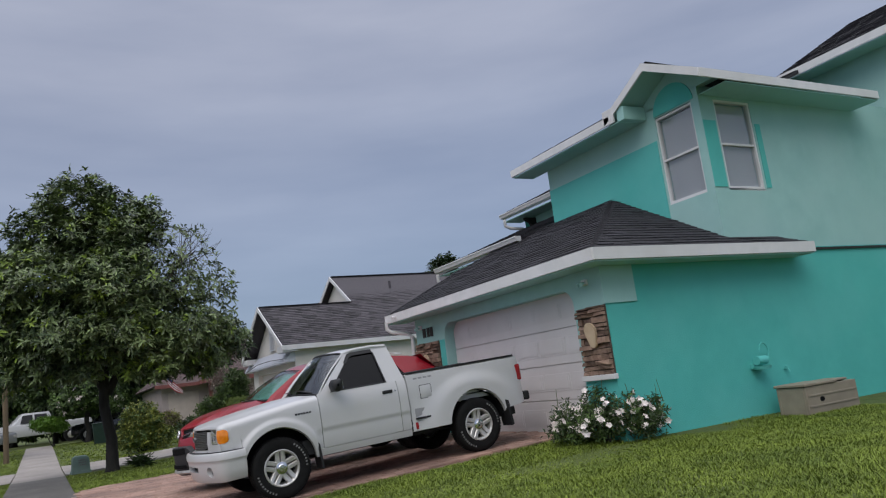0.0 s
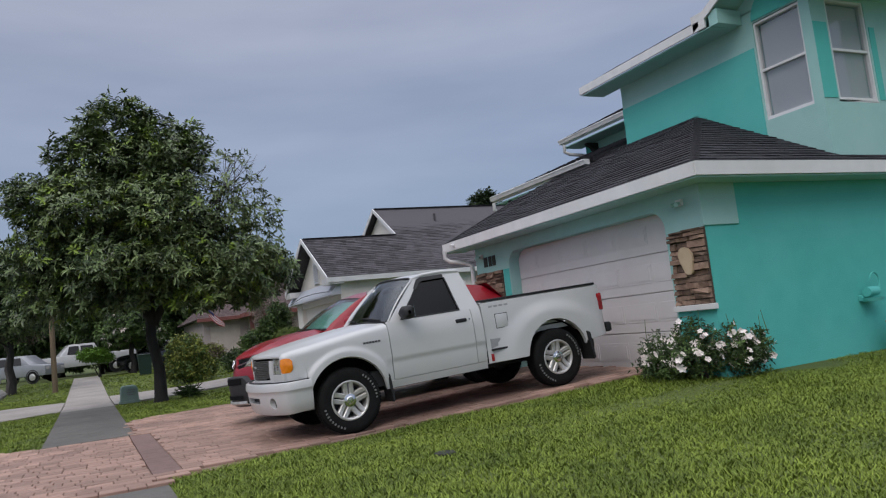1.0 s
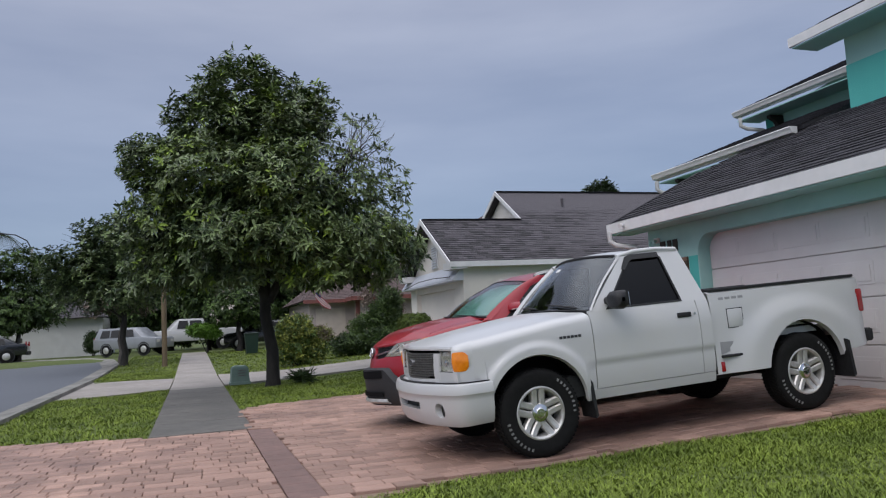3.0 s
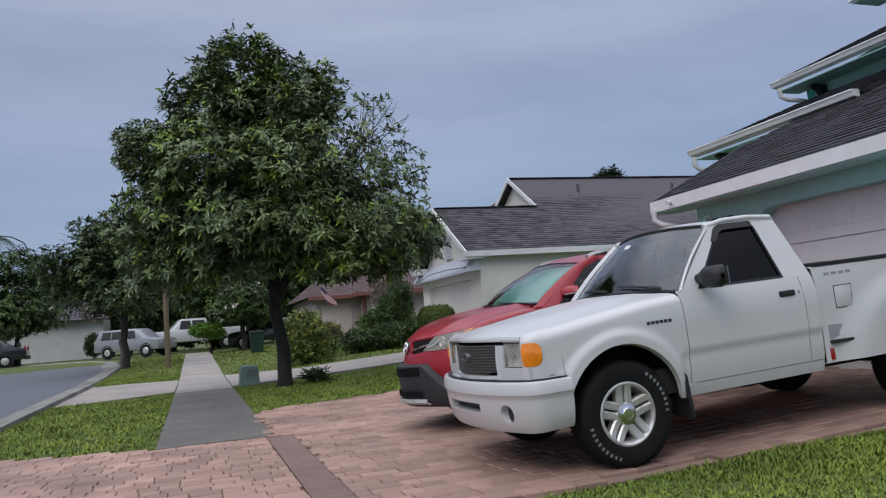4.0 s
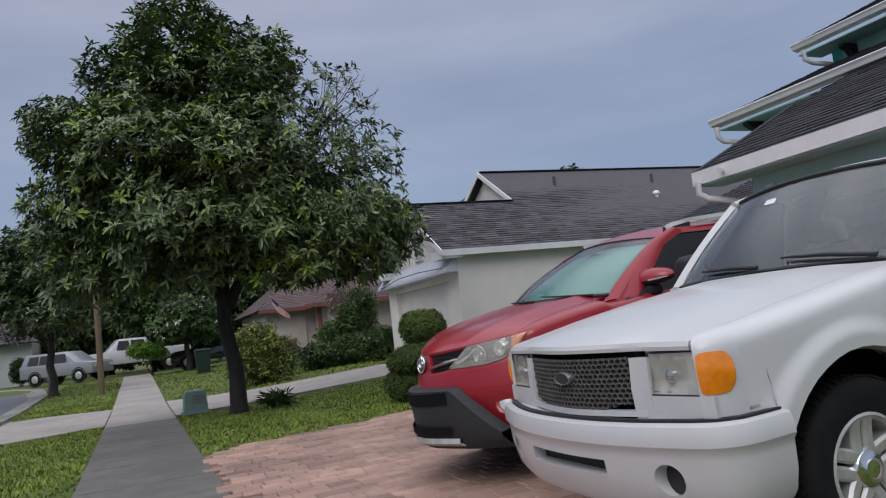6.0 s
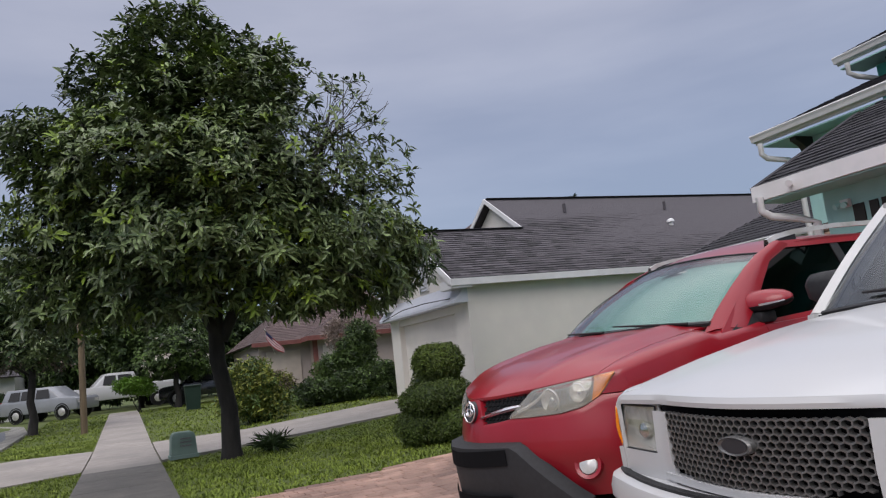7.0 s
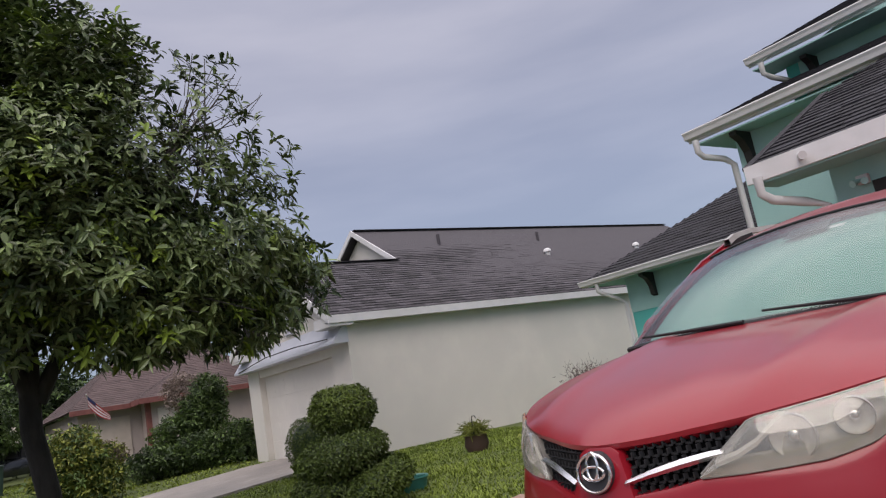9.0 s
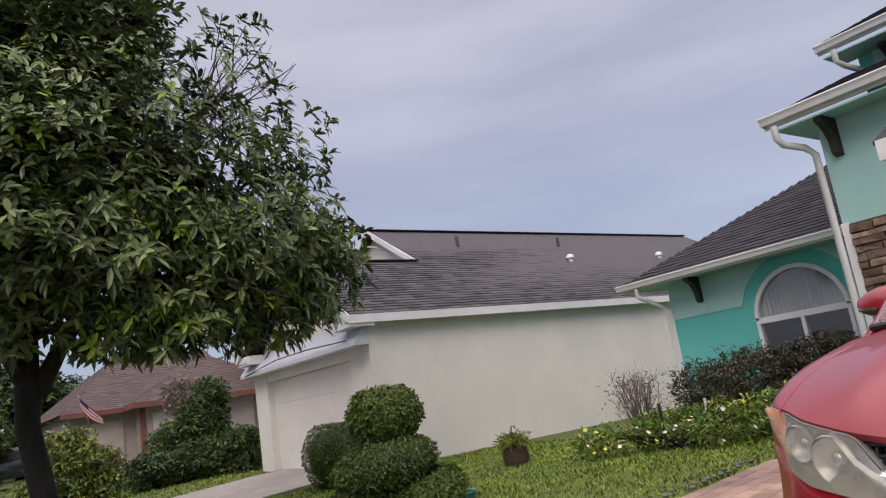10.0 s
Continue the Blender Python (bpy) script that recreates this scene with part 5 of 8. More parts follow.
    for u in steps_between(-1, 1, 14):
        p, col = ws(u, 1), []
        for k, s in enumerate(steps_between(p.x, 1.68, 8)):
            t = k / 8
            col.append((s, u * (0.61 + 0.035 * (abs(u) > 0.99)), p.z + 0.034 * math.sin(math.pi * min(1, t * 1.15 + 0.05)) * (1 - 0.4 * u * u) + 0.012 * t))
        rows.append(col + [(1.725, u * 0.61, 1.60)])
    part("roof", thicken(skin(rows), 0.03), CARWHITE, tk, smooth=50)
    for sgn in (1, -1):
        part("roof_edge", tube(bmesh.new(), [(1.03, sgn * 0.625, 1.612), (1.2, sgn * 0.630, 1.648), (1.45, sgn * 0.630, 1.655), (1.67, sgn * 0.628, 1.640)], 0.022, 10), CARWHITE, tk, smooth=60)
    part("cab_back", holed([Vector(p) for p in ((1.79, -0.82, 0.55), (1.79, 0.82, 0.55), (1.69, 0.64, 1.64), (1.69, -0.64, 1.64))], [Vector(p) for p in ((1.765, -0.58, 1.18), (1.765, 0.58, 1.18), (1.70, 0.52, 1.55), (1.70, -0.52, 1.55))], (-0.04, 0, 0)), CARWHITE, tk)
    rg = part("rear_window", skin([[(1.755, -0.58, 1.18), (1.69, -0.52, 1.55)], [(1.755, 0.58, 1.18), (1.69, 0.52, 1.55)]]), TINTGLASS, tk)
    rg.visible_shadow = False
    # cabin
    part("dashboard", boxed(0.50, 0.85, -0.72, 0.72, 0.80, 1.135, 0.04), SEAT, tk)
    for y in (-0.40, 0.40):
        part("seat", box(boxed(1.05, 1.50, y - 0.26, y + 0.26, 0.62, 0.80, 0.04), 1.42, 1.58, y - 0.26, y + 0.26, 0.75, 1.27, 0.04), SEAT, tk)
        part("headrest", boxed(1.47, 1.56, y - 0.13, y + 0.13, 1.28, 1.42, 0.03), SEAT, tk)
    bm = bmesh.new()
    tube(bm, [Vector((0.98, -0.40, 1.06)) + Vector((0.35 * math.cos(a) * 0.17, math.sin(a) * 0.18, math.cos(a) * 0.17)) for a in steps_between(0, 2 * math.pi, 20)], 0.014, 6)
    part("steering_wheel", bm, BLACKPL, tk)
    part("cab_floor", boxed(0.3, 1.82, -0.80, 0.80, 0.44, 0.62), BLACKPL, tk)
    part("mirror_inside", boxed(0.94, 0.97, -0.11, 0.11, 1.50, 1.56, 0.01), BLACKPL, tk)
    part("windscreen_sticker", boxed(0.0, 0.004, -0.035, 0.035, -0.02, 0.02), WHITE, tk).matrix_basis = pose(0.855, 0.18, 1.565, 0, 45)
    for y0 in (-0.62, 0.02):
        a, b = ws(y0 / 0.77, 0.03), ws((y0 + 0.5) / 0.77, 0.10)
        part("wiper", tube(bmesh.new(), [a + Vector((-0.02, 0, 0.012)), a.lerp(b, 0.5) + Vector((-0.03, 0, 0.02)), b + Vector((-0.02, 0, 0.012))], [0.012, 0.010, 0.006], 6), BLACKPL, tk)

    # grille: white surround, dark back, hexagon mesh, plain oval badge
    part("grille_backing", boxed(-0.715, -0.70, -0.44, 0.44, 0.70, 0.95), DARK, tk)
    def gs(y):
        return front_s(y) + 0.006
    verts, faces = [], []
    R = 0.0172
    for row in range(-8, 11):
        for col in range(-18, 19):
            cy, cz = col * R * 1.75 + (row % 2) * R * 0.875, 0.815 + row * R * 1.5 * 0.8
            pts = [(cy + R * math.sin(math.pi / 3 * k), cz + 0.8 * R * math.cos(math.pi / 3 * k)) for k in range(6)]
            for k in range(3):
                (y0, z0), (y1, z1) = pts[k], pts[(k + 1) % 6]
                if max(abs(y0), abs(y1)) > 0.405 or min(z0, z1) < 0.716 + 0.035 * (abs(cy) / 0.41) ** 6 or max(z0, z1) > 0.94:
                    continue
                d = Vector((0, y1 - y0, z1 - z0)).normalized()
                nn, back = Vector((0, -d.z, d.y)) * 0.0026, Vector((0.02, 0, 0))
                p, q = Vector((gs(y0), y0, z0)), Vector((gs(y1), y1, z1))
                i = len(verts)
                verts += [p + nn, p - nn, p - nn + back, p + nn + back, q + nn, q - nn, q - nn + back, q + nn + back]
                faces += [(i + a, i + (a + 1) % 4, i + 4 + (a + 1) % 4, i + 4 + a) for a in range(4)]
    soup("grille_mesh", verts, faces, GRILLE, tk, "grey honeycomb grille mesh")
    part("grille_surround", thicken(skin([[(front_s(y) - 0.002, y, z) for z in (0.69, 0.715)] for y in steps_between(-0.46, 0.46, 12)]), 0.03), CARWHITE, tk)
    bm = lathe(bmesh.new(), [(0.001, 0.012), (0.75, 0.012), (0.9, 0.018), (1.0, 0.012), (1.0, -0.02)], Matrix.Identity(4), 28)
    bm.transform(Matrix.Translation((gs(0) - 0.004, 0, 0.852)) @ pose(0, 0, 0, 0, -90) @ Matrix.Diagonal((0.030, 0.070, 1, 1)))
    part("badge", bm, GRILLE, tk, "plain oval badge", smooth=40)
    bm = lathe(bmesh.new(), [(0.001, 0.0), (0.72, 0.0), (0.72, -0.01)], Matrix.Identity(4), 28)
    bm.transform(Matrix.Translation((gs(0) - 0.018, 0, 0.852)) @ pose(0, 0, 0, 0, -90) @ Matrix.Diagonal((0.030, 0.070, 1, 1)))
    part("badge_field", bm, INK, tk)

    # bumper with its slot and lamp holes
    def bump_path(t):
        """t from -1 to 1 round the front: place and outward direction."""
        a = abs(t)
        if a < 0.72:
            y = a / 0.72 * 0.70
            s = -0.905 + 0.13 * (y / 0.7) ** 2.2
        else:
            k = (a - 0.72) / 0.28
            y = 0.70 + 0.175 * math.sin(min(1.0, k * 1.6) * math.pi / 2)
            s = -0.775 + 0.36 * k ** 1.5
        return s, math.copysign(y, t)
    ring = [(0.02, 0.685), (0.0, 0.675), (-0.012, 0.64), (-0.012, 0.60), (0.004, 0.575), (0.006, 0.55), (0.012, 0.47), (0.035, 0.37), (0.06, 0.335), (0.13, 0.33), (0.13, 0.68)]
    cols = []
    for t in steps_between(-1, 1, 44):
        s, y = bump_path(t)
        s2, y2 = bump_path(max(-1, min(1, t + 0.01)))
        s1, y1 = bump_path(max(-1, min(1, t - 0.01)))
        d = Vector((s2 - s1, y2 - y1)).normalized()
        nx, ny = d.y, -d.x
        cols.append([(s + nx * o, y + ny * o, z + (0.06 * max(0, abs(t) - 0.75) if z < 0.4 else 0)) for o, z in ring + ring[:1]])
    bm = skin(cols)
    for c in (cols[0], cols[-1]):
        bm.faces.new([bm.verts.new(p) for p in c[:-1]])
    bmesh.ops.remove_doubles(bm, verts=bm.verts[:], dist=0.0005)
    bmesh.ops.recalc_face_normals(bm, faces=bm.faces[:])
    cuts = [boxed(-1.2, -0.80, -0.30, 0.30, 0.465, 0.53)]
    for y in (-0.60, 0.60):
        cuts.append(tube(bmesh.new(), [(-1.2, y, 0.47), (-0.73, y, 0.47)], 0.062, 20))
    bp = part("front_bumper", carve(bm, cuts), CARWHITE, tk, "white front bumper", smooth=32)
    part("slot_back", boxed(-0.81, -0.80, -0.30, 0.30, 0.45, 0.53), BLACKPL, bp)
    for y in (-0.60, 0.60):
        part("lamp_hole_back", tube(bmesh.new(), [(-0.76, y, 0.47), (-0.735, y, 0.47)], 0.064, 18), BLACKPL, bp)
    part("bumper_gap", thicken(skin([[(bump_path(t)[0] + 0.03, bump_path(t)[1] * 0.975, z) for z in (0.64, 0.695)] for t in steps_between(-1, 1, 30)]), 0.03), BLACKPL, tk)

    # bed, tailgate, rear bumper, underside
    part("bed_floor", boxed(1.86, 3.64, -0.74, 0.74, 0.72, 0.78), CARWHITE, tk)
    part("bed_front", boxed(1.83, 1.865, -0.76, 0.76, 0.60, 1.195, 0.006), CARWHITE, tk)
    part("tailgate", boxed(3.635, 3.675, -0.74, 0.74, 0.62, 1.198, 0.012), CARWHITE, tk)
    part("rear_bumper", boxed(3.69, 3.79, -0.80, 0.80, 0.55, 0.68, 0.025), BLACKPL, tk, "black step bumper")
    for y in (-0.42, 0.42):
        part("frame_rail", boxed(-0.6, 3.7, y - 0.05, y + 0.05, 0.36, 0.48), BLACKPL, tk)
    part("axle", tube(bmesh.new(), [(WB, -0.7, 0.36), (WB, 0.7, 0.36)], 0.05, 10), BLACKPL, tk)
    part("axle", tube(bmesh.new(), [(0, -0.7, 0.36), (0, 0.7, 0.36)], 0.04, 10), BLACKPL, tk)
    part("exhaust", tube(bmesh.new(), [(0.8, 0.2, 0.36), (1.6, 0.25, 0.36), (2.4, 0.4, 0.40)], 0.05, 10), ALLOY, tk)
    part("engine_bay", boxed(-0.60, 0.42, -0.60, 0.60, 0.40, 0.88), DARK, tk)
    for s in (0, WB):
        for sgn in (1, -1):
            bm = thicken(skin([[(s + 0.445 * math.cos(math.pi * k / 14), y, AZ + 0.445 * math.sin(math.pi * k / 14)) for y in (-0.79, -0.28)] for k in range(15)]), 0.008)
            part("wheel_housing", flip_y(bm) if sgn < 0 else bm, DARK, tk)
            ob = wheel(tk, pose(s, -0.735, 0.362) if sgn > 0 else pose(s, 0.735, 0.362, 0, 0, 180))
    return tk


TRUCK = build_truck(pose(2.974, 10.07, 0.014) @ pose(0, 0, 0, 0, -3.0, 0.4))

def build_suv(at):
    sv = thing("red_suv", "red compact SUV with a sunshade behind its windscreen, parked", "car", at=at)
    AR, AZ, WB = 0.395, 0.36, 2.66

    def hw(s, z):
        b = 0.905
        if z < 0.70:
            b -= 0.35 * (0.70 - z) ** 2
        if z > 0.85:
            b -= 0.85 * (z - 0.85) ** 2
        if s < 0.0:
            b -= 0.42 * s * s
        for c in (0.0, WB):
            r = math.hypot(s - c, z - AZ)
            b += 0.035 * math.exp(-((r - AR - 0.03) / 0.09) ** 2)
        return b

    # plan of the nose at lamp height, from the badge round to the wheel arch
    key = [(-0.902, -0.12), (-0.908, 0.0), (-0.893, 0.12), (-0.815, 0.31), (-0.755, 0.45), (-0.668, 0.60), (-0.595, 0.69), (-0.505, 0.765), (-0.43, 0.81), (-0.34, 0.85), (-0.25, 0.88)]
    plan = []
    for a, b, c, d in zip(key, key[1:], key[2:], key[3:]):
        for k in range(12):
            t = k / 12
            plan.append(tuple(0.5 * (2 * b[i] + (c[i] - a[i]) * t + (2 * a[i] - 5 * b[i] + 4 * c[i] - d[i]) * t * t + (3 * b[i] - a[i] - 3 * c[i] + d[i]) * t ** 3) for i in (0, 1)))
    PS, PY = np.array([q[0] for q in plan]), np.array([q[1] for q in plan])
    tan = np.stack([np.gradient(PS), np.gradient(PY)])
    tan /= np.hypot(tan[0], tan[1])

    cache = {}

    def outline_at(z):
        """The nose's outline at height z: fuller at the bumper, leaning back above it."""
        if z in cache:
            return cache[z]
        d = float(np.interp(z, [0.36, 0.44, 0.52, 0.59, 0.66, 0.74, 0.82, 0.90, 1.02], [-0.05, -0.015, 0.004, 0.032, 0.038, 0.022, 0.0, -0.022, -0.055]))
        a, b = PS - d * tan[1], PY + d * tan[0]
        b = np.maximum(b, 0.0)
        w = np.clip((a + 0.54) / 0.14, 0, 1)
        w = w * w * (3 - 2 * w)
        side = np.array([hw(min(x, 0), z) for x in a])
        cache[z] = (a, b * (1 - w) + side * w)
        return cache[z]

    def s_at(y, z):
        a, b = outline_at(round(z, 4))
        return float(np.interp(abs(y), b, a))

    def y_at(s, z):
        a, b = outline_at(round(z, 4))
        return float(np.interp(s, a, b))

    def front_s(y):
        return s_at(y, 0.66)

    def edge_z(y):
        return float(np.interp(abs(y), [0.0, 0.20, 0.45, 0.62, 0.80], [0.922, 0.930, 0.951, 0.972, 1.0]))

    def hood_z(s, y):
        z = float(np.interp(s, [-0.85, -0.70, -0.55, -0.36, -0.1, 0.2, 0.5], [1.0, 1.03, 1.065, 1.098, 1.14, 1.175, 1.19]))
        a = abs(y) / 0.74
        crease = 0.016 * math.exp(-((abs(y) - 0.44 - 0.06 * (s + 0.8)) / 0.08) ** 2)
        z += crease - 0.048 * a ** 3
        e = edge_z(y)
        x = max(0.0, s - s_at(y, e))
        return e + (z - e) * (1 - math.exp(-x / 0.085))

    ys = steps_between(-0.735, 0.735, 34)
    cols = []
    for y in ys:
        e = edge_z(y)
        s0, end = s_at(y, e), 0.15 + 0.15 * (abs(y) / 0.7) ** 2
        cols.append([(s0 + 0.03, y, e - 0.03), (s0 + 0.004, y, e - 0.016)] + [(s, y, hood_z(s, y)) for s in [s0 + q for q in (0.0, 0.015, 0.035, 0.06, 0.10, 0.15)] + steps_between(s0 + 0.21, end, 11)])
    part("hood", thicken(skin(cols), 0.015), CARRED, sv, smooth=45)
    part("cowl", thicken(skin([[(0.13 + 0.17 * (y / 0.7) ** 2 + a, y, z) for a, z in ((0, 1.09), (0.08, 1.10), (0.22, 1.12))] for y in steps_between(-0.76, 0.76, 12)]), 0.02), BLACKPL, sv)

    arch = [AR * math.sin(math.pi / 2 * k / 10) for k in range(-10, 11)]

    def zb_at(s):
        for c in (0.0, WB):
            if abs(s - c) <= AR:
                return AZ + math.sqrt(max(0.0, AR ** 2 - (s - c) ** 2))
        return 0.33 if s > 0 else 0.40

    for sgn in (1, -1):
        def put(name, bm, material, parent=sv, label="", smooth=42):
            return part(name, flip_y(bm) if sgn < 0 else bm, material, parent, label, smooth)
        cols = []
        for s in [-0.505, -0.49, -0.47, -0.45, -0.425, -AR - 0.003] + arch + [AR + 0.003, 0.45, 0.52, 0.60]:
            nose = s < -AR - 0.001
            zb = 0.888 if nose else max(zb_at(s), 0.40)
            top = hood_z(s, 0.735) - 0.001 if s < 0.2 else 1.10 + 0.06 * (s - 0.2)
            z1 = max(top - 0.055, zb + 0.02)
            side = (lambda z: y_at(s, z)) if s < -0.3 else (lambda z: hw(s, z))
            y1, yt = side(z1), 0.738 if s < 0.2 else 0.738 + 0.14 * (s - 0.2)
            yt = min(yt, y1 - 0.005)
            col = [(s, -(side(zb) - 0.05), zb - 0.01)] + [(s, -side(z), z) for z in steps_between(zb, z1, 10)]
            for k in range(1, 6):
                t = math.pi / 2 * k / 5
                col.append((s, -(y1 - (y1 - yt) * (1 - math.cos(t))), z1 + (top - z1) * math.sin(t)))
            cols.append(col)
        put("front_fender", thicken(skin(cols), 0.012), CARRED)
        # black arch lip
        for c in (0.0, WB):
            bm = bmesh.new()
            for k in range(32):
                a0, a1 = (math.pi * (k + i) / 32 for i in (0, 1))
                q = []
                for r, a in ((AR - 0.012, a0), (AR - 0.012, a1), (AR + 0.04, a1), (AR + 0.04, a0)):
                    s, z = c + r * math.cos(a), AZ + r * math.sin(a)
                    q.append((s, -(hw(s, z) + 0.014), z))
                prism(bm, q, (0, 0.06, 0))
            put("arch_trim", bm, GREYPL)
            put("wheel_housing", thicken(skin([[(c + 0.40 * math.cos(math.pi * k / 14), y, AZ + 0.40 * math.sin(math.pi * k / 14)) for y in (-0.78, -0.55)] for k in range(15)]), 0.008), BLACKPL)

        def panel(s0, s1, zb, zt, n=10, rows=10):
            return thicken(skin([[(s, -(hw(s, zb) - 0.03), zb)] + [(s, -hw(s, z), z) for z in steps_between(max(zb, zb_at(s) if zb_at(s) > 0.4 else 0), zt, rows)] + [(s, -(hw(s, zt) - 0.04), zt + 0.005)] for s in steps_between(s0, s1, n)]), 0.02)
        d1 = put("door", panel(0.606, 1.52, 0.42, 1.09), CARRED)
        d2 = put("door", panel(1.526, 2.30, 0.42, 1.11), CARRED)
        put("quarter_panel", panel(2.306, 3.62, 0.42, 1.13, 16), CARRED)
        put("sill_trim", boxed(0.42, 2.24, -0.90, -0.78, 0.25, 0.42, 0.03), GREYPL)
        put("door_handle", boxed(1.32, 1.50, -0.915, -0.88, 0.94, 0.975, 0.01), CARRED, d1)
        # glasshouse side
        def up(s, z, o=0.0):
            return Vector((s, -(0.845 - (z - 1.08) * 0.46) + o, z))
        outer = [up(0.28, 1.085), up(0.85, 1.49), up(1.09, 1.578), up(2.4, 1.555), up(2.96, 1.45), up(3.34, 1.12)]
        inner = [up(0.52, 1.11), up(0.93, 1.455), up(1.13, 1.53), up(2.25, 1.51), up(2.5, 1.43), up(2.65, 1.17)]
        put("upper_side", holed(outer, inner, (0, 0.05, -0.005)), CARRED, smooth=30)
        g = put("side_window", thicken(skin([[p + Vector((0, 0.012, 0)) for p in inner[:3]], [p + Vector((0, 0.012, 0)) for p in inner[:2:-1]]]), 0.005), TINTGLASS)
        g.visible_shadow = False
        put("door_pillar", prism(bmesh.new(), [up(1.48, 1.10, 0.004), up(1.56, 1.10, 0.004), up(1.60, 1.55, 0.004), up(1.53, 1.55, 0.004)], (0, 0.03, 0)), BLACKPL)
        put("corner_trim", prism(bmesh.new(), [up(0.36, 1.09, -0.004), up(0.62, 1.09, -0.004), up(0.70, 1.26, -0.004)], (0, 0.02, 0)), BLACKPL)
        cols = []
        for (a, b, c), (d, e) in zip([(0.22, -0.775, 1.10), (0.39, -0.735, 1.225), (0.56, -0.695, 1.335), (0.72, -0.66, 1.43), (0.86, -0.635, 1.505), (1.06, -0.60, 1.578)],
                                     [(0.47, 1.095), (0.60, 1.19), (0.735, 1.30), (0.86, 1.40), (0.95, 1.475), (1.16, 1.55)]):
            p, q = Vector((a, b, c)), up(d, e, -0.006)
            cols.append([p, p.lerp(q, 0.3) + Vector((-0.012, -0.012, 0.014)), p.lerp(q, 0.65) + Vector((-0.010, -0.016, 0.010)), q])
        put("windscreen_pillar", thicken(skin(cols), 0.012), CARRED, smooth=60)
        # roof rail
        bar = [(1.04, -0.575, 1.582), (1.12, -0.578, 1.610), (1.28, -0.585, 1.630), (1.65, -0.595, 1.640), (2.05, -0.60, 1.630), (2.45, -0.60, 1.595), (2.72, -0.60, 1.540)]
        rail = put("roof_rail", skin([[(a + da, b + db, c + dc) for da, db, dc in ((0, 0.020, -0.015), (0, 0.012, 0.014), (0, -0.014, 0.014), (0, -0.024, -0.017), (0, 0.020, -0.015))] for a, b, c in bar]), ALLOY, sv, "silver roof rail", 60)
        put("rail_foot", skin([[(a, -0.555, c - 0.05), (a, -0.560, c - 0.012), (a, -0.60, c - 0.014), (a, -0.605, c - 0.06)] for a, b, c in bar[:3]]), BLACKPL, rail)
        # mirror: red cap on a black foot
        pod = [(-0.985, 0.10, 0.075, 1.222), (-0.97, 0.42, 0.07, 1.225), (-0.93, 0.72, 0.055, 1.228), (-0.86, 0.95, 0.03, 1.23), (-0.78, 1.0, 0.01, 1.228), (-0.725, 0.86, 0.0, 1.22), (-0.70, 0.45, 0.01, 1.21)]
        cap = [(0.07, -0.012), (0.075, 0.035), (0.04, 0.06), (-0.02, 0.058), (-0.06, 0.035), (-0.085, -0.005), (-0.088, -0.03)]
        mir = put("mirror", thicken(skin([[(0.63 + a * k + off, y, zc + b * k) for a, b in cap] for y, k, off, zc in pod]), 0.006), CARRED, sv, "red door mirror with black underside", 60)
        under = [(-0.087, -0.028), (-0.075, -0.055), (-0.03, -0.068), (0.04, -0.06), (0.07, -0.03), (0.07, -0.01)]
        put("mirror_underside", thicken(skin([[(0.63 + a * k + off, y, zc + b * k) for a, b in under] for y, k, off, zc in pod]), 0.005), BLACKPL, mir, smooth=60)
        put("mirror_foot", boxed(0.58, 0.70, -0.86, -0.74, 1.10, 1.165, 0.015), BLACKPL, mir)
        put("mirror_signal", skin([[(0.63 - 0.09 * k + off, y, zc - 0.034 * k), (0.63 - 0.092 * k + off, y, zc - 0.020 * k)] for y, k, off, zc in pod[1:4]]), CHROME, mir)
        # lamp: tall swept body lying on the nose's outline
        def lamp_low(y):
            return float(np.interp(y, [0.305, 0.45, 0.60, 0.69, 0.749, 0.775, 0.80], [0.806, 0.808, 0.815, 0.837, 0.886, 0.935, 0.985]))

        def lamp_top(y):
            return min(edge_z(y) - 0.008, 0.812 + (y - 0.305) * 0.98)

        def on_nose(y, z, d):
            s = s_at(y, z)
            n = Vector((s_at(y + 0.01, z) - s_at(y - 0.01, z), -0.02)).normalized()
            return Vector((s + d * n.y, -(y + d * n.x), z))

        lamp, bowl, rim = [], [], []
        for k in range(25):
            y = 0.308 + (0.80 - 0.308) * k / 24
            zl, zt = lamp_low(y), max(lamp_top(y), lamp_low(y) + 0.003)
            lamp.append([on_nose(y, zl + (zt - zl) * v, 0.007 + 0.012 * math.sin(math.pi * v)) for v in steps_between(0, 1, 6)])
            deep = -0.055 * min(1.0, (zt - zl) / 0.09) * min(1.0, (0.80 - y) / 0.10)
            bowl.append([on_nose(y, zl + (zt - zl) * v, 0.004 + deep * math.sin(math.pi * v) ** 0.5) for v in steps_between(0, 1, 6)])
        body = put("headlamp", thicken(skin(lamp), 0.004), HAZEGLASS, sv, "large swept headlamp with a hazed cover", 60)
        body.visible_shadow = False
        put("lamp_housing", thicken(skin(bowl), 0.004), HAZE, body, smooth=60)
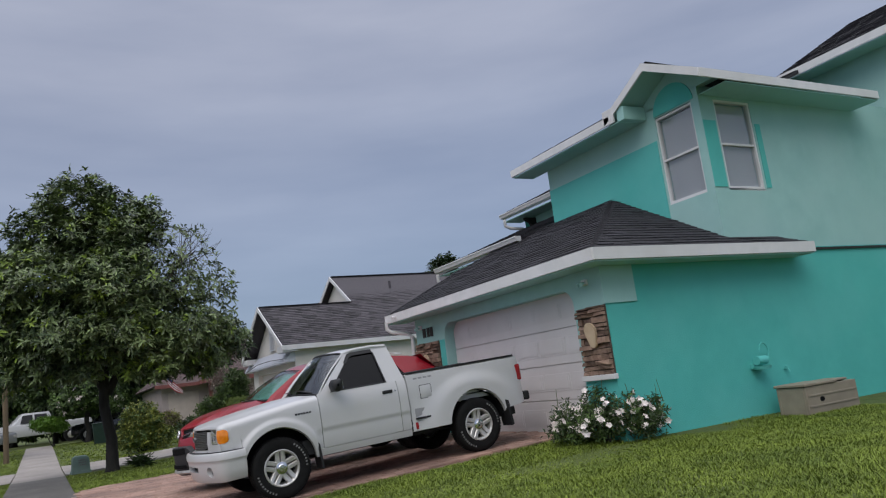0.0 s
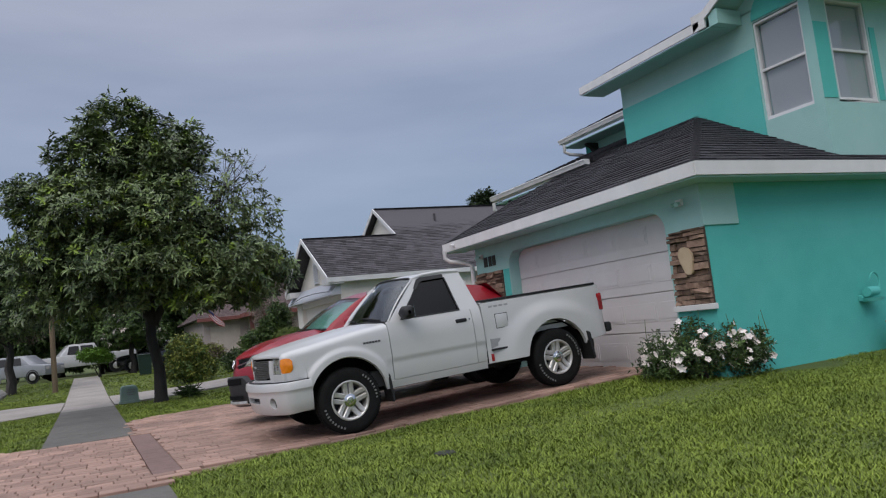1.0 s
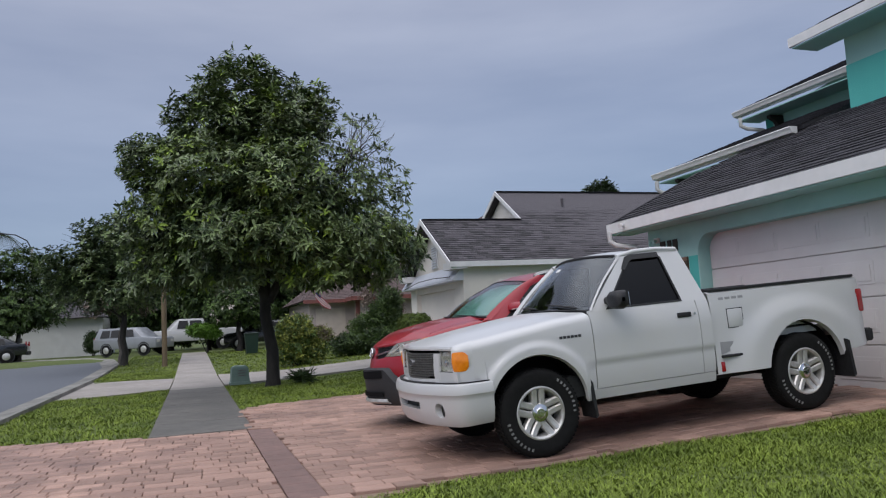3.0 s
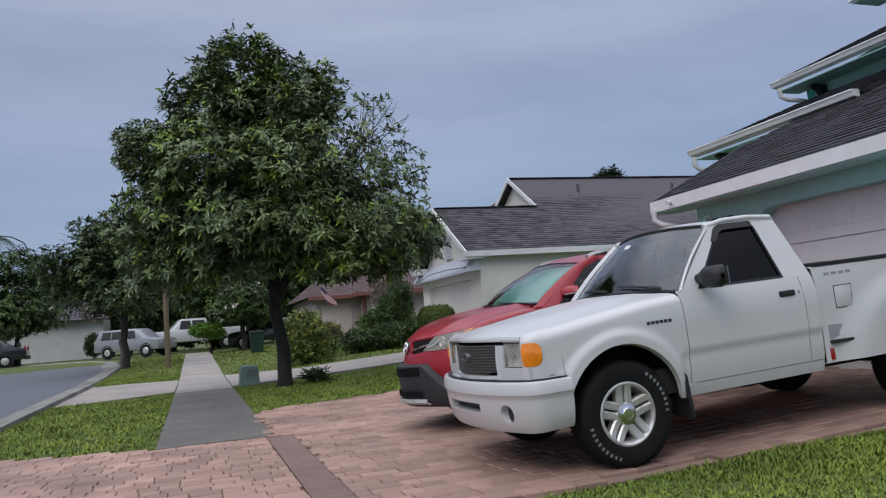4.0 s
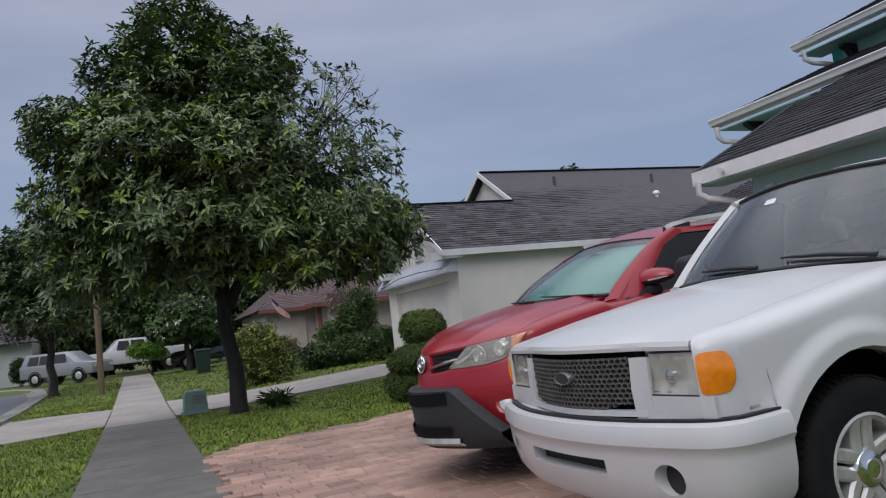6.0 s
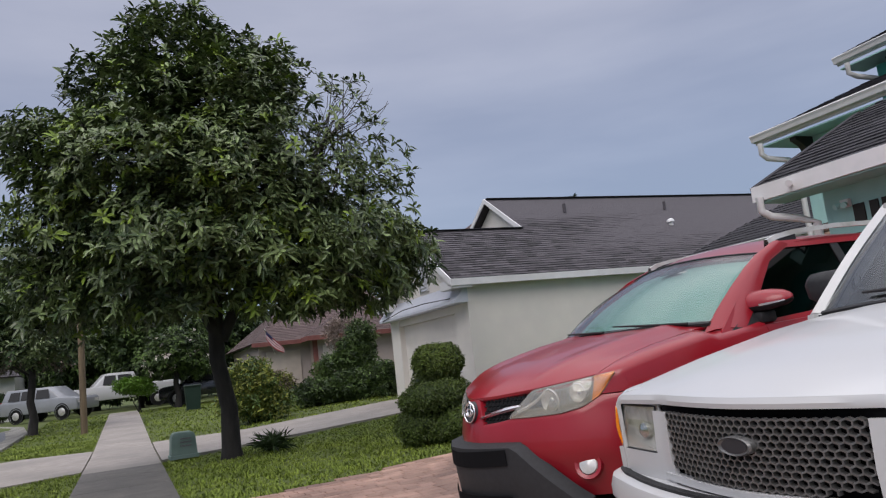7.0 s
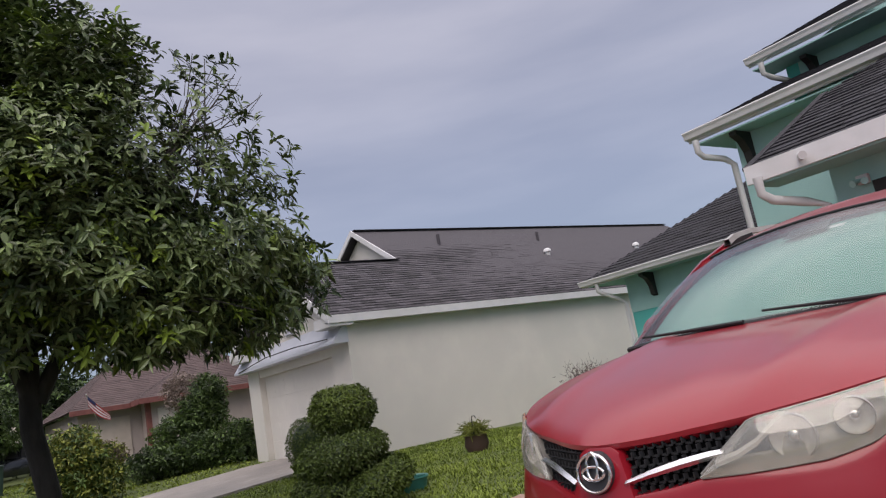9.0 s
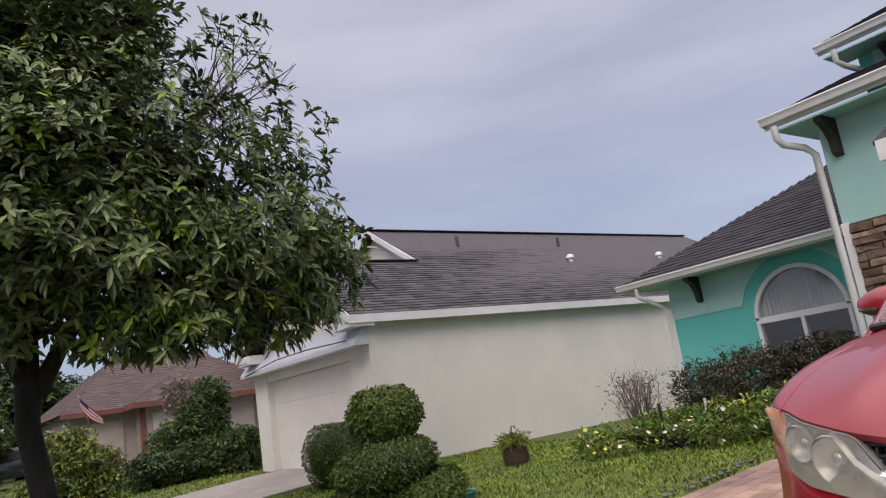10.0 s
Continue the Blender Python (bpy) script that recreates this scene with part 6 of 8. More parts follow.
        for y, z, r, fore in ((0.535, 0.878, 0.062, -0.030), (0.665, 0.905, 0.050, -0.026)):
            q = on_nose(y, z, fore)
            n = (on_nose(y, z, 0.1) - on_nose(y, z, 0.0)).normalized()
            m = Matrix.Translation(q) @ n.lerp(Vector((-1, 0, 0)), 0.5).to_track_quat("Z", "Y").to_matrix().to_4x4()
            put("reflector", lathe(bmesh.new(), [(r, 0.024), (r * 1.04, 0.020), (r, 0.010), (r * 0.96, 0.022), (r * 0.8, 0.004), (r * 0.5, -0.012), (r * 0.2, -0.018), (0.001, -0.018)], m, 24), REFLECT, body, smooth=50)
            put("bulb_shield", lathe(bmesh.new(), [(r * 0.36, -0.016), (r * 0.34, 0.004), (r * 0.22, 0.012), (0.001, 0.014)], m, 16), CHROME, body, smooth=60)
        put("turn_signal", thicken(skin([[p + (q - p) * 0.25 for p, q in zip(a, b)] for a, b in zip(lamp[20:], bowl[20:])]), 0.003), AMBER, body)
        # pale fin across the lamp's inner end, in line with the grille blade
        put("lamp_fin", thicken(skin([[on_nose(y, z, -0.008), on_nose(y, z + 0.012, 0.0), on_nose(y, z + 0.022, -0.008)] for y, z in ((0.345, 0.826), (0.40, 0.842), (0.45, 0.868), (0.49, 0.905), (0.52, 0.932))]), 0.004), REFLECT, body)
        # chrome blade from the badge to the lamp
        bm = skin([[on_nose(y, z, 0.0), on_nose(y, z + h * 0.5, 0.012), on_nose(y, z + h, 0.0)] for y, z, h in ((0.10, 0.806, 0.014), (0.18, 0.822, 0.022), (0.26, 0.836, 0.026), (0.33, 0.848, 0.024), (0.37, 0.856, 0.018))])
        put("grille_blade", thicken(bm, 0.012), CHROME, sv, "chrome grille blade")
        # upper grille mesh
        bm = bmesh.new()
        for r in range(7):
            for c in range(15):
                y, z = 0.10 + 0.026 * c + 0.013 * (r % 2), 0.775 + 0.024 * r
                if z + 0.02 > edge_z(y) - 0.004 or y > 0.30 + (z - 0.80):
                    continue
                s = s_at(y, z) + 0.022
                box(bm, s, s + 0.02, -y - 0.014, -y - 0.010, z, z + 0.022)
                box(bm, s, s + 0.02, -y - 0.014, -y + 0.012, z, z + 0.005)
        put("grille_mesh", bm, GREYPL)
        # fog lamp
        put("fog_bezel", lathe(bmesh.new(), [(0.076, -0.02), (0.071, 0.010), (0.052, 0.003), (0.052, -0.02)], pose(s_at(0.69, 0.545) - 0.004, -0.69, 0.545, 0, -75, 38), 22), CARRED)
        put("fog_lamp", lathe(bmesh.new(), [(0.053, -0.01), (0.046, 0.008), (0.001, 0.015)], pose(s_at(0.69, 0.545) - 0.004, -0.69, 0.545, 0, -75, 38), 20), REFLECT, sv, "round fog lamp")
    # bumper face, one skin from arch to arch
    cols = []
    marks = [k for k in range(len(PS)) if PY[k] >= 0 and PS[k] < -0.41][::3] + [-1]
    half = []
    for i in marks:
        yy = float(PY[i])
        top = 0.915 if yy < 0.085 else float(np.interp(yy, [0.085, 0.11, 0.24, 0.305, 0.45, 0.60, 0.69, 0.749], [0.90, 0.775, 0.788, 0.802, 0.804, 0.811, 0.833, 0.882]))
        zs = [0.38, 0.42, 0.47, 0.52, 0.56, 0.60, 0.64, 0.68] + steps_between(0.72, top - 0.008, 4)
        pts = [(float(outline_at(round(z, 4))[0][i]), float(outline_at(round(z, 4))[1][i]), z) if i >= 0 else (-0.398, y_at(-0.398, z), z) for z in zs]
        a, b, c = pts[-1]
        half.append(pts + [(a + 0.006, b - 0.002, top), (a + 0.05, b - 0.01, top + 0.002)])
    cols = [[(a, -b, c) for a, b, c in col] for col in half[:0:-1]] + half
    part("front_bumper", thicken(skin(cols), 0.02), CARRED, sv, smooth=45)
    part("grille_backing", skin([[(s_at(y, 0.82) + 0.045, y, 0.75), (s_at(y, 0.9) + 0.045, y, edge_z(y) - 0.002)] for y in steps_between(-0.46, 0.46, 20)]), DARK, sv)
    # charcoal lower shield: wide near-black strip above, silver lip below
    def chin_s(y):
        return front_s(y) - 0.05 * max(0.0, 1 - (abs(y) / 0.68) ** 4)

    cols = []
    for y in steps_between(-0.68, 0.68, 32):
        f, a = chin_s(y), abs(y)
        top = 0.676 if a < 0.40 else 0.676 - 0.30 * ((a - 0.40) / 0.28)
        cols.append([(f + 0.055, y, top + 0.006), (f - 0.028, y, top - 0.012), (f - 0.022, y, max(0.33, top - 0.13)), (f + 0.0, y, 0.30), (f + 0.05, y, 0.25)])
    cl = part("lower_shield", thicken(skin(cols), 0.02), GREYPL, sv, "charcoal plastic lower bumper shield", smooth=45)
    # strip laid on the shield, its near-black colour painting an opening's shade
    part("mouth", thicken(skin([[(chin_s(y) - 0.034, y, 0.560 + 0.01 * (abs(y) / 0.36) ** 2), (chin_s(y) - 0.034, y, 0.655 - 0.012 * (1 - abs(y) / 0.36))] for y in steps_between(-0.36, 0.36, 14)]), 0.004), DARK, cl)
    part("lip", thicken(skin([[(chin_s(y) - 0.026, y, 0.335), (chin_s(y) - 0.032, y, 0.30), (chin_s(y) + 0.01, y, 0.275)] for y in steps_between(-0.42, 0.42, 18)]), 0.012), ALLOY, cl, "silver lip")
    # second strip on the shield, shade of a slot given as colour
    part("air_slot", thicken(skin([[(chin_s(y) - 0.030, y, 0.36), (chin_s(y) - 0.032, y, 0.41)] for y in steps_between(-0.36, 0.36, 14)]), 0.004), DARK, cl)
    # plain round badge with rings
    bd = pose(s_at(0, 0.847) - 0.014, 0, 0.847, 0, -80)
    part("badge_field", lathe(bmesh.new(), [(0.001, 0.0), (0.062, 0.0), (0.066, -0.02)], bd, 28), INK, sv)
    for rx, ry, zz in ((0.056, 0.068, 0.0), (0.020, 0.045, 0.001), (0.040, 0.022, 0.002)):
        bm = bmesh.new()
        tube(bm, [bd @ Vector(((0.02 if rx == 0.04 else 0.0) + rx * math.cos(a), ry * math.sin(a), 0.006 + zz)) for a in steps_between(0, 2 * math.pi, 28)], 0.0062, 6)
        part("badge_ring", bm, CHROME, sv, smooth=60)

    def ws(u, v):
        lo = Vector((0.15 + 0.13 * u * u, 0.77 * u, 1.165 - 0.02 * u * u))
        hi = Vector((0.82 + 0.10 * u * u, 0.62 * u, 1.560 - 0.045 * u * u))
        p = lo.lerp(hi, v)
        p.x -= 0.04 * math.sin(math.pi * v)
        p.z += 0.025 * math.sin(math.pi * v)
        return p
    w = part("windscreen", thicken(skin([[ws(u, v) for v in steps_between(0, 1, 10)] for u in steps_between(-1, 1, 16)]), 0.005), CARGLASS, sv, smooth=60)
    w.visible_shadow = False
    sh = [[ws(u * 0.95, 0.05 + 0.89 * v) + Vector((0.055 + 0.006 * math.sin(14 * u), 0, -0.03)) for v in steps_between(0, 1, 6)] for u in steps_between(-1, 1, 40)]
    part("sunshade", thicken(skin(sh), 0.004), SHADE_SILVER, sv, "pale green reflective windscreen sunshade", smooth=60)
    part("windscreen_border", thicken(skin([[ws(u, v) + Vector((0.012, 0, -0.006)) for v in (0.0, 0.05)] for u in steps_between(-1, 1, 16)]), 0.003), BLACKPL, sv)
    part("sensor_patch", thicken(skin([[ws(u, v) + Vector((0.03, 0, -0.016)) for v in (0.84, 1.0)] for u in steps_between(-0.16, 0.16, 4)]), 0.003), BLACKPL, sv)
    part("windscreen_sticker", thicken(skin([[ws(u, v) + Vector((0.02, 0, -0.011)) for v in (0.80, 0.83)] for u in (-0.30, -0.20)]), 0.002), WHITE, sv)
    for e in (0, 1):
        part("windscreen_seal", tube(bmesh.new(), [ws(u, e) for u in steps_between(-1, 1, 16)], 0.007 if e else 0.013, 6), BLACKPL, sv)
    for u0, u1 in ((-0.85, -0.05), (0.05, 0.85)):
        a, b = ws(u0, 0.0), ws(u1, 0.06)
        part("wiper", tube(bmesh.new(), [a + Vector((-0.02, 0, 0.012)), a.lerp(b, 0.5) + Vector((-0.05, 0, 0.012)), b + Vector((-0.025, 0, 0.012))], [0.009, 0.008, 0.005], 6), BLACKPL, sv)
    rows = []
    for u in steps_between(-1, 1, 16):
        p = ws(u, 1)
        rows.append([(s, u * (0.61 + 0.02 * min(1, k / 2)), p.z + 0.105 * (1 - math.exp(-k / 1.4)) * (1 - 0.25 * u * u) - 0.15 * (k / 10) ** 2) for k, s in enumerate(steps_between(p.x, 2.98, 10))])
    part("roof", thicken(skin(rows), 0.03), CARRED, sv, smooth=50)
    part("tailgate", skin([[(2.98, y, 1.48), (3.34, y, 1.12), (3.62, y, 0.80), (3.60, y, 0.40)] for y in steps_between(-0.80, 0.80, 8)]), CARRED, sv)
    part("cabin_floor", boxed(0.2, 3.5, -0.82, 0.82, 0.30, 0.62), BLACKPL, sv)
    part("dashboard", boxed(0.34, 0.75, -0.74, 0.74, 0.80, 1.08, 0.04), DASH, sv)
    for s in (1.15, 2.05):
        for y in (-0.40, 0.40):
            part("seat", box(boxed(s, s + 0.5, y - 0.25, y + 0.25, 0.55, 0.75, 0.04), s + 0.42, s + 0.58, y - 0.25, y + 0.25, 0.70, 1.22, 0.04), DASH, sv)
            part("headrest", boxed(s + 0.48, s + 0.56, y - 0.13, y + 0.13, 1.24, 1.40, 0.03), DASH, sv)
    part("engine_bay", boxed(-0.55, 0.3, -0.52, 0.52, 0.30, 0.80), DARK, sv)
    for s in (0, WB):
        for sgn in (1, -1):
            wheel(sv, pose(s, -0.80, 0.325) if sgn > 0 else pose(s, 0.80, 0.325, 0, 0, 180), 0.36, 0.225, 0.225, 5, False, False)
    return sv


SUV = build_suv(pose(3.22, 12.30, 0.052) @ pose(0, 0, 0, 0, -2.8, 0.0))

# ---- the tree between the drives ----
def tree(name, label, base, lobes, whorls, per, length, width, mats, trunk_r, fork, seed, bark=BARK, limbs=16, shell=0.5, up=0.25, group="", thin=(), broad=False):
    rng = random.Random(seed)
    t = thing(name, label, "tree", group)
    b = Vector(base)
    top = Vector(fork)
    bm = bmesh.new()
    pts = [b + Vector((0, 0, -0.15)), b + Vector((0, 0, 0.12)), b.lerp(top, 0.35) + Vector((0.05, 0.02, 0)), b.lerp(top, 0.7) + Vector((-0.05, 0, 0)), top]
    tube(bm, pts, [trunk_r * 1.55, trunk_r * 1.15, trunk_r, trunk_r * 0.92, trunk_r * 0.9], 14)
    rise = min(1.4, (top.z - b.z) * 0.75)
    lead = top + Vector((rng.uniform(-0.15, 0.15), 0.1, rise * 1.3))
    tube(bm, [top - Vector((0, 0, 0.05)), top.lerp(lead, 0.5) + Vector((0.08, 0, 0)), lead], [trunk_r * 0.9, trunk_r * 0.6, trunk_r * 0.25], 10)
    part("trunk", bm, bark, t, smooth=60)
    for k in range(limbs):
        bm = bmesh.new()
        l = lobes[k % len(lobes)]
        e = Vector((l[0] + rng.uniform(-0.55, 0.55) * l[3], l[1] + rng.uniform(-0.55, 0.55) * l[4], l[2] + rng.uniform(-0.3, 0.4) * l[5]))
        s = top.lerp(lead, rng.uniform(0.1, 0.95))
        mid = s.lerp(e, 0.45) + Vector((rng.uniform(-0.2, 0.2), rng.uniform(-0.2, 0.2), 0.15))
        r = trunk_r * rng.uniform(0.2, 0.36)
        tube(bm, [s, s.lerp(mid, 0.5) + Vector((0, 0, 0.06)), mid, mid.lerp(e, 0.5) + Vector((rng.uniform(-0.1, 0.1), rng.uniform(-0.1, 0.1), 0)), e], [r, r * 0.8, r * 0.55, r * 0.35, 0.012], 7)
        for q in range(4):
            e2 = e + Vector((rng.uniform(-0.5, 0.5) * l[3], rng.uniform(-0.5, 0.5) * l[4], rng.uniform(-0.3, 0.3) * l[5]))
            s2 = mid.lerp(e, rng.uniform(0.1, 0.9))
            tube(bm, [s2, s2.lerp(e2, 0.5) + Vector((0, 0, 0.08)), e2], [r * 0.3, r * 0.18, 0.006], 5)
        part("limb", bm, bark, t, smooth=60)
    for m, share in mats:
        c = in_lobes(lobes, int(whorls * share), rng, shell)
        c = [p for p in c if rng.random() < 0.27 or all((Vector(p[:3]) - Vector(q)).length > r for q, r in thin)]
        v, f = leaf_soup(c, length * 0.12, per, length, width, rng, up, out=(top.x, top.y, top.z + 0.6), broad=broad)
        soup("crown", v, f, m, t, kind="stuff")
    return t


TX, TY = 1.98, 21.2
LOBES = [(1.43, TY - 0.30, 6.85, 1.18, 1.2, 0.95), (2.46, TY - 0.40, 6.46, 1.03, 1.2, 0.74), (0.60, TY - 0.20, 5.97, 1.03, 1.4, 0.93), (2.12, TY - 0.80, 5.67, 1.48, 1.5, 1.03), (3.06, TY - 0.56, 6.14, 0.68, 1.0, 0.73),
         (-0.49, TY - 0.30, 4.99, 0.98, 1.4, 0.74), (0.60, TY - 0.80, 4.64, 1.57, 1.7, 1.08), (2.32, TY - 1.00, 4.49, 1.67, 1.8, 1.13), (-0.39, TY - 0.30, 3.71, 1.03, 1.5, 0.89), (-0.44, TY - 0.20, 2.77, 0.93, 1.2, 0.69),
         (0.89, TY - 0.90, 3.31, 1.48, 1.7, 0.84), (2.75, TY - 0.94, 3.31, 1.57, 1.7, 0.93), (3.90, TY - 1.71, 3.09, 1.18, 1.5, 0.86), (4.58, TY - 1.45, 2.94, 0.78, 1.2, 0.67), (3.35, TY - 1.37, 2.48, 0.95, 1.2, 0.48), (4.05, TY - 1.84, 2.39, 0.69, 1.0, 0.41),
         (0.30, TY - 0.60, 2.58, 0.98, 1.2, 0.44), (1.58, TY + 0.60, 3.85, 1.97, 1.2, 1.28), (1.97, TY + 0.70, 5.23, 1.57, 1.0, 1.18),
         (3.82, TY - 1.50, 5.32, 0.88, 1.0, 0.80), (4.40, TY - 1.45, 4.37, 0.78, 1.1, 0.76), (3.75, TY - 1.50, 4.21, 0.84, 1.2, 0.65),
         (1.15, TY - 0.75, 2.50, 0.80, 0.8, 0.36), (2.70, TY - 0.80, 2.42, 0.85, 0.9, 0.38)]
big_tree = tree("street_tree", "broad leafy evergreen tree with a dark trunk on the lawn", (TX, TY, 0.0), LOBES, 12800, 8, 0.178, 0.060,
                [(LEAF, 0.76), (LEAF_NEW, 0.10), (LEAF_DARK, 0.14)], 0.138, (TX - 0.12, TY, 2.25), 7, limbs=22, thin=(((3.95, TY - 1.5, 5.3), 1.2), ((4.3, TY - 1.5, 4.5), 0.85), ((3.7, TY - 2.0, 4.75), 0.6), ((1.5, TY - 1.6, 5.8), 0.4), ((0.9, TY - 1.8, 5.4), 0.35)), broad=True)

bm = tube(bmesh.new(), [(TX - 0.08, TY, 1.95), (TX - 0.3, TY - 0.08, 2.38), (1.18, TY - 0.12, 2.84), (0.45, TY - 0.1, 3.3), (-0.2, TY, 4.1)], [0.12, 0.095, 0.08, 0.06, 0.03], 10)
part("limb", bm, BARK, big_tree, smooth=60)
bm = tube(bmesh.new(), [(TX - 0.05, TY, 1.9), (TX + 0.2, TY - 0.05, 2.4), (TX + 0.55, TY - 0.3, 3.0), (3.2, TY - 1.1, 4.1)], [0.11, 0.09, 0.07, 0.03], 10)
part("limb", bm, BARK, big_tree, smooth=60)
# slender bare shoots on the thin side of the crown
shoots = random.Random(19)
for k in range(18):
    a = Vector((shoots.uniform(2.9, 3.8), TY - 1.3 + shoots.uniform(-0.5, 0.5), shoots.uniform(3.9, 4.7)))
    b = Vector((shoots.uniform(3.6, 4.7), TY - 1.4 + shoots.uniform(-0.7, 0.7), shoots.uniform(4.9, 6.05)))
    bm = tube(bmesh.new(), [a, a.lerp(b, 0.5) + Vector((shoots.uniform(-0.12, 0.2), 0, 0.12)), b], [0.016, 0.010, 0.005], 5)
    for q in range(4):
        c = a.lerp(b, shoots.uniform(0.3, 0.95))
        tube(bm, [c, c + Vector((shoots.uniform(-0.3, 0.35), shoots.uniform(-0.25, 0.25), shoots.uniform(0.1, 0.4)))], [0.006, 0.003], 4)
    part("shoot", bm, BARK2, big_tree)

# ---- planting ----
def flowers(parent, centres, material, size, rng, name="blossom"):
    """Five-petalled open flowers, one soup."""
    verts, faces = [], []
    for c in centres:
        c = Vector(c)
        ax = Vector((rng.gauss(-0.3, 0.6), rng.gauss(-0.8, 0.6), rng.gauss(0.7, 0.4))).normalized()
        u = ax.cross(Vector((0.2, 0.9, 0.3))).normalized()
        v = ax.cross(u)
        r = size * rng.uniform(0.7, 1.2)
        for k in range(5):
            a = 2 * math.pi * k / 5
            d, e = u * math.cos(a) + v * math.sin(a), u * math.cos(a + 1.57) + v * math.sin(a + 1.57)
            i = len(verts)
            verts += [c, c + d * r * 0.6 + e * r * 0.42 + ax * r * 0.2, c + d * r + ax * r * 0.15, c + d * r * 0.6 - e * r * 0.42 + ax * r * 0.2]
            faces.append((i, i + 1, i + 2, i + 3))
    return soup(name, verts, faces, material, parent, kind="stuff")


rng = random.Random(21)
FL = [(6.75, 8.42, 0.42, 0.38, 0.32, 0.30), (7.1, 8.15, 0.55, 0.40, 0.30, 0.34), (7.42, 7.68, 0.40, 0.42, 0.30, 0.30), (6.95, 8.0, 0.35, 0.45, 0.35, 0.25), (7.2, 7.9, 0.48, 0.38, 0.32, 0.33), (6.6, 8.3, 0.30, 0.34, 0.30, 0.20), (7.3, 7.75, 0.34, 0.45, 0.35, 0.24)]
fb = shrub("flowering_bush", "low bush with white and pale pink flowers by the garage", "bush", FL, 1500, 6, 0.075, 0.022, [LEAF_MID, LEAF_DARK], 22, base=(7.0, 8.0, 0.12))
flowers(fb, [p for p in in_lobes(FL, 300, rng, 0.25) if p[2] > 0.25], PETAL, 0.048, rng)
for k in range(9):
    p = rng.choice(FL)
    s = Vector((p[0] + rng.uniform(-0.3, 0.3), p[1] + rng.uniform(-0.2, 0.2), p[2] + 0.15))
    part("stem_tip", tube(bmesh.new(), [s, s + Vector((rng.uniform(-0.06, 0.06), rng.uniform(-0.06, 0.06), 0.30))], [0.006, 0.003], 5), LEAF_MID, fb)

# clipped spiral topiary: tiers of dense small leaves, and its tub
def tier(name, parent, c, r, seed, tilt=0.0):
    rg = random.Random(seed)
    pts = []
    for _ in range(2600):
        d = Vector((rg.gauss(0, 1), rg.gauss(0, 1), rg.gauss(0, 1))).normalized()
        k = 1 - 0.14 * rg.random() ** 1.5 + 0.05 * noise.noise(d * 3 + Vector(c))
        q = Vector((d.x * r[0], d.y * r[1], max(-0.75, min(0.8, d.z)) * r[2])) * k
        q.z += tilt * q.x
        pts.append(Vector(c) + q)
    v, f = leaf_soup(pts, 0.01, 3, 0.042, 0.024, rg, 0.2, out=c)
    soup(name, v, f, LEAF_BOX, parent, kind="stuff")
    # solid core in darker green: shade between the leaves put into its colour
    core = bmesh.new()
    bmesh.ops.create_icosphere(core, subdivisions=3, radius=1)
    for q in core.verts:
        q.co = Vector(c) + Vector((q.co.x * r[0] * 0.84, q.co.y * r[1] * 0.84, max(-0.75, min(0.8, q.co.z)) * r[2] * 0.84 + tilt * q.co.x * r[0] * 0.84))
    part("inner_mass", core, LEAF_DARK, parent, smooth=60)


tp = thing("topiary", "boxwood clipped into a spiral of rounded tiers", "topiary")
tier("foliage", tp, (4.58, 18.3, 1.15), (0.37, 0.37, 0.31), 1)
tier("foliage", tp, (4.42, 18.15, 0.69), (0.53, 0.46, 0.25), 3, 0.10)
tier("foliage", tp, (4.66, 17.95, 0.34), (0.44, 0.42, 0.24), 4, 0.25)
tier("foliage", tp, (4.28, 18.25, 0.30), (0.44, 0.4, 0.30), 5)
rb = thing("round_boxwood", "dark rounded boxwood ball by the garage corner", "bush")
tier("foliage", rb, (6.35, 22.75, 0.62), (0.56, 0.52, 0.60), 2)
part("trunk", tube(bmesh.new(), [(6.35, 22.75, 0.05), (6.35, 22.75, 0.5)], 0.035, 8), BARK, rb)
part("trunk", tube(bmesh.new(), [(4.5, 18.2, 0.0), (4.5, 18.2, 0.6), (4.64, 18.3, 1.1)], [0.04, 0.035, 0.02], 8), BARK, tp)
tub = thing("plant_tub", "low blue-green plastic plant tub on the grass", "plant pot", at=pose(5.38, 18.4, 0.05))
part("tub", lathe(bmesh.new(), [(0.001, 0.0), (0.17, 0.0), (0.21, 0.17), (0.225, 0.18), (0.22, 0.20), (0.19, 0.19), (0.16, 0.05), (0.001, 0.05)], None, 24), surface("teal_plastic", (0.03, 0.16, 0.14), None, 8, 0.4), tub, smooth=40)
part("soil", lathe(bmesh.new(), [(0.001, 0.15), (0.185, 0.14)], None, 16), SAND, tub)

# flower bed by the arched window
shrub("purple_shrub", "dense purple-brown shrub under the arched window", "shrub", [(11.1, 18.3, 0.80, 0.75, 0.95, 0.60), (11.2, 17.2, 0.85, 0.75, 0.85, 0.55), (11.3, 19.3, 0.75, 0.65, 0.6, 0.55)], 3600, 5, 0.075, 0.03, [LEAF_RED, LEAF_RED, LEAF_DARK], 31, base=(11.2, 18.2, 0.15))
BED = [(7.9, 18.6, 0.35, 0.5, 0.45, 0.26), (8.6, 18.2, 0.40, 0.6, 0.5, 0.30), (8.7, 17.3, 0.42, 0.6, 0.6, 0.32), (9.4, 17.0, 0.45, 0.6, 0.6, 0.34), (9.3, 18.3, 0.40, 0.6, 0.6, 0.28)]
